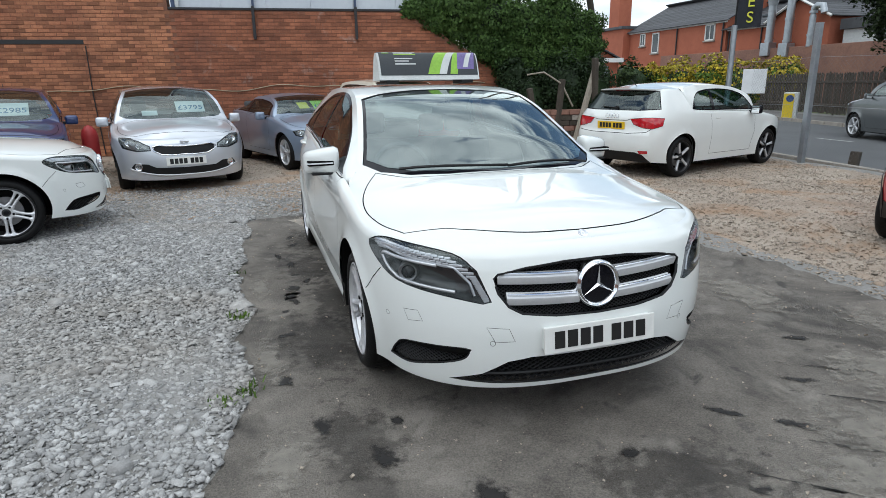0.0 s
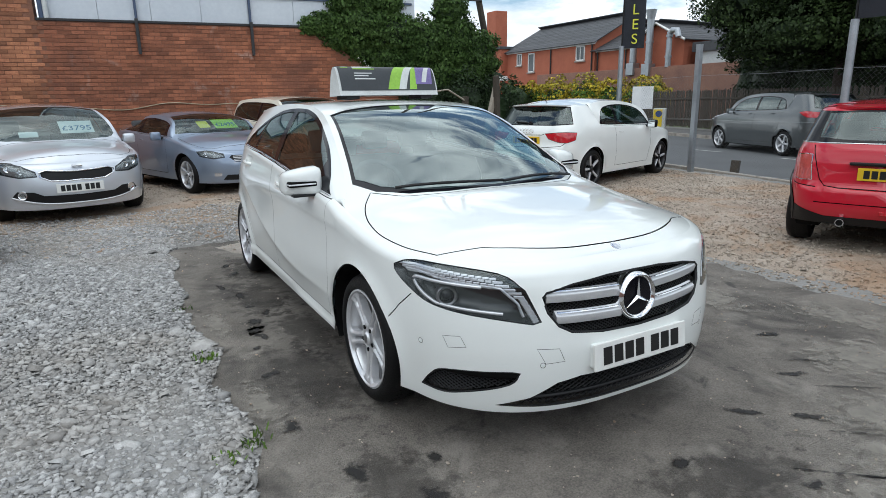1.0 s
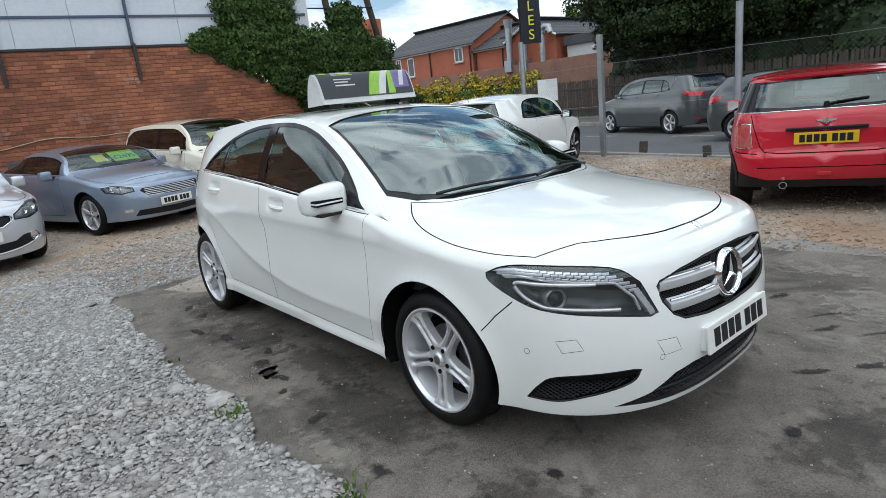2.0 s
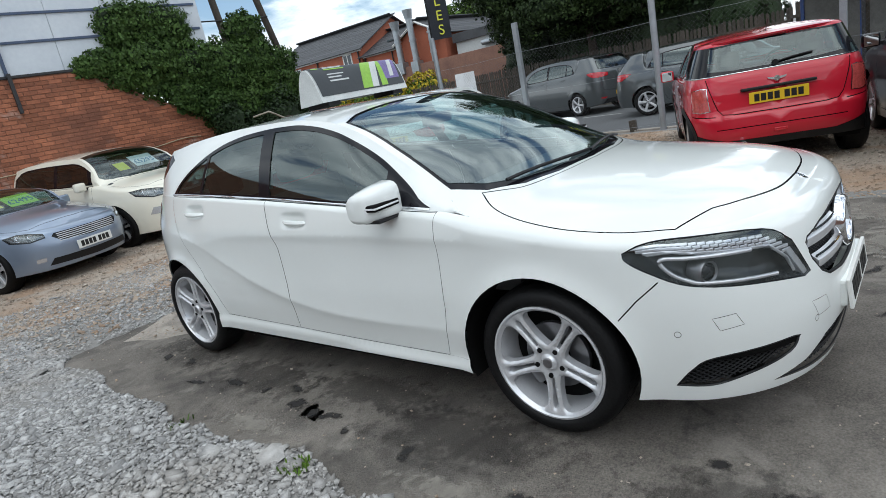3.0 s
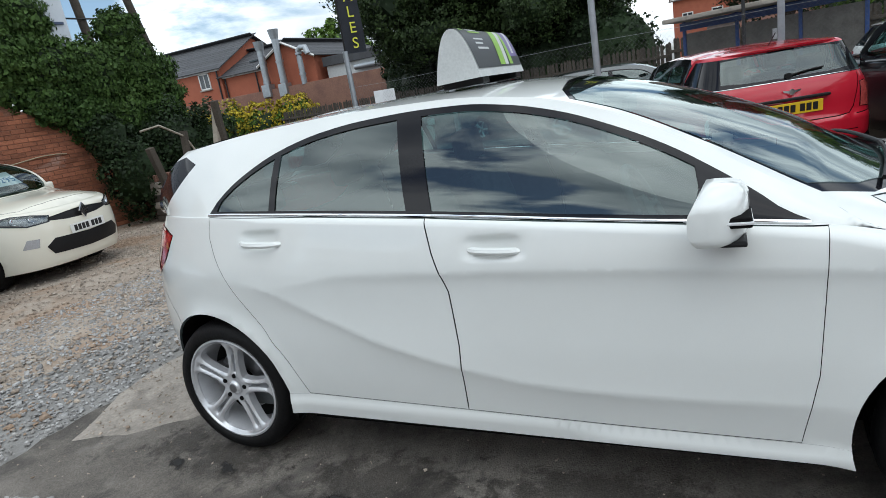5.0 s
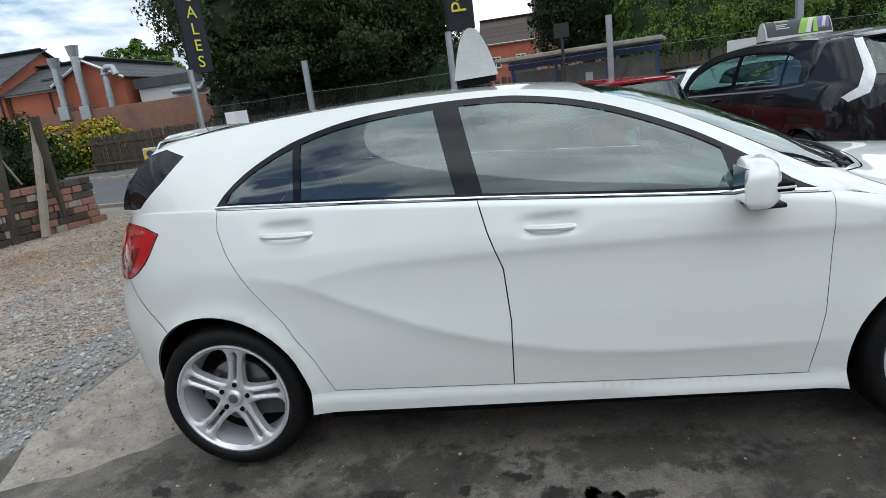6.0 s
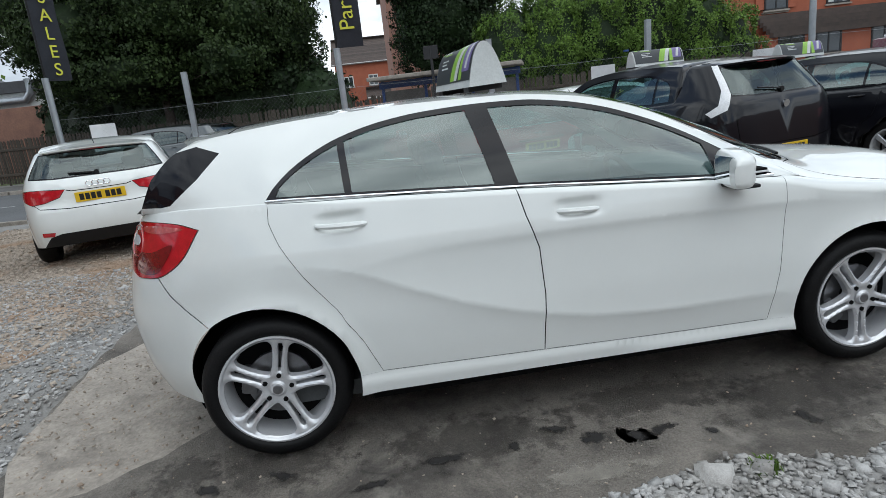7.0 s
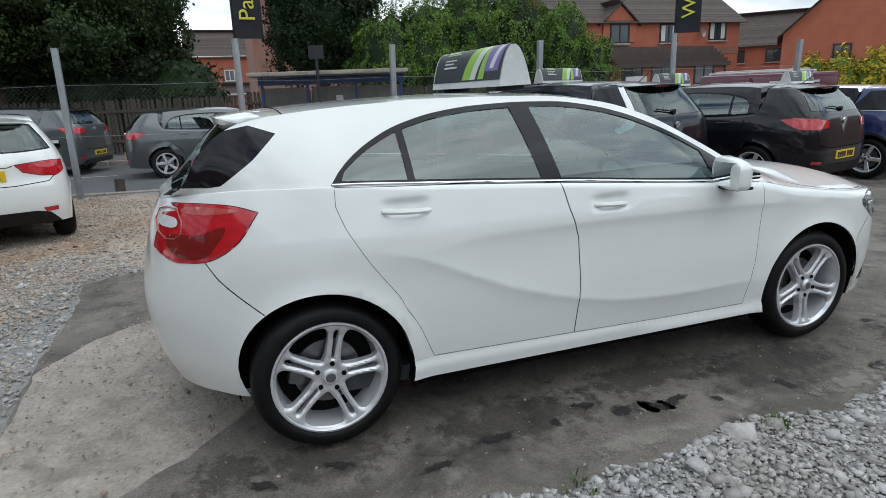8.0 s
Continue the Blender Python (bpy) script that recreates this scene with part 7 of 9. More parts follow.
def stones(name, n, area, keep, size, material, seed, label):
    """Loose angular stones lying on the ground, as one piece of stuff."""
    r = np.random.RandomState(seed)
    # an eight-cornered pebble: a cube with knocked corners
    base = np.array([(x, y, z) for x in (-1, 1) for y in (-1, 1) for z in (-1, 1)], float) * (0.5, 0.5, 0.22)
    quad = np.array([(0, 1, 3, 2), (4, 6, 7, 5), (0, 4, 5, 1), (2, 3, 7, 6), (1, 5, 7, 3)])
    x0, x1, y0, y1 = area
    p = np.stack([r.uniform(x0, x1, n), r.uniform(y0, y1, n)], 1)
    p = p[keep(p)]
    n = len(p)
    s = size * np.exp(r.normal(0, 0.42, n))
    a = r.uniform(0, 2 * np.pi, n)
    asp = r.uniform(0.55, 1.0, n)
    c = np.broadcast_to(base, (n, 8, 3)).copy()
    c *= 1 + r.uniform(-0.38, 0.30, (n, 8, 1))
    c += r.uniform(-0.08, 0.08, (n, 8, 3))
    c *= np.stack([s, s * asp, s * r.uniform(0.6, 1.1, n)], 1)[:, None, :]
    tx = r.normal(0, 0.45, n)
    y_, z_ = c[:, :, 1] * np.cos(tx)[:, None] - c[:, :, 2] * np.sin(tx)[:, None], c[:, :, 1] * np.sin(tx)[:, None] + c[:, :, 2] * np.cos(tx)[:, None]
    x_ = c[:, :, 0]
    co, si = np.cos(a)[:, None], np.sin(a)[:, None]
    X = x_ * co - y_ * si + p[:, :1]
    Y = x_ * si + y_ * co + p[:, 1:]
    Z = z_ + (s * 0.10)[:, None] + 0.004
    verts = np.stack([X, Y, Z], 2).reshape(-1, 3)
    faces = (quad[None] + (np.arange(n) * 8)[:, None, None]).reshape(-1, 4)
    me = bpy.data.meshes.new(name)
    me.vertices.add(len(verts))
    me.vertices.foreach_set("co", verts.ravel())
    me.loops.add(len(faces) * 4)
    me.loops.foreach_set("vertex_index", faces.ravel().astype(np.int32))
    me.polygons.add(len(faces))
    me.polygons.foreach_set("loop_start", np.arange(len(faces), dtype=np.int32) * 4)
    me.update(calc_edges=True)
    me.materials.append(material)
    return tagged(new(name, me), label, "gravel", kind="stuff")


off_strip = lambda p: ~inside(STRIP, p) & ~inside(PAD, p)
near = lambda p: off_strip(p) & (np.random.RandomState(1).uniform(0, 1, len(p)) < np.clip(1.25 - np.abs(p[:, 0] + 2.2) / 5 - np.clip(p[:, 1] - 3, 0, 9) / 9, 0.12, 1))
stones("gravel", 105000, (-5.0, -1.30, -2.6, 5.5), near, 0.0150, STONE, 11, "loose pale grey gravel stones beside the tarmac")
stones("coarse_gravel", 5000, (-5.0, -1.45, -3.0, 4.0), off_strip, 0.0215, STONE, 12, "larger pale stones among the gravel")
stones("brown_gravel", 44000, (2.5, 8.0, -3.0, 9.5), lambda p: off_strip(p) & (p[:, 0] < near_kerb(p[:, 1]) - 0.3), 0.0135, STONEB, 13, "dusty brown gravel by the fence")
stones("wall_gravel", 26000, (-7.0, 5.0, 4.2, 10.8), lambda p: off_strip(p), 0.016, STONEB, 14, "dusty brown gravel by the brick wall")
stones("back_gravel", 22000, (-4.5, 3.5, 3.7, 6.6), off_strip, 0.014, STONE, 17, "loose grey gravel behind the tarmac strip")
stones("pad_grit", 1500, (-1.2, 1.3, 2.9, 4.2), lambda p: inside(PAD, p), 0.008, STONEB, 18, "grit and crumbs scattered on the concrete pad")
stones("grit", 1800, (-1.5, 2.7, -3.0, 4.2), lambda p: inside(STRIP, p), 0.0055, STONEB, 15, "scattered grit on the tarmac")

# dark stains and patches on the strip: thin films that fade out at a ragged edge
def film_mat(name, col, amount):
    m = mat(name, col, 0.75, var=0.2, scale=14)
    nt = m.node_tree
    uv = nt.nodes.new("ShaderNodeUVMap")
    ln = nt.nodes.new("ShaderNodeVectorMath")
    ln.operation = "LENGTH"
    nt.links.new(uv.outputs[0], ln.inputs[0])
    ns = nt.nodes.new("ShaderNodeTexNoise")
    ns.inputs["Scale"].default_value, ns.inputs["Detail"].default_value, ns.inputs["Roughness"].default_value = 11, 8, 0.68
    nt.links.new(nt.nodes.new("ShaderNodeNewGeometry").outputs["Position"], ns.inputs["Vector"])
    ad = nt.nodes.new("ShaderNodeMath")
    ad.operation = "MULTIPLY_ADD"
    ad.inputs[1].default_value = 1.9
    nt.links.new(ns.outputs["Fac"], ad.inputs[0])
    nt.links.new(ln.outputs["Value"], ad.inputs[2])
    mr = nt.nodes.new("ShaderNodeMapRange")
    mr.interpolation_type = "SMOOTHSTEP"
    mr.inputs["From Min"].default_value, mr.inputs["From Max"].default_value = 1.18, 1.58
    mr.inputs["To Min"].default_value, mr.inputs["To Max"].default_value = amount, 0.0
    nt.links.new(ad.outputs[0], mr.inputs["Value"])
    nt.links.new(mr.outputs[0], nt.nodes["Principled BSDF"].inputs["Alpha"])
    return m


OILFILM = film_mat("oil_film", (0.022, 0.020, 0.019), 0.88)
DARKFILM = film_mat("dark_film", (0.050, 0.044, 0.039), 0.42)
DUSTFILM = film_mat("dust_film", (0.36, 0.33, 0.285), 0.6)


def lot_z(x, y):
    return (noise.noise((x * 0.9, y * 0.9, 0.3)) * 0.012 + noise.noise((x * 3.1, y * 3.1, 4.0)) * 0.006) * 0.4 - 0.012


def stain(x, y, rx, ry, a, material, label, z=0.004):
    c, s = math.cos(radians(a)), math.sin(radians(a))
    z += 0.0001 * (sum(o.name.startswith("stain") for o in bpy.data.objects) % 40)
    verts, uv, faces = [], [], []
    for k, q in enumerate((0.001, 0.35, 0.7, 1.1)):
        for i in range(20):
            u, v = q * math.cos(i * math.pi / 10), q * math.sin(i * math.pi / 10)
            px, py = x + c * rx * u - s * ry * v, y + s * rx * u + c * ry * v
            verts.append((px, py, lot_z(px, py) + z))
            uv.append((u, v))
            if k:
                j = (i + 1) % 20
                faces.append((k * 20 - 20 + i, k * 20 + i, k * 20 + j, k * 20 - 20 + j))
    o = mesh_ob("stain", verts, faces, material)
    lay = o.data.uv_layers.new(name="film")
    for lp in o.data.loops:
        lay.data[lp.index].uv = uv[lp.vertex_index]
    return tagged(o, label, "stain", group="stains on the tarmac", kind="structure")


OILS = "dark oil stain on the worn tarmac"
for x, y, rx, ry, a in ((-1.10, 1.42, 0.16, 0.09, 80), (-1.13, 1.25, 0.09, 0.06, 30), (-1.10, 1.12, 0.13, 0.06, 110), (-1.05, 1.75, 0.08, 0.05, 0), (-1.18, 0.95, 0.06, 0.04, 40), (-1.15, 2.35, 0.12, 0.04, 100), (-1.2, 0.55, 0.10, 0.06, 20),
                        (0.83, -1.20, 0.22, 0.06, -40), (0.62, -1.02, 0.15, 0.04, -45), (-1.12, -0.55, 0.08, 0.14, 10), (-0.92, -0.85, 0.09, 0.15, 15), (-0.80, -0.60, 0.06, 0.08, 0), (-0.6, -1.2, 0.11, 0.16, 20), (1.2, -0.9, 0.18, 0.05, -30), (0.05, -1.15, 0.09, 0.06, 10), (0.35, -1.5, 0.08, 0.05, 0), (1.6, -0.5, 0.14, 0.05, -30), (-1.25, -0.05, 0.07, 0.12, 0), (-1.0, 3.0, 0.10, 0.06, 60),
                        (0.95, -1.45, 0.45, 0.014, -38), (1.30, -1.15, 0.40, 0.012, -36), (0.55, -1.55, 0.38, 0.012, -42), (1.45, -0.85, 0.50, 0.014, -34), (-0.98, 2.72, 0.14, 0.05, 70), (-1.06, 2.05, 0.16, 0.05, 95), (-0.98, 1.55, 0.10, 0.05, 60)):
    stain(x, y, rx, ry, a, OILFILM, OILS)
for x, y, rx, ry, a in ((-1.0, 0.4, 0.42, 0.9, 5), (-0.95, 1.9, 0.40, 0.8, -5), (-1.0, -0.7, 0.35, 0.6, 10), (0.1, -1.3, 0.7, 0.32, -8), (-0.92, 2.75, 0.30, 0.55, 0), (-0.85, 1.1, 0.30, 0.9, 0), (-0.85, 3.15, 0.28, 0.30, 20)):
    stain(x, y, rx, ry, a, DARKFILM, "broad dark patch on the worn tarmac", 0.0005)
for x, y, rx, ry, a in ((-1.32, 0.2, 0.14, 0.5, 3), (-1.32, 1.5, 0.13, 0.5, 0), (-1.30, -0.75, 0.20, 0.4, 0), (0.9, -1.6, 0.6, 0.3, -20), (1.7, -1.0, 0.6, 0.5, -20), (1.9, 0.2, 0.35, 0.7, 0), (0.3, -1.7, 0.7, 0.3, 0), (2.3, -0.6, 0.35, 0.6, 10), (1.2, -1.4, 0.7, 0.4, -25), (0.7, -1.95, 0.7, 0.35, -10)):
    stain(x, y, rx, ry, a, DUSTFILM, "pale gritty dust patch on the tarmac", 0.006)

# weeds at the strip's edge
def weed(x, y, n, h, seed):
    r = np.random.RandomState(seed)
    bm = bmesh.new()
    for _ in range(n):
        a, l, t = r.uniform(0, 6.28), h * r.uniform(0.5, 1.2), r.uniform(0.2, 0.9)
        p = Vector((x + r.normal(0, 0.03), y + r.normal(0, 0.03), 0.0))
        d = Vector((math.cos(a) * t, math.sin(a) * t, 1)).normalized() * l
        s = Vector((-math.sin(a), math.cos(a), 0)) * 0.004
        v = [bm.verts.new(q) for q in (p - s, p + s, p + d * 0.6 + s, p + d + Vector((0, 0, -l * 0.15)), p + d * 0.6 - s)]
        bm.faces.new(v)
    return tagged(part("weed", bm, LEAFHEDGE), "small green weed tuft at the tarmac's edge", "weed", kind="stuff")


for i, (x, y, n, h) in enumerate(((-1.47, 0.91, 50, 0.05), (-1.42, -0.12, 40, 0.05), (-1.55, -0.20, 24, 0.04), (-1.50, 1.9, 20, 0.04), (-2.6, -0.3, 30, 0.05), (-2.9, -0.7, 30, 0.05))):
    weed(x, y, n, h, 60 + i)

for i in range(-2, 8):
    y = 2.0 + 3.2 * i
    for off in (4.2,):
        x = near_kerb(y) + off
        o = mesh_ob("lane_mark", [(x - 0.05, y, ROAD_Z + 0.006), (x + 0.05, y, ROAD_Z + 0.006), (x + 0.20, y + 1.2, ROAD_Z + 0.006), (x + 0.10, y + 1.2, ROAD_Z + 0.006)], [(0, 1, 2, 3)], ROADWHITE)
        tagged(o, "worn white lane mark on the road", "road marking", group="lane marks", kind="structure")
# kerb stones along both sides of the road
for f, y0, y1, dx, gname in ((near_kerb, -8, 14, -0.10, "near kerb"), (far_kerb, -8, 22, 0.0, "far kerb")):
    for k in range(int((y1 - y0) / 0.92)):
        y = y0 + 0.92 * k
        o = part("kerb_stone", boxbm((0, 0, -0.25), (0.13, 0.90, 0.0 if f is far_kerb else 0.03), 0.012, pose(f(y) + dx, y, 0, 0, 0, -math.degrees(math.atan(0.18 if f is near_kerb else 0.30)))), CONCRETE)
        tagged(o, "grey concrete kerb stone at the road's edge", "kerb", group=gname, kind="structure")


# ---------------------------------------------------------------- the brick wall and what stands on it
WALLM = pose(-0.9, 11.55, 0, 0, 0, -6.4)   # along +x, its face looking towards -y


def top_profile(u):
    """Height of the wall's top along it."""
    return float(np.interp(u, [-14, -1.74, -1.73, 3.5, 4.3, 5.4, 6.6, 8.6], [6.2, 6.2, 3.02, 3.02, 2.45, 1.85, 1.3, 1.2]))


wall = tagged(part("wall_north", boxbm((-13, -0.004, -0.3), (-1.735, 0.30, 6.2), 0, WALLM), MORTAR), "tall old red brick wall behind the parked cars", "wall", kind="structure")
bm = bmesh.new()
prism(bm, [(-1.735, -0.3), (8.6, -0.3), (8.6, 1.2), (6.6, 1.3), (5.4, 1.85), (4.3, 2.45), (3.5, 3.02), (-1.735, 3.02)], -0.28, WALLM @ pose(0, -0.003, 0, 90))
bmesh.ops.recalc_face_normals(bm, faces=bm.faces[:])
wall_low = tagged(part("wall_ivy_end", bm, MORTAR), "old brick wall with a sloping top under ivy", "wall", kind="structure")


def brick_field(parent, bricks, material, base_bm=None, cap=300, near=lambda u, v: 0):
    """Stretcher-bond bricks on a wall: the first ones as objects, the rest in one piece."""
    me = bpy.data.meshes.new("brick")
    b = boxbm((-0.1075, -0.012, -0.0325), (0.1075, 0.03, 0.0325))
    bmesh.ops.bevel(b, geom=[e for e in b.edges if all(v.co.y < 0 for v in e.verts)], offset=0.004, segments=1, affect="EDGES")
    b.to_mesh(me)
    tv = np.array([v.co[:] for v in b.verts])
    b.verts.index_update()
    tf = [tuple(v.index for v in f.verts) for f in b.faces]
    b.free()
    me.materials.append(material)
    bricks.sort(key=lambda q: near(q[0], q[1]))
    for u, v, k in bricks[:cap]:
        o = new("brick", me)
        o.parent = parent
        o.matrix_basis = WALLM @ Matrix.Translation((u, 0.0 + k * 0.004, v))
    verts, faces = [], []
    for u, v, k in bricks[cap:]:
        n0 = len(verts)
        verts += [tuple(p + (u, k * 0.004, v)) for p in tv]
        faces += [tuple(i + n0 for i in f) for f in tf]
    if verts:
        o = mesh_ob("brickwork", verts, faces, material, parent)
        o.matrix_basis = WALLM
        tagged(o, "courses of old red bricks", kind="stuff")


r = np.random.RandomState(21)
for parent, u0, u1, zmax, material, near in ((wall, -7.2, -1.74, 4.4, BRICKO, lambda u, v: (u + 2.2) ** 2 + (v - 1.9) ** 2), (wall_low, -1.73, 6.0, 9, BRICK, lambda u, v: (u - 0.3) ** 2 + (v - 2.0) ** 2)):
    rows = []
    for c in range(int(zmax / 0.075) + 1):
        v = 0.04 + 0.075 * c
        for n in range(int((u1 - u0) / 0.225) + 1):
            u = u0 + 0.1125 + 0.225 * n + (0.1125 if c % 2 else 0)
            if u + 0.11 < u1 + 0.1 and v + 0.04 < min(top_profile(u - 0.1), top_profile(u + 0.1)) and v < zmax and v > 0.0:
                rows.append((u + r.normal(0, 0.002), v + r.normal(0, 0.0015), float(np.clip(r.normal(0, 0.35), -0.6, 0.8))))
    brick_field(parent, rows, material, near=near)
# lintel in the tall part, and the joint between the two parts
part("lintel", boxbm((-5.6, -0.02, 2.33), (-3.45, 0.05, 2.42), 0.004, WALLM), BFRAME, wall)
part("downpipe", tube(bmesh.new(), [WALLM @ Vector(p) for p in ((-3.42, -0.03, 2.3), (-3.42, -0.03, 1.3), (-3.36, -0.03, 0.05))], 0.012, 6), BFRAME, wall)

# cladding above the lower wall
clad = tagged(new("clad_building"), "pale ribbed metal building above the brick wall", "building")
for k in range(9):
    u0 = -1.62 + 0.95 * k
    if u0 > 5.2:
        break
    part("panel", boxbm((u0, 0.10, 3.06), (u0 + 0.945, 0.16, 6.0), 0.006, WALLM), CLAD, clad)
for z in (3.60, 4.08, 4.6):
    part("trim", boxbm((-1.7, 0.07, z), (5.9, 0.10, z + 0.045), 0.004, WALLM), CLADTRIM, clad)
part("coping", boxbm((-1.72, -0.03, 3.02), (3.6, 0.30, 3.07), 0.01, WALLM), BFRAME, clad)
for u in (-1.62, -1.54):
    part("gutter_pipe", cyl(bmesh.new(), WALLM @ Vector((u, 0.02, 3.05)), WALLM @ Vector((u, 0.02, 6.0)), 0.045, n=10), CLADTRIM if u < -1.6 else SIGNPALE, clad)
for u in (0.0, 2.2):
    part("strut", boxbm((u - 0.03, -0.10, 2.42), (u + 0.03, -0.03, 3.10), 0.006, WALLM @ pose(0, 0, 0, 0, 0)), BFRAME, clad)
    part("upright", boxbm((u - 0.025, 0.03, 3.08), (u + 0.025, 0.08, 6.0), 0.004, WALLM), CLADTRIM, clad)
part("end_wall", boxbm((-1.66, 0.16, 3.0), (5.8, 7.0, 5.95), 0, WALLM), CLAD, clad)

# cable slung along the wall
r = np.random.RandomState(4)
pts = [WALLM @ Vector((u, -0.035, 1.40 + 0.05 * math.sin(u * 1.7) + 0.03 * math.sin(u * 4.1))) for u in np.linspace(-4.6, 5.2, 60)]
tagged(part("cable", tube(bmesh.new(), pts, 0.011, 6), ROPE, None, sharp=60), "thin pale cable slung along the brick wall", "cable")


# ---------------------------------------------------------------- leaves
def leaf_cloud(n, sampler, size, seed, droop=0.3, tri=False):
    """Many small bent leaves, their places and outward ways drawn by sampler(n, r)."""
    r = np.random.RandomState(seed)
    p, nrm = sampler(n, r)
    n = len(p)
    nrm = nrm + r.normal(0, 0.55, (n, 3))
    nrm /= np.linalg.norm(nrm, axis=1, keepdims=True)
    t = r.normal(0, 1, (n, 3)) + (0, 0, -droop)
    t -= nrm * (t * nrm).sum(1, keepdims=True)
    t /= np.maximum(np.linalg.norm(t, axis=1, keepdims=True), 1e-6)
    b = np.cross(nrm, t)
    s = (size * np.exp(r.normal(0, 0.3, n)))[:, None]
    w = s * 0.34
    base, tip = p - t * s * 0.5, p + t * s * 0.5 - nrm * s * 0.12
    l, q = p + b * w, p - b * w
    verts = np.stack([base, l, tip, q], 1).reshape(-1, 3)
    i = np.arange(n)[:, None] * 4
    faces = i + np.array([[0, 1, 2, 3]])
    return verts, faces


def leaf_ob(name, clouds, material, parent, label=""):
    verts = np.concatenate([c[0] for c in clouds])
    faces, k = [], 0
    for v, f in clouds:
        faces.append(f + k)
        k += len(v)
    faces = np.concatenate(faces)
    me = bpy.data.meshes.new(name)
    me.vertices.add(len(verts))
    me.vertices.foreach_set("co", verts.ravel())
    me.loops.add(len(faces) * 4)
    me.loops.foreach_set("vertex_index", faces.ravel().astype(np.int32))
    me.polygons.add(len(faces))
    me.polygons.foreach_set("loop_start", np.arange(len(faces), dtype=np.int32) * 4)
    me.update(calc_edges=True)
    me.materials.append(material)
    ob = new(name, me)
    ob.parent = parent
    if label:
        tagged(ob, label)
    return ob


def blobs(parts, shell=0.75, clump=0.28):
    """A sampler over the outer layers of several uneven ellipsoids (centre, radii)."""
    w = np.array([b[1][0] * b[1][1] + b[1][1] * b[1][2] + b[1][0] * b[1][2] for b in parts])

    def f(n, r):
        k = r.choice(len(parts), n, p=w / w.sum())
        c = np.array([b[0] for b in parts])[k]
        e = np.array([b[1] for b in parts])[k]
        m = max(8, n // 40)
        kc = r.choice(len(parts), m, p=w / w.sum())
        dc = r.normal(0, 1, (m, 3))
        pick = r.randint(0, m, n)
        k = kc[pick]
        c = np.array([b[0] for b in parts])[k]
        e = np.array([b[1] for b in parts])[k]
        dc /= np.linalg.norm(dc, axis=1, keepdims=True)
        d = dc[pick] + r.normal(0, clump, (n, 3)) / np.maximum(e.mean(1, keepdims=True), 0.3)
        d /= np.linalg.norm(d, axis=1, keepdims=True)
        lift = r.uniform(0, 1, m)[pick]
        bump = 1 + 0.16 * np.sin(d[:, 0] * 7 + k) * np.sin(d[:, 1] * 8 + 2 * k) + 0.10 * np.sin(d[:, 2] * 13 + k)
        rad = (1 - (1 - shell) * (0.6 * lift + 0.4 * r.uniform(0, 1, n))) * bump
        p = c + d * e * rad[:, None]
        ok = p[:, 2] > 0.05
        return p[ok], (d / e)[ok] / np.linalg.norm(d / e, axis=1, keepdims=True)[ok]
    return f


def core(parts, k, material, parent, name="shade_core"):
    """Dense dark inner mass so that no sky shows through the thick of it; its colour stands in for inner shade."""
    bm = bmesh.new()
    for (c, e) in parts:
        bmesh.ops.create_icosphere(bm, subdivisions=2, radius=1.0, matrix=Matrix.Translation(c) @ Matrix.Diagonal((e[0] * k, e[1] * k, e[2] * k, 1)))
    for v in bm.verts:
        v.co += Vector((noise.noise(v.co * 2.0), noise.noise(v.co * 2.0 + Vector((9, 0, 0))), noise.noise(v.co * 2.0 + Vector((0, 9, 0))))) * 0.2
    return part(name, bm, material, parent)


def tree(name, x, y, trunk_h, parts, n, size, material, label, seed, spread=0.5):
    t = thing(name, pose(x, y, 0), label, "tree")
    bm = bmesh.new()
    r = np.random.RandomState(seed)
    tube_taper(bm, [(0, 0, -0.1), (0.05, 0.03, trunk_h * 0.5), (0.0, 0.08, trunk_h)], 0.22, 0.14)
    for c, e in parts:
        q = Vector(c)
        a = Vector((0, 0.08, trunk_h * 0.85))
        tube_taper(bm, [a, a.lerp(q, 0.5) + Vector((r.normal(0, 0.2), r.normal(0, 0.2), 0.3)), q], 0.09, 0.03)
        for _ in range(3):
            d = Vector(r.normal(0, 1, 3)).normalized()
            tube_taper(bm, [q, q + Vector([d[i] * e[i] * 0.5 for i in range(3)]), q + Vector([d[i] * e[i] * 0.9 for i in range(3)])], 0.035, 0.012)
    part("trunk", bm, BARK, t, sharp=60)
    leaf_ob("crown", [leaf_cloud(n, blobs(parts, 0.60, 0.22), size, seed, droop=0.9)], material, t)
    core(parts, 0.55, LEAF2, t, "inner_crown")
    return t


def tube_taper(bm, pts, r0, r1, n=7):
    pts = [Vector(p) for p in pts]
    rings = []
    for i, p in enumerate(pts):
        d = (pts[min(i + 1, len(pts) - 1)] - pts[max(i - 1, 0)]).normalized()
        q = d.to_track_quat("Z", "Y")
        rr = r0 + (r1 - r0) * i / (len(pts) - 1)
        rings.append([bm.verts.new(p + q @ Vector((rr * math.cos(2 * math.pi * k / n), rr * math.sin(2 * math.pi * k / n), 0))) for k in range(n)])
    for a, b in zip(rings, rings[1:]):
        for k in range(n):
            bm.faces.new((a[k], a[(k + 1) % n], b[(k + 1) % n], b[k]))


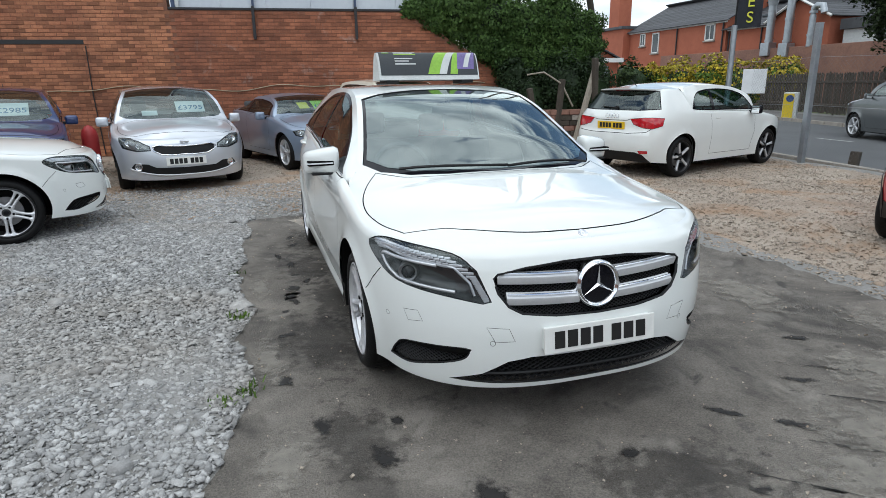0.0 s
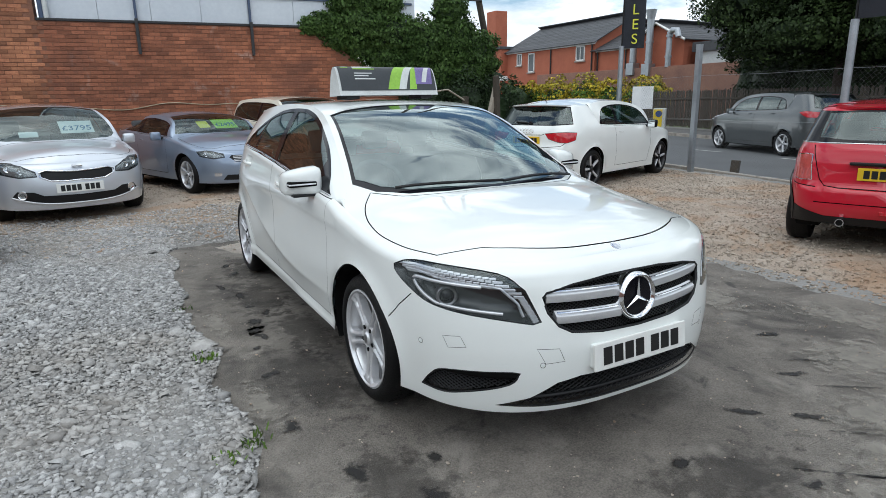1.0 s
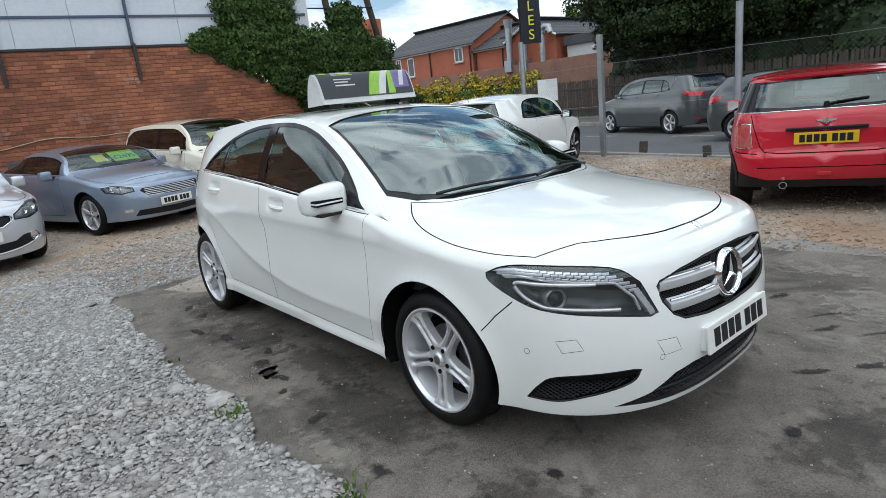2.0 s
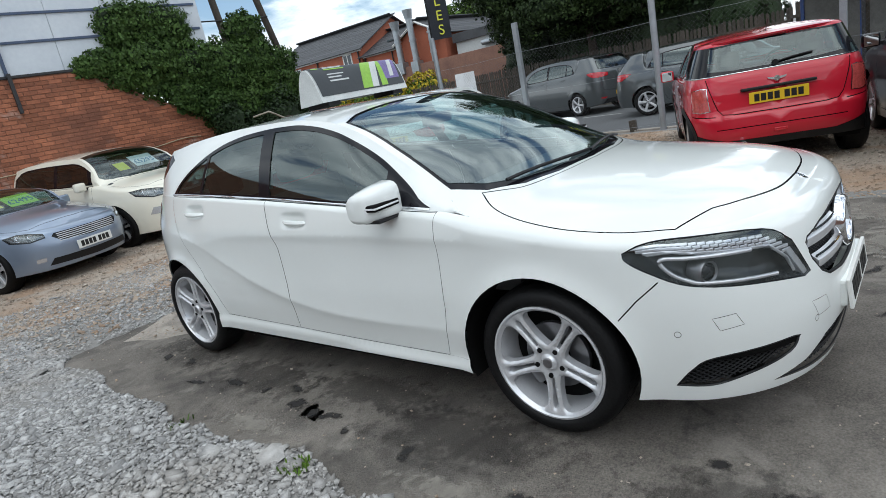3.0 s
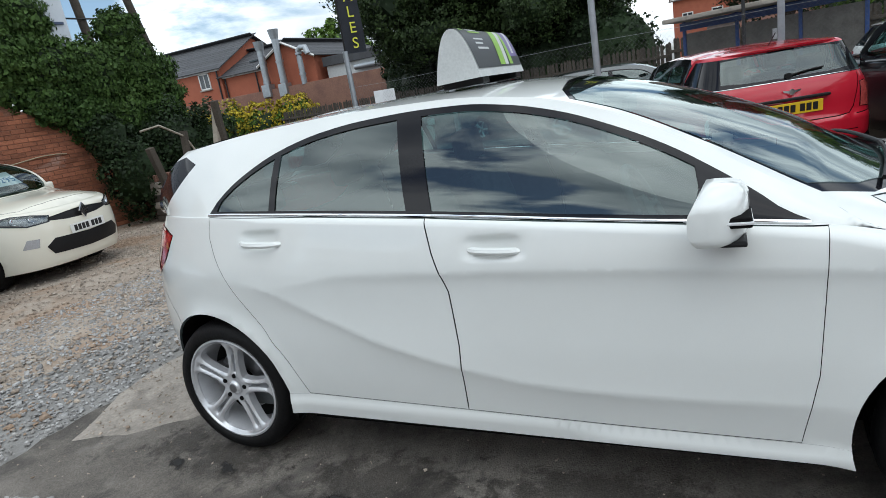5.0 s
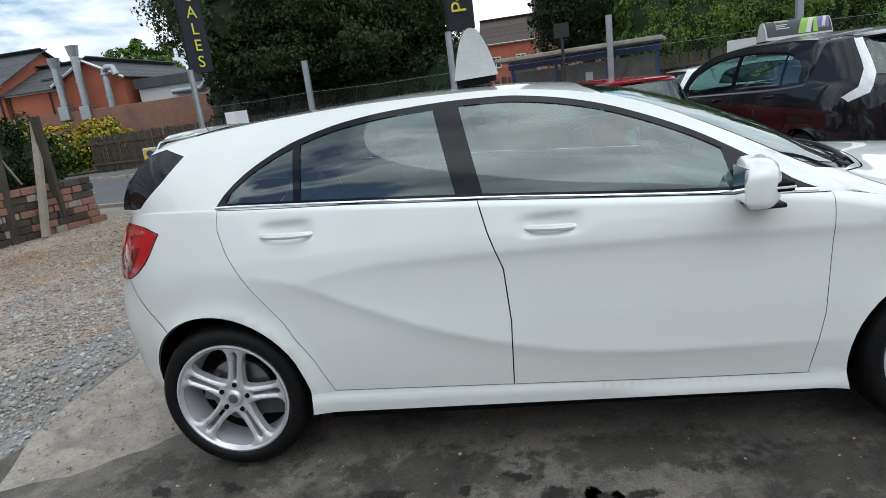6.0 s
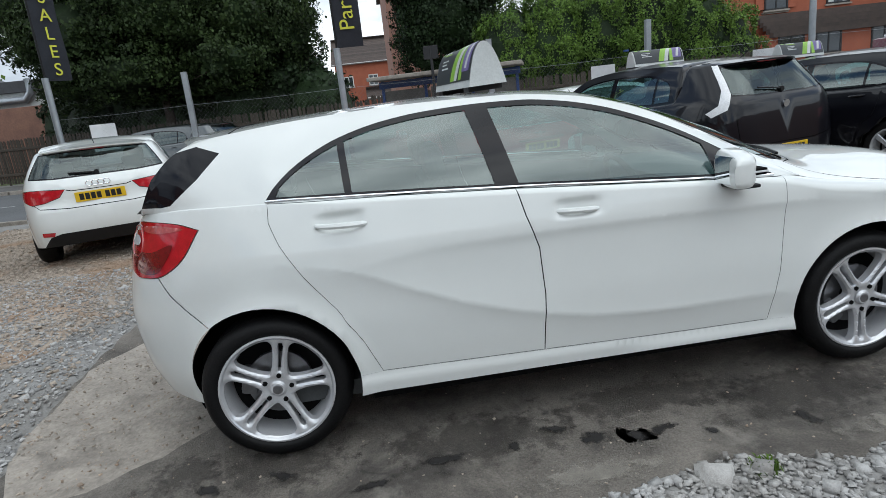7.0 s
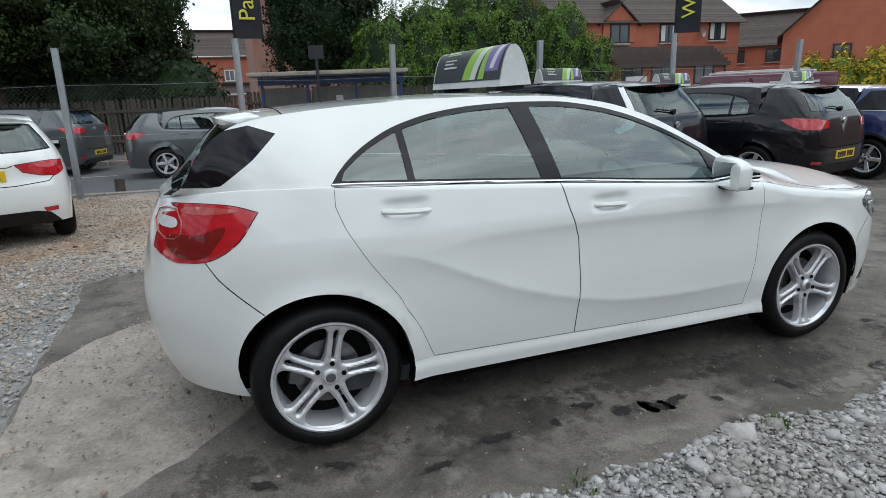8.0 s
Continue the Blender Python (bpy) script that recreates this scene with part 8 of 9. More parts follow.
# ivy over the wall's end
IV = [((3.35, 11.3, 3.72), (0.52, 0.42, 0.55)), ((3.7, 11.25, 3.75), (0.70, 0.45, 0.60)), ((4.35, 11.2, 3.62), (0.52, 0.45, 0.62)),
      ((2.9, 11.2, 3.10), (0.50, 0.30, 0.32)), ((3.7, 11.05, 3.0), (0.70, 0.40, 0.55)), ((4.5, 11.0, 2.85), (0.70, 0.45, 0.62)), ((5.3, 10.95, 2.72), (0.75, 0.50, 0.72)), ((6.0, 10.95, 2.72), (0.70, 0.50, 0.75)),
      ((6.0, 10.95, 3.50), (0.48, 0.40, 0.42)), ((6.35, 10.9, 2.1), (0.50, 0.50, 0.80)), ((4.3, 10.95, 2.3), (0.50, 0.30, 0.45)), ((4.9, 10.9, 2.0), (0.60, 0.35, 0.55)), ((5.6, 10.85, 2.0), (0.70, 0.40, 0.60)), ((7.4, 12.4, 2.3), (1.0, 0.9, 1.2)),
      ((3.25, 11.15, 2.82), (0.50, 0.26, 0.34)), ((3.75, 11.1, 2.55), (0.45, 0.26, 0.36)), ((2.65, 11.2, 3.05), (0.40, 0.22, 0.24))]
ivy = thing("ivy", Matrix.Identity(4), "dense green ivy climbing over the wall's sloping end", "ivy")
leaf_ob("leaves", [leaf_cloud(105000, blobs(IV, 0.72, 0.14), 0.060, 31, droop=1.6)], LEAFIVY, ivy)
# dark blobs inside the ivy, coloured for the shade behind its leaves
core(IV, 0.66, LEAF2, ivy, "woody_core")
BR = [((5.0, 10.2, 0.9), (0.8, 0.6, 0.9)), ((5.9, 10.1, 1.1), (0.8, 0.6, 1.0)), ((6.7, 10.0, 1.0), (0.6, 0.5, 1.0)), ((4.7, 10.3, 1.5), (0.4, 0.4, 0.5))]
bush = thing("bush", Matrix.Identity(4), "dark tangled bush below the ivy", "bush")
leaf_ob("leaves", [leaf_cloud(16000, blobs(BR, 0.7, 0.16), 0.06, 32, droop=0.2)], LEAF2, bush)
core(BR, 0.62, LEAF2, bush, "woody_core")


# ---------------------------------------------------------------- fence, posts and banners along the road side
POSTS = [(7.85, 5.12, 2.31), (7.68, -0.11, 2.32), (7.06, -2.74, 2.32), (6.8, -8.9, 2.30)]
for x, y, h in POSTS:
    p = thing("fence_post", pose(x, y, 0, 0.6, -1.2, 0), "leaning galvanised steel fence post", "post", "fence posts")
    part("shaft", boxbm((-0.045, -0.045, -0.2), (0.045, 0.045, h), 0.006), GALV, p)
    part("cap", boxbm((-0.047, -0.047, h), (0.047, 0.047, h + 0.012), 0.004), GALV, p)
    part("foot", boxbm((-0.11, -0.11, -0.05), (0.11, 0.11, 0.02), 0.02), CONCRETE, p)
part("tie", boxbm((-0.06, -0.06, 2.02), (0.06, 0.06, 2.07), 0.01, pose(7.06, -2.74, 0)), BLUESTEEL, bpy.data.objects["fence_post.002"])


def banner(x, y, turn, words, upright, base, top, w=0.45, h0=2.45, h1=5.2):
    b = thing("feather_banner", pose(x, y, 0, 0, 0, turn), "tall dark feather banner with yellow lettering on a steel post", "banner", "feather banners")
    part("post", cyl(bmesh.new(), (0, 0, -0.1), (0, 0, base), 0.055, n=12), GALV, b, sharp=50)
    part("mast", cyl(bmesh.new(), (0, 0, base - 0.5), (0.02, 0, h1), 0.018, n=8), TRIM, b, sharp=50)
    bm = bmesh.new()
    rows = []
    nz, nx = 26, 8
    for i in range(nz + 1):
        z = h0 + (h1 - h0) * i / nz
        ww = w * (1 - 0.5 * max(0, (z - h1 + 0.8) / 0.8) ** 2)
        rows.append([bm.verts.new((0.02 + ww * j / nx, 0.02 * math.sin(5 * z + 3 * j / nx) * j / nx, z)) for j in range(nx + 1)])
    for a, c in zip(rows, rows[1:]):
        for j in range(nx):
            bm.faces.new((a[j], a[j + 1], c[j + 1], c[j]))
    ext = bmesh.ops.solidify(bm, geom=bm.faces[:], thickness=0.003)
    cloth = part("cloth", bm, BANNER, b, "dark printed cloth", sharp=80)
    if upright:
        for k, ch in enumerate(words):
            text_part(ch, 0.30, BANNERY, pose(0.02 + w * 0.52, -0.03, top - 0.30 * k, 90), cloth, "letter", depth=0.004)
    else:
        text_part(words, 0.36, BANNERY, pose(0.02 + w * 0.50, -0.03, top, 0, 0, 0) @ pose(0, 0, 0, 90, 0, 0) @ pose(0, 0, 0, 0, 0, 90), cloth, "letter", depth=0.004, align="LEFT")
    return b


banner(8.35, 7.55, -38, "SALES", True, 2.5, 3.83)
banner(7.80, 2.50, -88, "Part", False, 2.45, 2.72)
banner(6.95, -5.75, -120, "We", False, 2.45, 2.72)

# chain-link mesh strung between the posts
line = [(8.35, 7.55), (7.85, 5.12), (7.80, 2.50), (7.68, -0.11), (7.06, -2.74), (6.95, -5.75), (6.8, -8.9)]
for (xa, ya), (xb, yb) in zip(line, line[1:]):
    L = math.hypot(xb - xa, yb - ya)
    m = Matrix.Translation((xa, ya, 0.05)) @ Matrix.Rotation(math.atan2(yb - ya, xb - xa), 4, "Z")
    hgt = 1.75
    verts, faces = [], []
    for d in (1, -1):
        for c in np.arange(-hgt, L + hgt, 0.075):
            # clip the slanting wire to the panel
            pts = []
            for z in (0.0, hgt):
                pts.append((c + d * z, z))
            (u0, z0), (u1, z1) = pts
            t0, t1 = 0.0, 1.0
            du = u1 - u0
            for lim, sg in ((0, 1), (L, -1)):
                q = (lim - u0) / du
                if (du > 0) == (sg > 0):
                    t0 = max(t0, q)
                else:
                    t1 = min(t1, q)
            if t1 - t0 < 0.02:
                continue
            a, b = (u0 + du * t0, hgt * t0), (u0 + du * t1, hgt * t1)
            k = len(verts)
            r = 0.0008
            for (u, z) in (a, b):
                verts += [(u - r, -r + 0.002 * d, z), (u + r, -r + 0.002 * d, z), (u, r + 0.002 * d, z)]
            faces += [(k, k + 1, k + 4, k + 3), (k + 1, k + 2, k + 5, k + 4), (k + 2, k, k + 3, k + 5)]
    o = mesh_ob("chain_link", verts, faces, WIRE)
    o.matrix_basis = m
    tagged(o, "sagging galvanised chain-link mesh between posts", "fence mesh", kind="stuff")
    for z in (0.1, 1.0, 1.78):
        w = part("line_wire", tube(bmesh.new(), [(xa, ya, z), ((xa + xb) / 2, (ya + yb) / 2, z - 0.02), (xb, yb, z)], 0.002, 5), GALV)
        tagged(w, "thin steel line wire of the mesh fence", "wire", group="fence wires")


def board(x, y, z, turn, w, h, label):
    o = part("blank_sign", boxbm((-w / 2, -0.008, -h / 2), (w / 2, 0.008, h / 2), 0.003, pose(x, y, z, 0, 0, turn)), SIGNW)
    return tagged(o, label, "sign", group="fence signs")


board(8.22, 6.75, 1.40, -50, 0.42, 0.46, "blank white board wired to the mesh fence")
board(7.15, -2.0, 1.50, -110, 0.40, 0.34, "small white board wired to the mesh fence")
board(6.98, -4.9, 1.48, -120, 0.40, 0.34, "small white board wired to the mesh fence")

# cut-off timber stub and stones by the kerb
stub = part("timber_stub", boxbm((-0.07, -0.07, -0.1), (0.07, 0.07, 0.24), 0.012, pose(8.45, 4.62, 0, 3, 4, 20)), WOOD)
tagged(stub, "sawn-off timber post stub by the kerb", "post")
stub = part("timber_stub", boxbm((-0.06, -0.06, -0.1), (0.06, 0.06, 0.20), 0.012, pose(8.0, 3.1, 0, -4, 3, 10)), WOOD)
tagged(stub, "sawn-off timber post stub by the kerb", "post")

# broken fence with a leaning prop, and a low stone wall
bf = thing("broken_fence", pose(5.6, 9.35, 0), "broken timber fence with torn netting and a leaning prop", "fence")
part("prop", boxbm((-0.05, -0.05, 0), (0.05, 0.05, 1.95), 0.008, pose(0.15, -0.1, 0, 0, 17, 10)), PALEWOOD, bf, "pale leaning timber prop")
for k, (dx, dy, h, lx) in enumerate(((-0.55, 0.2, 1.35, -14), (0.75, 0.0, 1.95, -6), (-0.2, 0.15, 1.5, 4))):
    part("post", boxbm((-0.055, -0.055, 0), (0.055, 0.055, h), 0.01, pose(dx, dy, 0, 3, lx, 12 * k)), WOOD, bf)
part("torn_rail", tube(bmesh.new(), [(-0.9, 0.2, 1.6), (-0.5, 0.2, 1.65), (-0.1, 0.1, 1.4), (0.2, 0.1, 0.9)], 0.02, 6), PALEWOOD, bf, sharp=60)
lw = tagged(new("low_wall"), "low rough stone wall by the broken fence", "wall")
lw.matrix_basis = pose(5.1, 9.55, 0, 0, 0, -12)
r = np.random.RandomState(8)
for c in range(7):
    u = -0.3
    while u < 1.75:
        w = r.uniform(0.18, 0.34)
        part("stone", boxbm((u, r.uniform(-0.02, 0.02), 0.12 * c), (u + w - 0.012, 0.34, 0.12 * c + 0.112), 0.014), OLDBRICK if r.uniform() < 0.4 else CONCRETE if r.uniform() < 0.25 else WOOD, lw)
        u += w

# keep-left bollard on the far pavement
bo = thing("traffic_bollard", pose(18.75, 15.5, -0.11, 0, 0, -58), "yellow and white traffic bollard", "bollard")
part("body", boxbm((-0.26, -0.13, 0), (0.26, 0.13, 1.05), 0.05), SIGNPALE, bo)
part("front_panel", boxbm((-0.24, -0.145, 0.08), (0.12, -0.125, 1.0), 0.02), BOLY, bo)
part("disc", cyl(bmesh.new(), (-0.02, -0.15, 0.82), (-0.02, -0.16, 0.82), 0.13, n=20), BLUESTEEL, bo)

# railing of timber pales along the far pavement
def paling(ya, yb, h, off, label, step=0.125):
    x0, x1 = far_kerb(ya) + off, far_kerb(yb) + off
    L = math.hypot(x1 - x0, yb - ya)
    m = Matrix.Translation((x0, ya, 0)) @ Matrix.Rotation(math.atan2(yb - ya, x1 - x0), 4, "Z")
    f = tagged(new("paling_fence"), label, "fence")
    f.matrix_basis = m
    me = bpy.data.meshes.new("pale")
    b = prism(bmesh.new(), [(-0.045, 0.06), (0.045, 0.06), (0.045, h - 0.05), (0, h), (-0.045, h - 0.05)], 0.02, pose(0, 0, 0, 90))
    b.to_mesh(me)
    b.free()
    me.materials.append(WOOD)
    r = np.random.RandomState(3)
    n = int(L / step)
    for k in range(n):
        o = new("pale", me)
        o.parent = f
        o.matrix_basis = pose(step * k, 0, r.normal(0, 0.02), 0, r.normal(0, 0.8), 0)
    for z in (0.35, h - 0.4):
        part("rail", boxbm((0, 0.0, z), (L, 0.05, z + 0.09), 0.01), WOOD, f)
    return f


paling(2.0, 21.0, 1.65, 2.5, "long weathered timber paling fence across the road")
hi = paling(-9.0, 2.0, 1.75, 2.5, "weathered close timber fence behind the bus shelter", 0.11)

# bus shelter
sx, sy = far_kerb(-0.4) + 1.2, -0.4
bs = thing("bus_shelter", pose(sx, sy, -0.06, 0, 0, 90 - math.degrees(math.atan(0.30))), "blue steel bus shelter with grimy panels", "bus shelter")
for u in (-2.0, -0.7, 0.7, 2.0):
    part("column", boxbm((u - 0.04, -0.04, 0), (u + 0.04, 0.04, 2.15), 0.008), BLUESTEEL, bs)
for u in (-1.95, -0.66, 0.74):
    part("panel", boxbm((u, -0.01, 0.35), (u + 1.21, 0.012, 1.85), 0.003), mat("grimy_panel", (0.16, 0.155, 0.14), 0.3, var=0.2, scale=3) if u < -1.9 else bpy.data.materials["grimy_panel"], bs)
part("beam", boxbm((-2.1, -0.06, 1.93), (2.1, 0.06, 2.13), 0.01), BLUESTEEL, bs)
part("roof", boxbm((-2.2, -0.35, 2.15), (2.2, 1.0, 2.26), 0.03), CONCRETE, bs)
part("notice", boxbm((-0.3, 0.015, 1.35), (-0.1, 0.025, 1.6), 0.002), SIGNW, bs)
part("bus_stop_pole", cyl(bmesh.new(), (0.25, 1.1, 0), (0.25, 1.1, 2.9), 0.04, n=10), BFRAME, bs)
part("bus_stop_flag", boxbm((0.05, 1.07, 2.55), (0.45, 1.13, 2.9), 0.01), BFRAME, bs)


# ---------------------------------------------------------------- buildings beyond
def window(parent, m, w, h, frame_mat, bars=1, sill=True):
    """A window whose face looks along -y in m's axes, set into a wall."""
    o = part("window", boxbm((-w / 2, -0.02, -h / 2), (w / 2, 0.03, h / 2), 0.0, m), PANE, parent)
    t = 0.07
    bm = bmesh.new()
    for lo, hi in (((-w / 2 - 0.01, -0.05, -h / 2), (-w / 2 + t, 0.0, h / 2)), ((w / 2 - t, -0.05, -h / 2), (w / 2 + 0.01, 0.0, h / 2)), ((-w / 2, -0.05, h / 2 - t), (w / 2, 0.0, h / 2 + 0.01)), ((-w / 2, -0.05, -h / 2 - 0.01), (w / 2, 0.0, -h / 2 + t))):
        box(bm, lo, hi, 0, m)
    for k in range(bars):
        u = -w / 2 + w * (k + 1) / (bars + 1)
        box(bm, (u - 0.03, -0.045, -h / 2), (u + 0.03, 0.0, h / 2), 0, m)
    part("frame", bm, frame_mat, o)
    if sill:
        part("sill", boxbm((-w / 2 - 0.08, -0.12, -h / 2 - 0.09), (w / 2 + 0.08, 0.0, -h / 2 - 0.01), 0.01, m), CONCRETE, o)
    return o


def gable_house(name, m, L, D, eave, ridge, label, wall_mat, roof_mat, windows=(), door=None, frame_mat=WFRAME, over=0.3, gable_front=False):
    """A house whose front looks along -y, L long in x, D deep; ridge along x, or along y when gable_front."""
    h = thing(name, m, label, "house")
    bm = bmesh.new()
    if not gable_front:
        prism(bm, [(0, -0.3), (D, -0.3), (D, eave), (D / 2, ridge), (0, eave)], L, Matrix(((0, 0, 1, 0), (1, 0, 0, 0), (0, 1, 0, 0), (0, 0, 0, 1))))
    else:
        prism(bm, [(0, -0.3), (L, -0.3), (L, eave), (L / 2, ridge), (0, eave)], -D, pose(0, 0, 0, 90))
    bmesh.ops.recalc_face_normals(bm, faces=bm.faces[:])
    part("wall", bm, wall_mat, h)
    span, run = (D, L) if not gable_front else (L, D)
    sl = math.hypot(span / 2, ridge - eave)
    ang = math.degrees(math.atan2(ridge - eave, span / 2))
    for sgn in (0, 1):
        me = bpy.data.meshes.new("roof")
        b = bmesh.new()
        courses = int(sl / 0.30)
        if not gable_front:
            base = pose(0, 0, eave, 0, 0, 0) if sgn == 0 else pose(L, D, eave, 0, 0, 180)
        else:
            base = pose(0, D, eave, 0, 0, -90) if sgn == 0 else pose(L, 0, eave, 0, 0, 90)
        rm = base @ pose(0, 0, 0.05, ang)
        for c in range(-1, courses + 1):
            v = c * sl / courses
            box(b, (-over, v - 0.03, 0.0), (run + over, v + sl / courses + 0.04, 0.05), 0, rm @ pose(0, v, 0, -1.5) @ pose(0, -v, 0))
        b.to_mesh(me)
        b.free()
        me.materials.append(roof_mat)
        ro = tagged(new("roof", me), kind="stuff")
        ro.parent = h
    for (u, z, w, hh, bars) in windows:
        window(h, pose(u, 0, z), w, hh, frame_mat, bars)
    part("gutter", cyl(bmesh.new(), (-0.2, -0.10, eave - 0.02), (L + 0.2, -0.10, eave - 0.02), 0.06, n=8), WFRAME if frame_mat is WFRAME else BFRAME, h) if not gable_front else None
    if door:
        u, w, hh, dm = door
        part("door", boxbm((u - w / 2, -0.04, 0), (u + w / 2, 0.02, hh), 0.01), dm, h)
    return h


# long red brick building with slate roof, its front along the road
fb = gable_house("brick_terrace", pose(27.0, 38.2, 0, 0, 0, -90), 9.8, 7.0, 4.95, 6.75, "long red brick building with a dark slate roof and white windows", FARBRICK, SLATE,
                 windows=((8.45, 4.3, 0.85, 0.95, 1), (1.6, 4.3, 0.6, 0.85, 1), (3.1, 4.0, 0.75, 1.35, 0)))
part("fascia", boxbm((-0.2, -0.14, 4.78), (9.85, -0.02, 4.93), 0.01), WFRAME, fb)
for u in (5.4, 9.6):
    part("downpipe", cyl(bmesh.new(), (u, -0.08, 0), (u, -0.08, 4.85), 0.05, n=8), BFRAME, fb)
wing = gable_house("annexe_wing", pose(27.15, 28.35, 0, 0, 0, -90), 3.3, 6.0, 4.40, 5.75, "lower brick wing with a slate roof between terrace and annexe", FARBRICK, SLATE)
part("fascia", boxbm((0, -0.14, 4.25), (3.3, -0.02, 4.38), 0.01), WFRAME, wing)
for u in (0.15, 2.6):
    part("downpipe", cyl(bmesh.new(), (u, -0.08, 0), (u, -0.08, 4.3), 0.045, n=8), BFRAME, wing)
part("skylight", boxbm((1.5, 0.9, 4.95), (2.1, 1.6, 5.05), 0.01, pose(0, 0, 0, 0, 0, 0)), PANE, wing)
gb2 = gable_house("brick_annexe", pose(26.9, 25.05, 0, 0, 0, -90), 3.75, 8.0, 4.50, 5.45, "red brick gabled annexe with steel flues", FARBRICK, SLATE, gable_front=True, over=0.2)
for u0, u1, z0, z1 in ((-0.2, 1.875, 4.42, 5.47), (1.875, 3.95, 5.47, 4.42)):
    part("bargeboard", tube(bmesh.new(), [Vector((u0, -0.22, z0)), Vector((u1, -0.22, z1))], 0.07, 4), WFRAME, gb2)


def flue(parent, u, z0, z1, bend=False):
    bm = bmesh.new()
    if bend:
        tube(bm, [(u, -0.5, z0), (u, -0.5, z1 - 0.5), (u, -0.5, z1 - 0.15), (u + 0.18, -0.5, z1), (u + 0.5, -0.5, z1 - 0.03), (u + 0.62, -0.5, z1 - 0.4)][:6], 0.16, 12)
    else:
        tube(bm, [(u, -0.5, z0), (u, -0.5, z1)], 0.20, 14)
    o = part("flue", bm, GALV, parent, "steel extractor flue", sharp=50)
    for z in np.arange(z0 + 0.5, z1 - 0.3, 1.1):
        part("flue_band", cyl(bmesh.new(), (u, -0.5, z), (u, -0.5, z + 0.12), 0.23 if not bend else 0.19, n=14), GALV, o, sharp=50)
    if not bend:
        part("flue_cowl", cyl(bmesh.new(), (u, -0.5, z1 - 0.05), (u, -0.5, z1 + 0.45), 0.22, 0.31, n=14), GALV, o, sharp=50)
        part("flue_box", boxbm((u - 0.28, -0.78, z0 - 0.25), (u + 0.28, -0.22, z0 + 0.45), 0.03), GALV, o)


flue(gb2, 0.55, 2.9, 5.3)
flue(gb2, 1.75, 2.8, 5.75)
flue(gb2, 3.15, 3.0, 4.95, True)
shed = thing("low_shed", pose(27.4, 20.9, 0, 0, 0, -90), "low pale-fronted workshop with a dark roof beside the annexe", "building")
part("wall", boxbm((0, 0, 0), (10, 6, 3.75), 0), SIGNPALE, shed)
part("roof", boxbm((-0.1, -0.2, 3.75), (10.2, 6.2, 4.25), 0.02), SLATE, shed)
part("duct", tube(bmesh.new(), [(2.0, -0.25, 3.4), (3.6, -0.25, 3.4), (3.9, -0.25, 3.7), (3.9, -0.25, 4.3)], 0.16, 10), GALV, shed, sharp=60)
tagged(part("boundary_wall", boxbm((0, 0, -0.2), (25, 0.35, 3.05), 0.02, pose(26.3, 33.5, 0, 0, 0, -90)), OLDBRICK), "old weathered brick boundary wall", "wall")
ch = thing("chimney_house", pose(26.4, 41.6, 0, 0, 0, -90), "red brick house end with a chimney stack", "house")
part("wall", boxbm((0, 0, 0), (3.4, 6, 5.2), 0), FARBRICK, ch)
part("chimney", boxbm((0.9, 0.3, 5.2), (2.2, 1.4, 8.2), 0.03), FARBRICK, ch)
part("roof", boxbm((-0.2, -0.2, 5.2), (3.5, 6.2, 5.4), 0.02), SLATE, ch)
ga = gable_house("garage", pose(13.2, 24.6, 0, 0, 0, -25), 3.2, 4.0, 2.45, 3.3, "small brick garage with a grey roller shutter", FARBRICK, SLATE, gable_front=True)
part("shutter", boxbm((0.45, -0.05, 0), (2.75, 0.0, 2.15), 0.01), mat("shutter_grey", (0.33, 0.36, 0.40), 0.5, 0.3, var=0.1, scale=6), ga)
part("bargeboard", boxbm((-0.2, -0.42, 2.3), (3.4, -0.34, 2.5), 0.01), WFRAME, ga)

# houses across the road
TERRACE = pose(26.5, -14.85, 0, 0, 0, -96)
th = gable_house("terrace_house", TERRACE, 11.6, 7.5, 5.0, 7.4, "modern red brick terraced house with brown tiles and dark windows", FARBRICK, TILE, frame_mat=BFRAME,
                 windows=((3.75, 4.35, 1.15, 1.15, 1), (6.9, 4.35, 1.15, 1.0, 1), (10.1, 4.45, 1.15, 1.0, 1), (5.46, 2.1, 1.3, 1.15, 1), (8.25, 2.1, 1.2, 1.1, 1), (10.2, 2.1, 1.3, 1.2, 1), (1.3, 2.1, 1.2, 1.1, 1)))
for u, z in ((3.75, 4.35), (6.9, 4.35), (10.1, 4.45), (5.46, 2.1), (8.25, 2.1), (10.2, 2.1)):
    for dx in (-0.36, 0.36):
        part("curtain", boxbm((u + dx - 0.13, -0.028, z - 0.42), (u + dx + 0.13, -0.022, z + 0.42), 0.0), SIGNPALE, th)
part("string_course", boxbm((0, -0.02, 3.20), (11.6, 0.0, 3.55), 0.0), OLDBRICK, th)
part("dish", lathe(bmesh.new(), [(0.001, 0.0), (0.15, 0.02), (0.24, 0.07)], 18, pose(8.9, -0.3, 4.35, 0, 0, -70)), GALV, th, sharp=60)
gable_house("window_gable", TERRACE @ pose(2.75, -0.12, 4.2), 2.0, 3.0, 0.75, 1.65, "small tiled gable over an upper window", FARBRICK, TILE, frame_mat=BFRAME, gable_front=True, over=0.15, windows=((1.0, 0.15, 1.15, 1.0, 1),))
lt = thing("lean_to", TERRACE @ pose(2.9, -1.5, 0), "tiled lean-to roof along the terraced house front", "porch")
part("wall", boxbm((0, 0.1, -0.2), (6.7, 1.5, 2.70), 0.0), FARBRICK, lt)
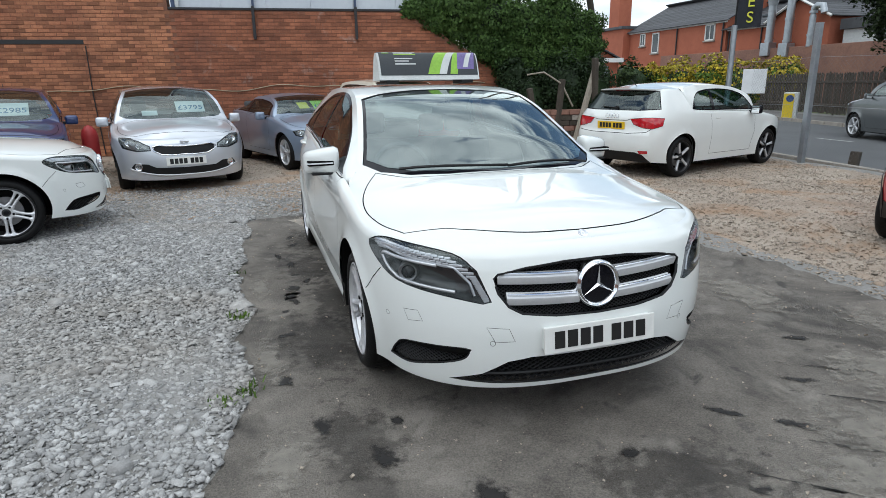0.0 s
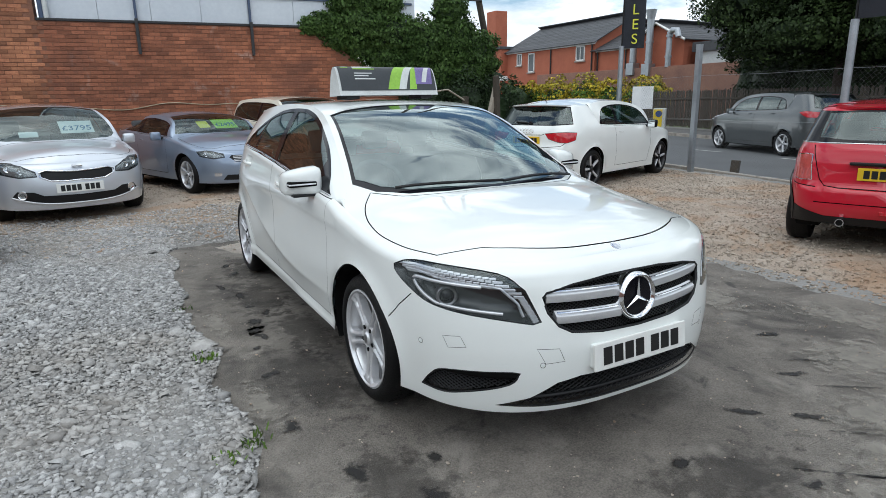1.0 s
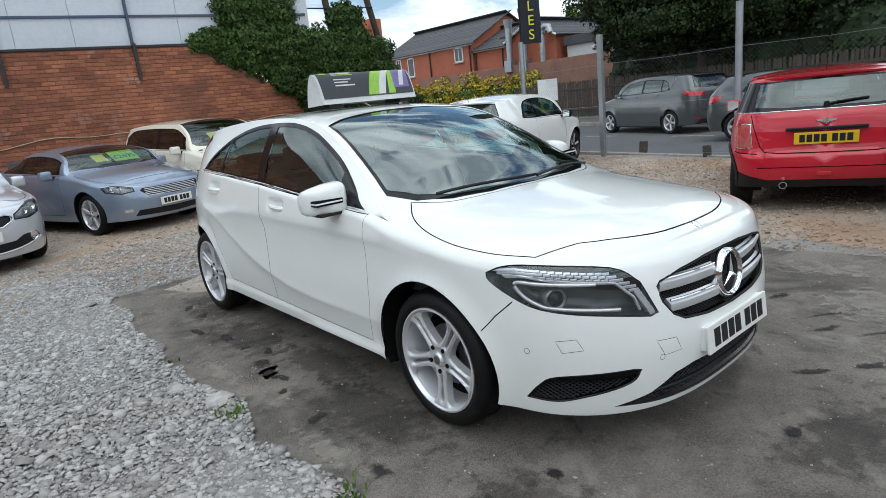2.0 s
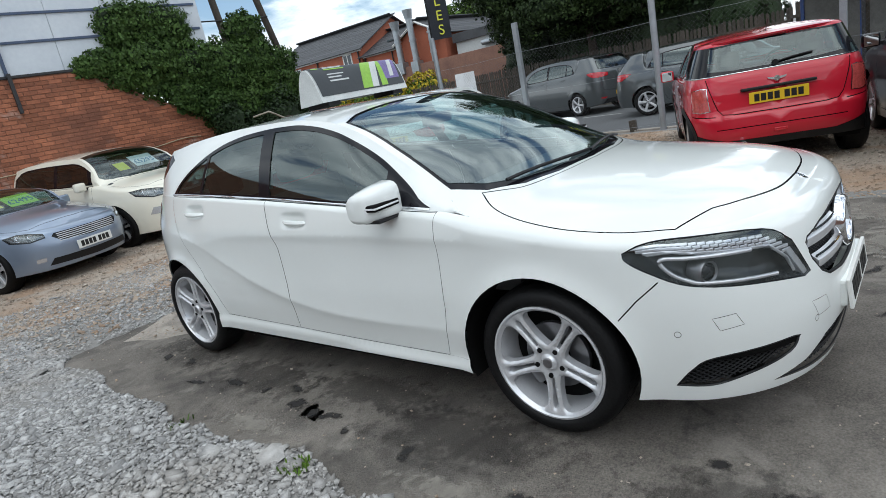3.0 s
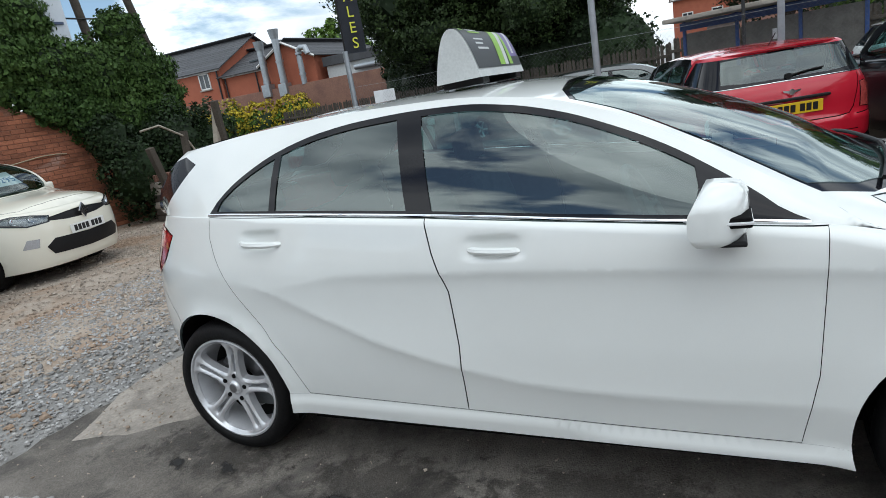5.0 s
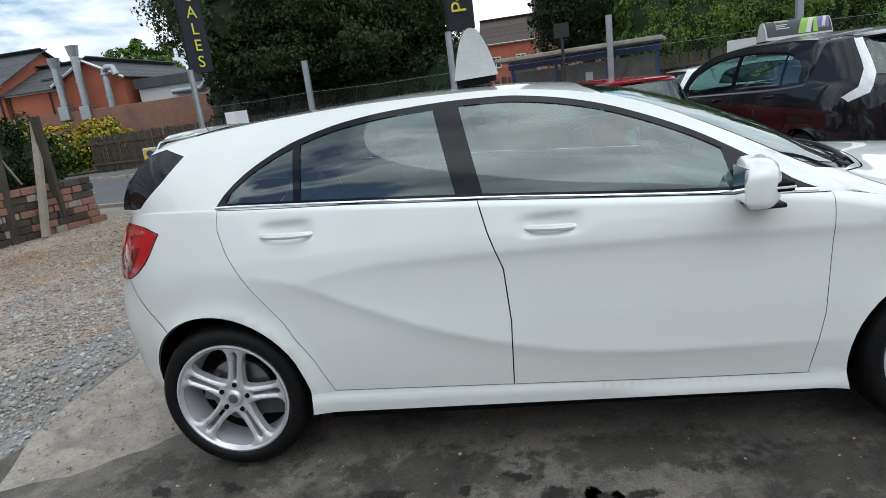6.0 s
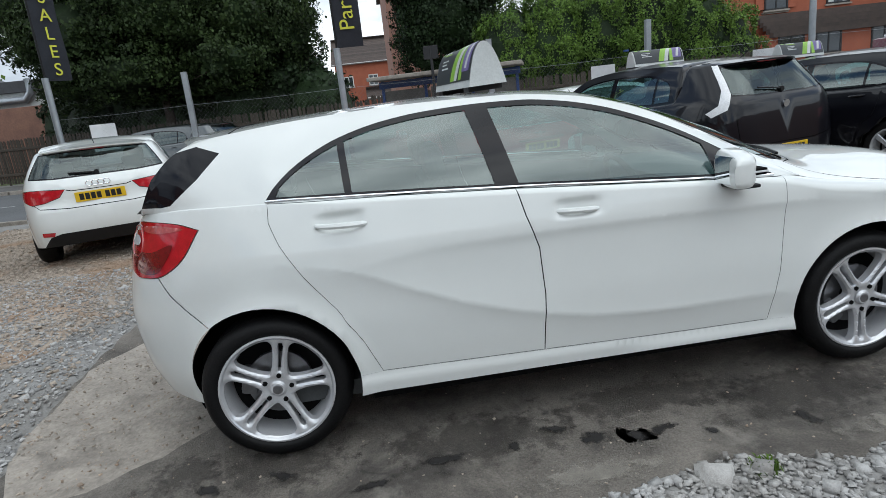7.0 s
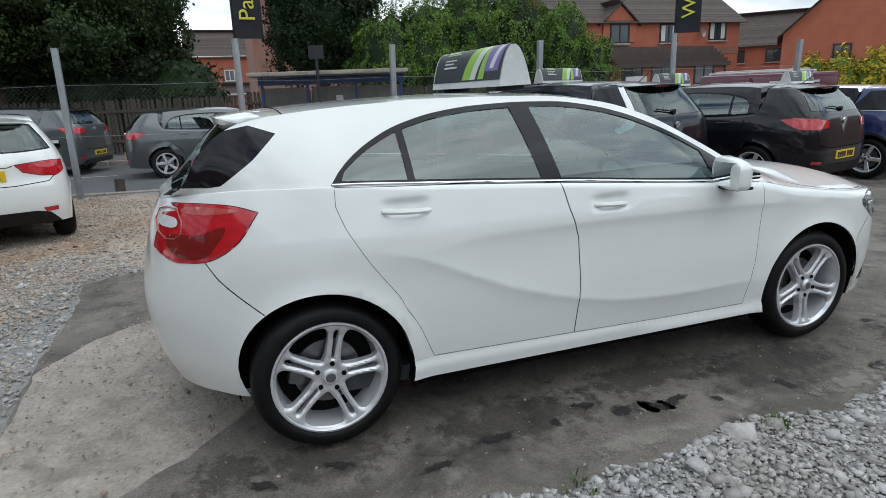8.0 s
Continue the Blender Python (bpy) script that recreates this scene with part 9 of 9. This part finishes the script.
for k in range(6):
    part("tile_course", boxbm((-0.15, -0.25 + 0.30 * k, 2.48 + 0.185 * k), (6.85, 0.10 + 0.30 * k, 2.71 + 0.185 * k), 0.0), TILE, lt)
for u in (0.9, 2.7, 5.4):
    window(lt, pose(u, 0.1, 2.08), 1.25, 1.1, BFRAME, 1)
gable_house("end_house", pose(21.7, -25.7, 0, 0, 0, -139), 11.0, 9.0, 3.9, 9.2, "red brick house gable with a brown tiled roof", FARBRICK, TILE, frame_mat=BFRAME, gable_front=True, windows=((2.7, 2.9, 0.8, 0.7, 1),))
gable_house("rear_house", pose(34.5, -33.0, 0, 0, 0, -138), 8.0, 7.0, 4.2, 6.5, "red brick house with a brown tiled roof behind the terrace", FARBRICK, TILE, frame_mat=BFRAME, windows=((2.0, 3.4, 1.0, 0.9, 1), (4.4, 3.4, 1.0, 0.9, 1)))
gable_house("corner_house", pose(58.5, 4.4, 0, 0, 0, -92), 6.4, 7.0, 5.6, 8.0, "red brick house seen between the trees", FARBRICK, TILE, windows=((1.2, 3.9, 0.9, 1.0, 1), (3.6, 3.9, 0.9, 1.0, 1), (3.9, 1.3, 1.4, 1.1, 1)))
gable_house("tall_house", pose(42.0, -0.35, 0, 0, 0, -90), 7.0, 8.0, 9.6, 12.0, "tall old brick house behind the bus shelter", OLDBRICK, TILE)
gable_house("porch", pose(57.2, 1.4, 0, 0, 0, -92), 2.6, 1.4, 2.2, 2.9, "small tiled porch of the corner house", FARBRICK, TILE)

# trees and hedges
sr = thing("shrub_row", Matrix.Identity(4), "dense dark shrubs behind the timber fence", "shrub")
SR = [((far_kerb(y) + 4.0 + 0.5 * (k % 2), y, 1.5), (1.2, 1.3, 1.7 + 0.5 * ((k * 7) % 3) / 2)) for k, y in enumerate(np.arange(3.6, 14.0, 1.4))]
leaf_ob("leaves", [leaf_cloud(30000, blobs(SR, 0.75), 0.14, 81)], LEAF2, sr)
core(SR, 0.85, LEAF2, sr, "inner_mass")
tree("street_tree", 19.5, 8.9, 3.0, [((0, 0, 5.2), (3.2, 3.0, 2.2)), ((-1.2, 2.0, 4.6), (2.2, 2.2, 1.8)), ((0.5, -2.6, 4.9), (2.6, 2.4, 2.3)), ((-0.8, -0.5, 7.4), (2.8, 2.8, 2.2)), ((0.2, 2.2, 6.8), (2.2, 2.0, 1.7)), ((-1.0, -2.5, 3.4), (1.8, 1.6, 1.2)), ((-1.4, 0.6, 3.3), (2.0, 2.0, 1.1)), ((-0.6, 2.6, 3.2), (1.6, 1.4, 1.0)), ((0.4, -3.0, 7.2), (2.2, 2.2, 1.8)), ((0.0, 0.5, 9.6), (2.6, 2.6, 1.9)), ((-0.3, 3.8, 5.8), (2.0, 2.0, 2.2))], 125000, 0.105, LEAF1, "broad green street tree behind the timber fence", 71)
tree("street_tree", 20.5, 7.4, 2.8, [((0, 0, 5.0), (2.6, 2.6, 2.2)), ((0.2, -1.9, 4.4), (1.9, 1.7, 1.6)), ((-0.4, 1.6, 4.2), (2.2, 1.9, 1.7)), ((0, 0.2, 7.2), (2.2, 2.2, 1.9)), ((0.2, -1.6, 3.0), (1.6, 1.4, 1.1)), ((-0.4, 0.6, 3.0), (1.8, 1.8, 1.1)), ((0.0, -1.0, 8.8), (2.0, 2.0, 1.6)), ((0.3, -2.9, 4.6), (1.5, 1.4, 2.2)), ((0.2, -2.6, 6.6), (1.6, 1.5, 2.0)), ((0.2, -3.0, 2.9), (1.2, 1.1, 1.0))], 90000, 0.105, LEAF1, "broad green street tree behind the timber fence", 72)
tree("distant_tree", 46.0, 32.0, 3.0, [((0, 0, 6.0), (3.6, 3.6, 3.2)), ((1.0, 1.8, 5.0), (2.8, 2.8, 2.6))], 9000, 0.36, LEAFHEDGE, "bright green tree beyond the workshop", 73)
tree("dark_tree", 21.5, -1.4, 2.0, [((0, 0, 4.4), (1.7, 2.0, 2.5)), ((0.2, 1.1, 3.7), (1.4, 1.25, 1.8)), ((0.1, -1.2, 3.6), (1.4, 1.3, 1.7)), ((0, -0.2, 6.8), (1.7, 1.9, 2.2)), ((0.2, 0.9, 5.6), (1.3, 1.3, 1.6)), ((0.2, -1.4, 5.4), (1.3, 1.3, 1.6))], 52000, 0.105, LEAF2, "dark green tree behind the bus shelter", 74)
hd = thing("conifer_hedge", Matrix.Identity(4), "tall bright green clipped conifer hedge", "hedge")
HP = [((18.5, -3.3, 2.0), (1.5, 1.5, 2.6)), ((18.4, -4.7, 2.3), (1.7, 1.6, 2.8)), ((18.2, -6.2, 2.6), (1.8, 1.7, 2.9)), ((17.9, -7.8, 2.6), (1.8, 1.7, 2.8)), ((17.5, -9.3, 2.3), (1.7, 1.6, 2.4)), ((17.1, -10.4, 1.6), (1.4, 1.3, 1.9))]
leaf_ob("leaves", [leaf_cloud(190000, blobs(HP, 0.80, 0.10), 0.066, 75, droop=-1.6)], LEAFHEDGE, hd)
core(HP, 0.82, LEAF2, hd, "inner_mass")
yb = thing("flowering_hedge", Matrix.Identity(4), "hedge with yellow flowering tops along the old wall", "hedge")
YP = [((21.3 + 0.7 * k, 27.6 - 1.6 * k, 1.0), (1.2, 1.2, 1.05 + 0.15 * (k % 3))) for k in range(0, 5)]
leaf_ob("flower_cover", [leaf_cloud(12000, blobs([((a, b, c + 0.35), e) for (a, b, c), e in YP], 0.85, 0.5), 0.13, 76)], LEAFY, yb)
leaf_ob("leaves", [leaf_cloud(9000, blobs(YP, 0.8), 0.16, 77)], LEAFHEDGE, yb)
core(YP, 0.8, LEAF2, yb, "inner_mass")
gbsh = thing("shrub", Matrix.Identity(4), "green shrubs beside the garage", "shrub")
GP = [((17.5, 28.0, 1.4), (1.8, 1.6, 1.7)), ((19.3, 27.0, 1.1), (1.5, 1.4, 1.4)), ((15.8, 29.0, 1.2), (1.4, 1.4, 1.5))]
leaf_ob("leaves", [leaf_cloud(9000, blobs(GP, 0.8), 0.17, 78)], LEAF1, gbsh)
core(GP, 0.8, LEAF2, gbsh, "inner_mass")
gh = thing("golden_hedge", Matrix.Identity(4), "golden green clipped hedge by the houses", "hedge")
GH = [((16.6 - 0.85 * k, -21.6 - 0.7 * k, 1.3), (0.75, 0.75, 1.35)) for k in range(4)]
leaf_ob("leaves", [leaf_cloud(9000, blobs(GH, 0.85), 0.14, 79)], LEAFY, gh)
core(GH, 0.85, LEAFHEDGE, gh, "inner_mass")
for x, lean in ((6.87, -0.9), (8.78, -2.08)):
    p = part("utility_pole", cyl(bmesh.new(), (x, 12.4, -0.2), (x + lean, 12.4, 8.5), 0.10, 0.07, n=10), WOOD, None, sharp=60)
    tagged(p, "leaning wooden utility pole behind the ivy", "pole", group="utility poles")
tagged(part("overhead_cable", tube(bmesh.new(), [(-1.0, 12.3, 4.15), (3.0, 12.3, 3.95), (6.4, 12.3, 4.0), (7.8, 12.3, 4.05)], 0.018, 6), BFRAME, None, sharp=60), "dark overhead cable strung to the wooden poles", "cable")

# plain out-of-view walls closing the other sides, added to darken window reflections
tagged(part("wall_west", boxbm((-14.3, -26, -0.2), (-14.0, 12.8, 4.6), 0), OLDBRICK), "plain old brick wall out of view, added for window reflections", "wall", kind="structure")
tagged(part("wall_south", boxbm((-14, -24.3, -0.2), (3.0, -24.0, 4.0), 0), OLDBRICK), "plain old brick wall out of view, added for window reflections", "wall", kind="structure")


# ---------------------------------------------------------------- cars in their places
white_car, white_sh = make_car("hatchback", Matrix.Identity(4), MAIN, WHITE, "white five-door hatchback with silver alloys on the tarmac strip")
dress_main(white_car, white_sh)
P2 = dict(MAIN, dark=True, step=0.06)
other, sh2 = make_car("sport_hatchback", place(-3.76, 4.46, 15), P2, WHITE, "white hatchback with black and silver alloys parked on the gravel")
dress_main(other, sh2)
mpv()
coupe()
crossover()
small_hatch()
retro(RED, place(6.86, 1.09, 20.4), "red two-door retro hatchback parked with its tail to the tarmac")
blue, bsh = plain_hatch("blue_hatchback", DKBLUE, place(-4.62, 7.0, -77), "dark blue hatchback with sale sheets in its windscreen", (4.2, 2.6, 0.88, 1.48, 0.85, 0.80, 1.0))
price_sheet(blue, 0.22, 0.52, 1.16, -52, "£2985", SHEETW)
price_sheet(blue, -0.25, 0.52, 1.16, -52, "", SHEETY, 0.2, 0.24)
leaf, lsh = plain_hatch("electric_hatchback", BLACKP, place(6.08, -1.38, 14), "glossy black hatchback with tall clear tail lamps", (4.44, 2.70, 0.885, 1.55, 0.95, 0.84, 1.04), clear=True)
dark_car, dark_sh = plain_hatch("black_hatchback", BLACKP, place(5.75, -3.90, 14), "glossy black five-door hatchback with red tail lamps", (4.26, 2.62, 0.90, 1.45, 0.85, 0.80, 0.98), dark=False)
retro(DKBLUE, place(5.60, -6.15, 14), "dark blue two-door retro hatchback with a white roof", WHITE, 5)
road_hatch, rsh = plain_hatch("grey_hatchback", GREYP, place(12.4, 1.5, -84, ROAD_Z), "dark grey hatchback standing on the road", (4.25, 2.62, 0.885, 1.48, 0.85, 0.80, 1.0))
suv, ssh = plain_hatch("grey_suv", GREYP, place(15.1, 9.0, 70, ROAD_Z), "dark grey crossover standing on the road", (4.45, 2.68, 0.92, 1.62, 0.88, 0.92, 1.12))
plain_hatch("white_estate", WHITE, place(11.7, -5.2, -82, ROAD_Z), "white hatchback standing on the road", (4.5, 2.68, 0.90, 1.50, 0.9, 0.80, 1.0), glass=DARKGLASS)
plain_hatch("white_hatchback", WHITE, place(19.0, -20.0, 190), "white hatchback parked before the houses", (4.2, 2.6, 0.88, 1.46, 0.85, 0.78, 0.98))


# ---------------------------------------------------------------- roof signs
def roof_sign(m, label="curved advertising sign on the car's roof"):
    """A curved box sign, long along x, standing on z = 0; the printed side looks along -y."""
    s = thing("roof_sign", m, label, "sign", "roof signs")
    n, SD = 16, 0.092
    prof = [(-SD + 2 * SD * k / n, 0.198 * (1 - abs(1 - 2 * k / n) ** 2.2) + 0.01) for k in range(n + 1)]
    bm = bmesh.new()
    L = 0.40
    rows = [[bm.verts.new((x, y, z)) for y, z in prof] for x in np.linspace(-L, L, 13)]
    for a, b in zip(rows, rows[1:]):
        for k in range(n):
            bm.faces.new((a[k], b[k], b[k + 1], a[k + 1]))
    bm.faces.new(rows[0][::-1] if False else rows[0])
    bm.faces.new(rows[-1])
    bmesh.ops.recalc_face_normals(bm, faces=bm.faces[:])
    part("shell", bm, SIGNPALE, s, "pale curved plastic shell", sharp=50)
    # printed sheet: dark field, bands, blots, set just outside the shell on the front half
    def sheet(nm, x0, x1, k0, k1, material, off, slant=0.0, parent=None):
        bm = bmesh.new()
        ks = np.linspace(k0, k1, 10)
        rows = []
        for t in np.linspace(0, 1, 8):
            row = []
            for k in ks:
                a = math.pi * k
                y = -SD + 2 * SD * k
                z = 0.198 * (1 - abs(1 - 2 * k) ** 2.2) + 0.01
                ny, nz = -math.cos(a) * 0.8, math.sin(a)
                x = (x0 + (x1 - x0) * t + slant * (k - k0)) * side
                y = y * side
                row.append(bm.verts.new((x, y + ny * off * side, z + nz * off)))
            rows.append(row)
        for a, b in zip(rows, rows[1:]):
            for i in range(len(ks) - 1):
                bm.faces.new((a[i], b[i], b[i + 1], a[i + 1]))
        return part(nm, bm, material, parent or s, sharp=70)
    for side in (1, -1):
        f = sheet("print", -0.385, 0.39, 0.04, 0.49, SIGNDARK, 0.003)
        sheet("print_band", -0.02, 0.07, 0.05, 0.48, SIGNGREEN, 0.0045, 0.25, f)
        sheet("print_band", 0.07, 0.13, 0.05, 0.48, SIGNPALE, 0.0048, 0.25, f)
        sheet("print_band", 0.16, 0.22, 0.05, 0.48, SIGNGREEN, 0.0045, 0.15, f)
        sheet("print_band", 0.22, 0.36, 0.10, 0.48, SIGNVIOLET, 0.0048, 0.08, f)
        sheet("print_band", 0.27, 0.31, 0.12, 0.40, SIGNPALE, 0.0055, 0.2, f)
        for i, (w, k) in enumerate(((0.17, 0.43), (0.15, 0.38), (0.17, 0.335))):
            sheet("heading_bar", -0.27, -0.27 + w, k - 0.014, k + 0.014, SIGNPALE if i < 2 else SIGNGREEN, 0.005, 0, f)
        for i, w in enumerate((0.14, 0.11, 0.16)):
            k = 0.24 - 0.04 * i
            sheet("text_bar", -0.27, -0.27 + w, k - 0.008, k + 0.008, SIGNPALE, 0.005, 0, f)
        sheet("mark", -0.36, -0.305, 0.37, 0.41, SIGNGREEN, 0.005, 0, f)
        sheet("mark", -0.355, -0.31, 0.42, 0.45, SIGNVIOLET, 0.005, 0, f)
    for x in (-0.3, 0.3):
        part("foot", boxbm((x - 0.05, -0.085, -0.014), (x + 0.05, 0.085, 0.02), 0.006), TRIM, s)
    return s


roof_sign(pose(0.03, 1.62, 1.455, -2, 0, 4.6), "curved roof sign with green and violet print on the white car")
for x, y, z, rz in ((4.65, -1.72, 1.53, -76), (4.9, -3.95, 1.425, -76), (4.6, -6.35, 1.40, -76)):
    roof_sign(pose(x, y, z, 0, 0, rz))

# van with racks before the houses
van = thing("panel_van", pose(14.9, -17.2, 0, 0, 0, -138), "maroon panel van with pale lettering and a ladder rack", "van")
part("body", boxbm((-2.3, -0.95, 0.35), (2.3, 0.95, 1.78), 0.14), MAROON, van, sharp=50)
for y in (-0.62, 0.62):
    part("rack_rail", boxbm((-2.0, y - 0.03, 1.82), (1.6, y + 0.03, 1.87), 0.01), ALLOY, van)
for k in range(6):
    part("rack_bar", boxbm((-2.0 + 0.7 * k, -0.72, 1.77), (-1.95 + 0.7 * k, 0.72, 1.85), 0.01), ALLOY, van)
part("ladder", boxbm((-1.8, -0.3, 1.87), (1.4, 0.1, 1.93), 0.01), ALLOY, van)
for x, w in ((-1.9, 0.5), (-1.2, 0.7), (0.1, 0.6), (1.0, 0.7)):
    for z in (1.12, 1.28, 1.42):
        part("lettering_bar", boxbm((x, -0.965, z), (x + w, -0.945, z + 0.07), 0.004), SIGNPALE, van)
for x in (-1.5, 1.5):
    for sgn in (-1, 1):
        wheel(van, pose(x, sgn * 0.84, 0.33, 0, 0, 90 * sgn), 0.33)
bt = thing("gas_bottle", pose(-3.86, 8.9, 0), "red metal bottle standing by the wall", "bottle")
bm = bmesh.new()
lathe(bm, [(0.001, 0.84), (0.05, 0.82), (0.11, 0.75), (0.13, 0.66), (0.13, 0.05), (0.12, 0.0), (0.001, 0.0)], 24, Matrix.Rotation(radians(-90), 4, "Y"))
part("body", bm, RUSTRED, bt, sharp=60)
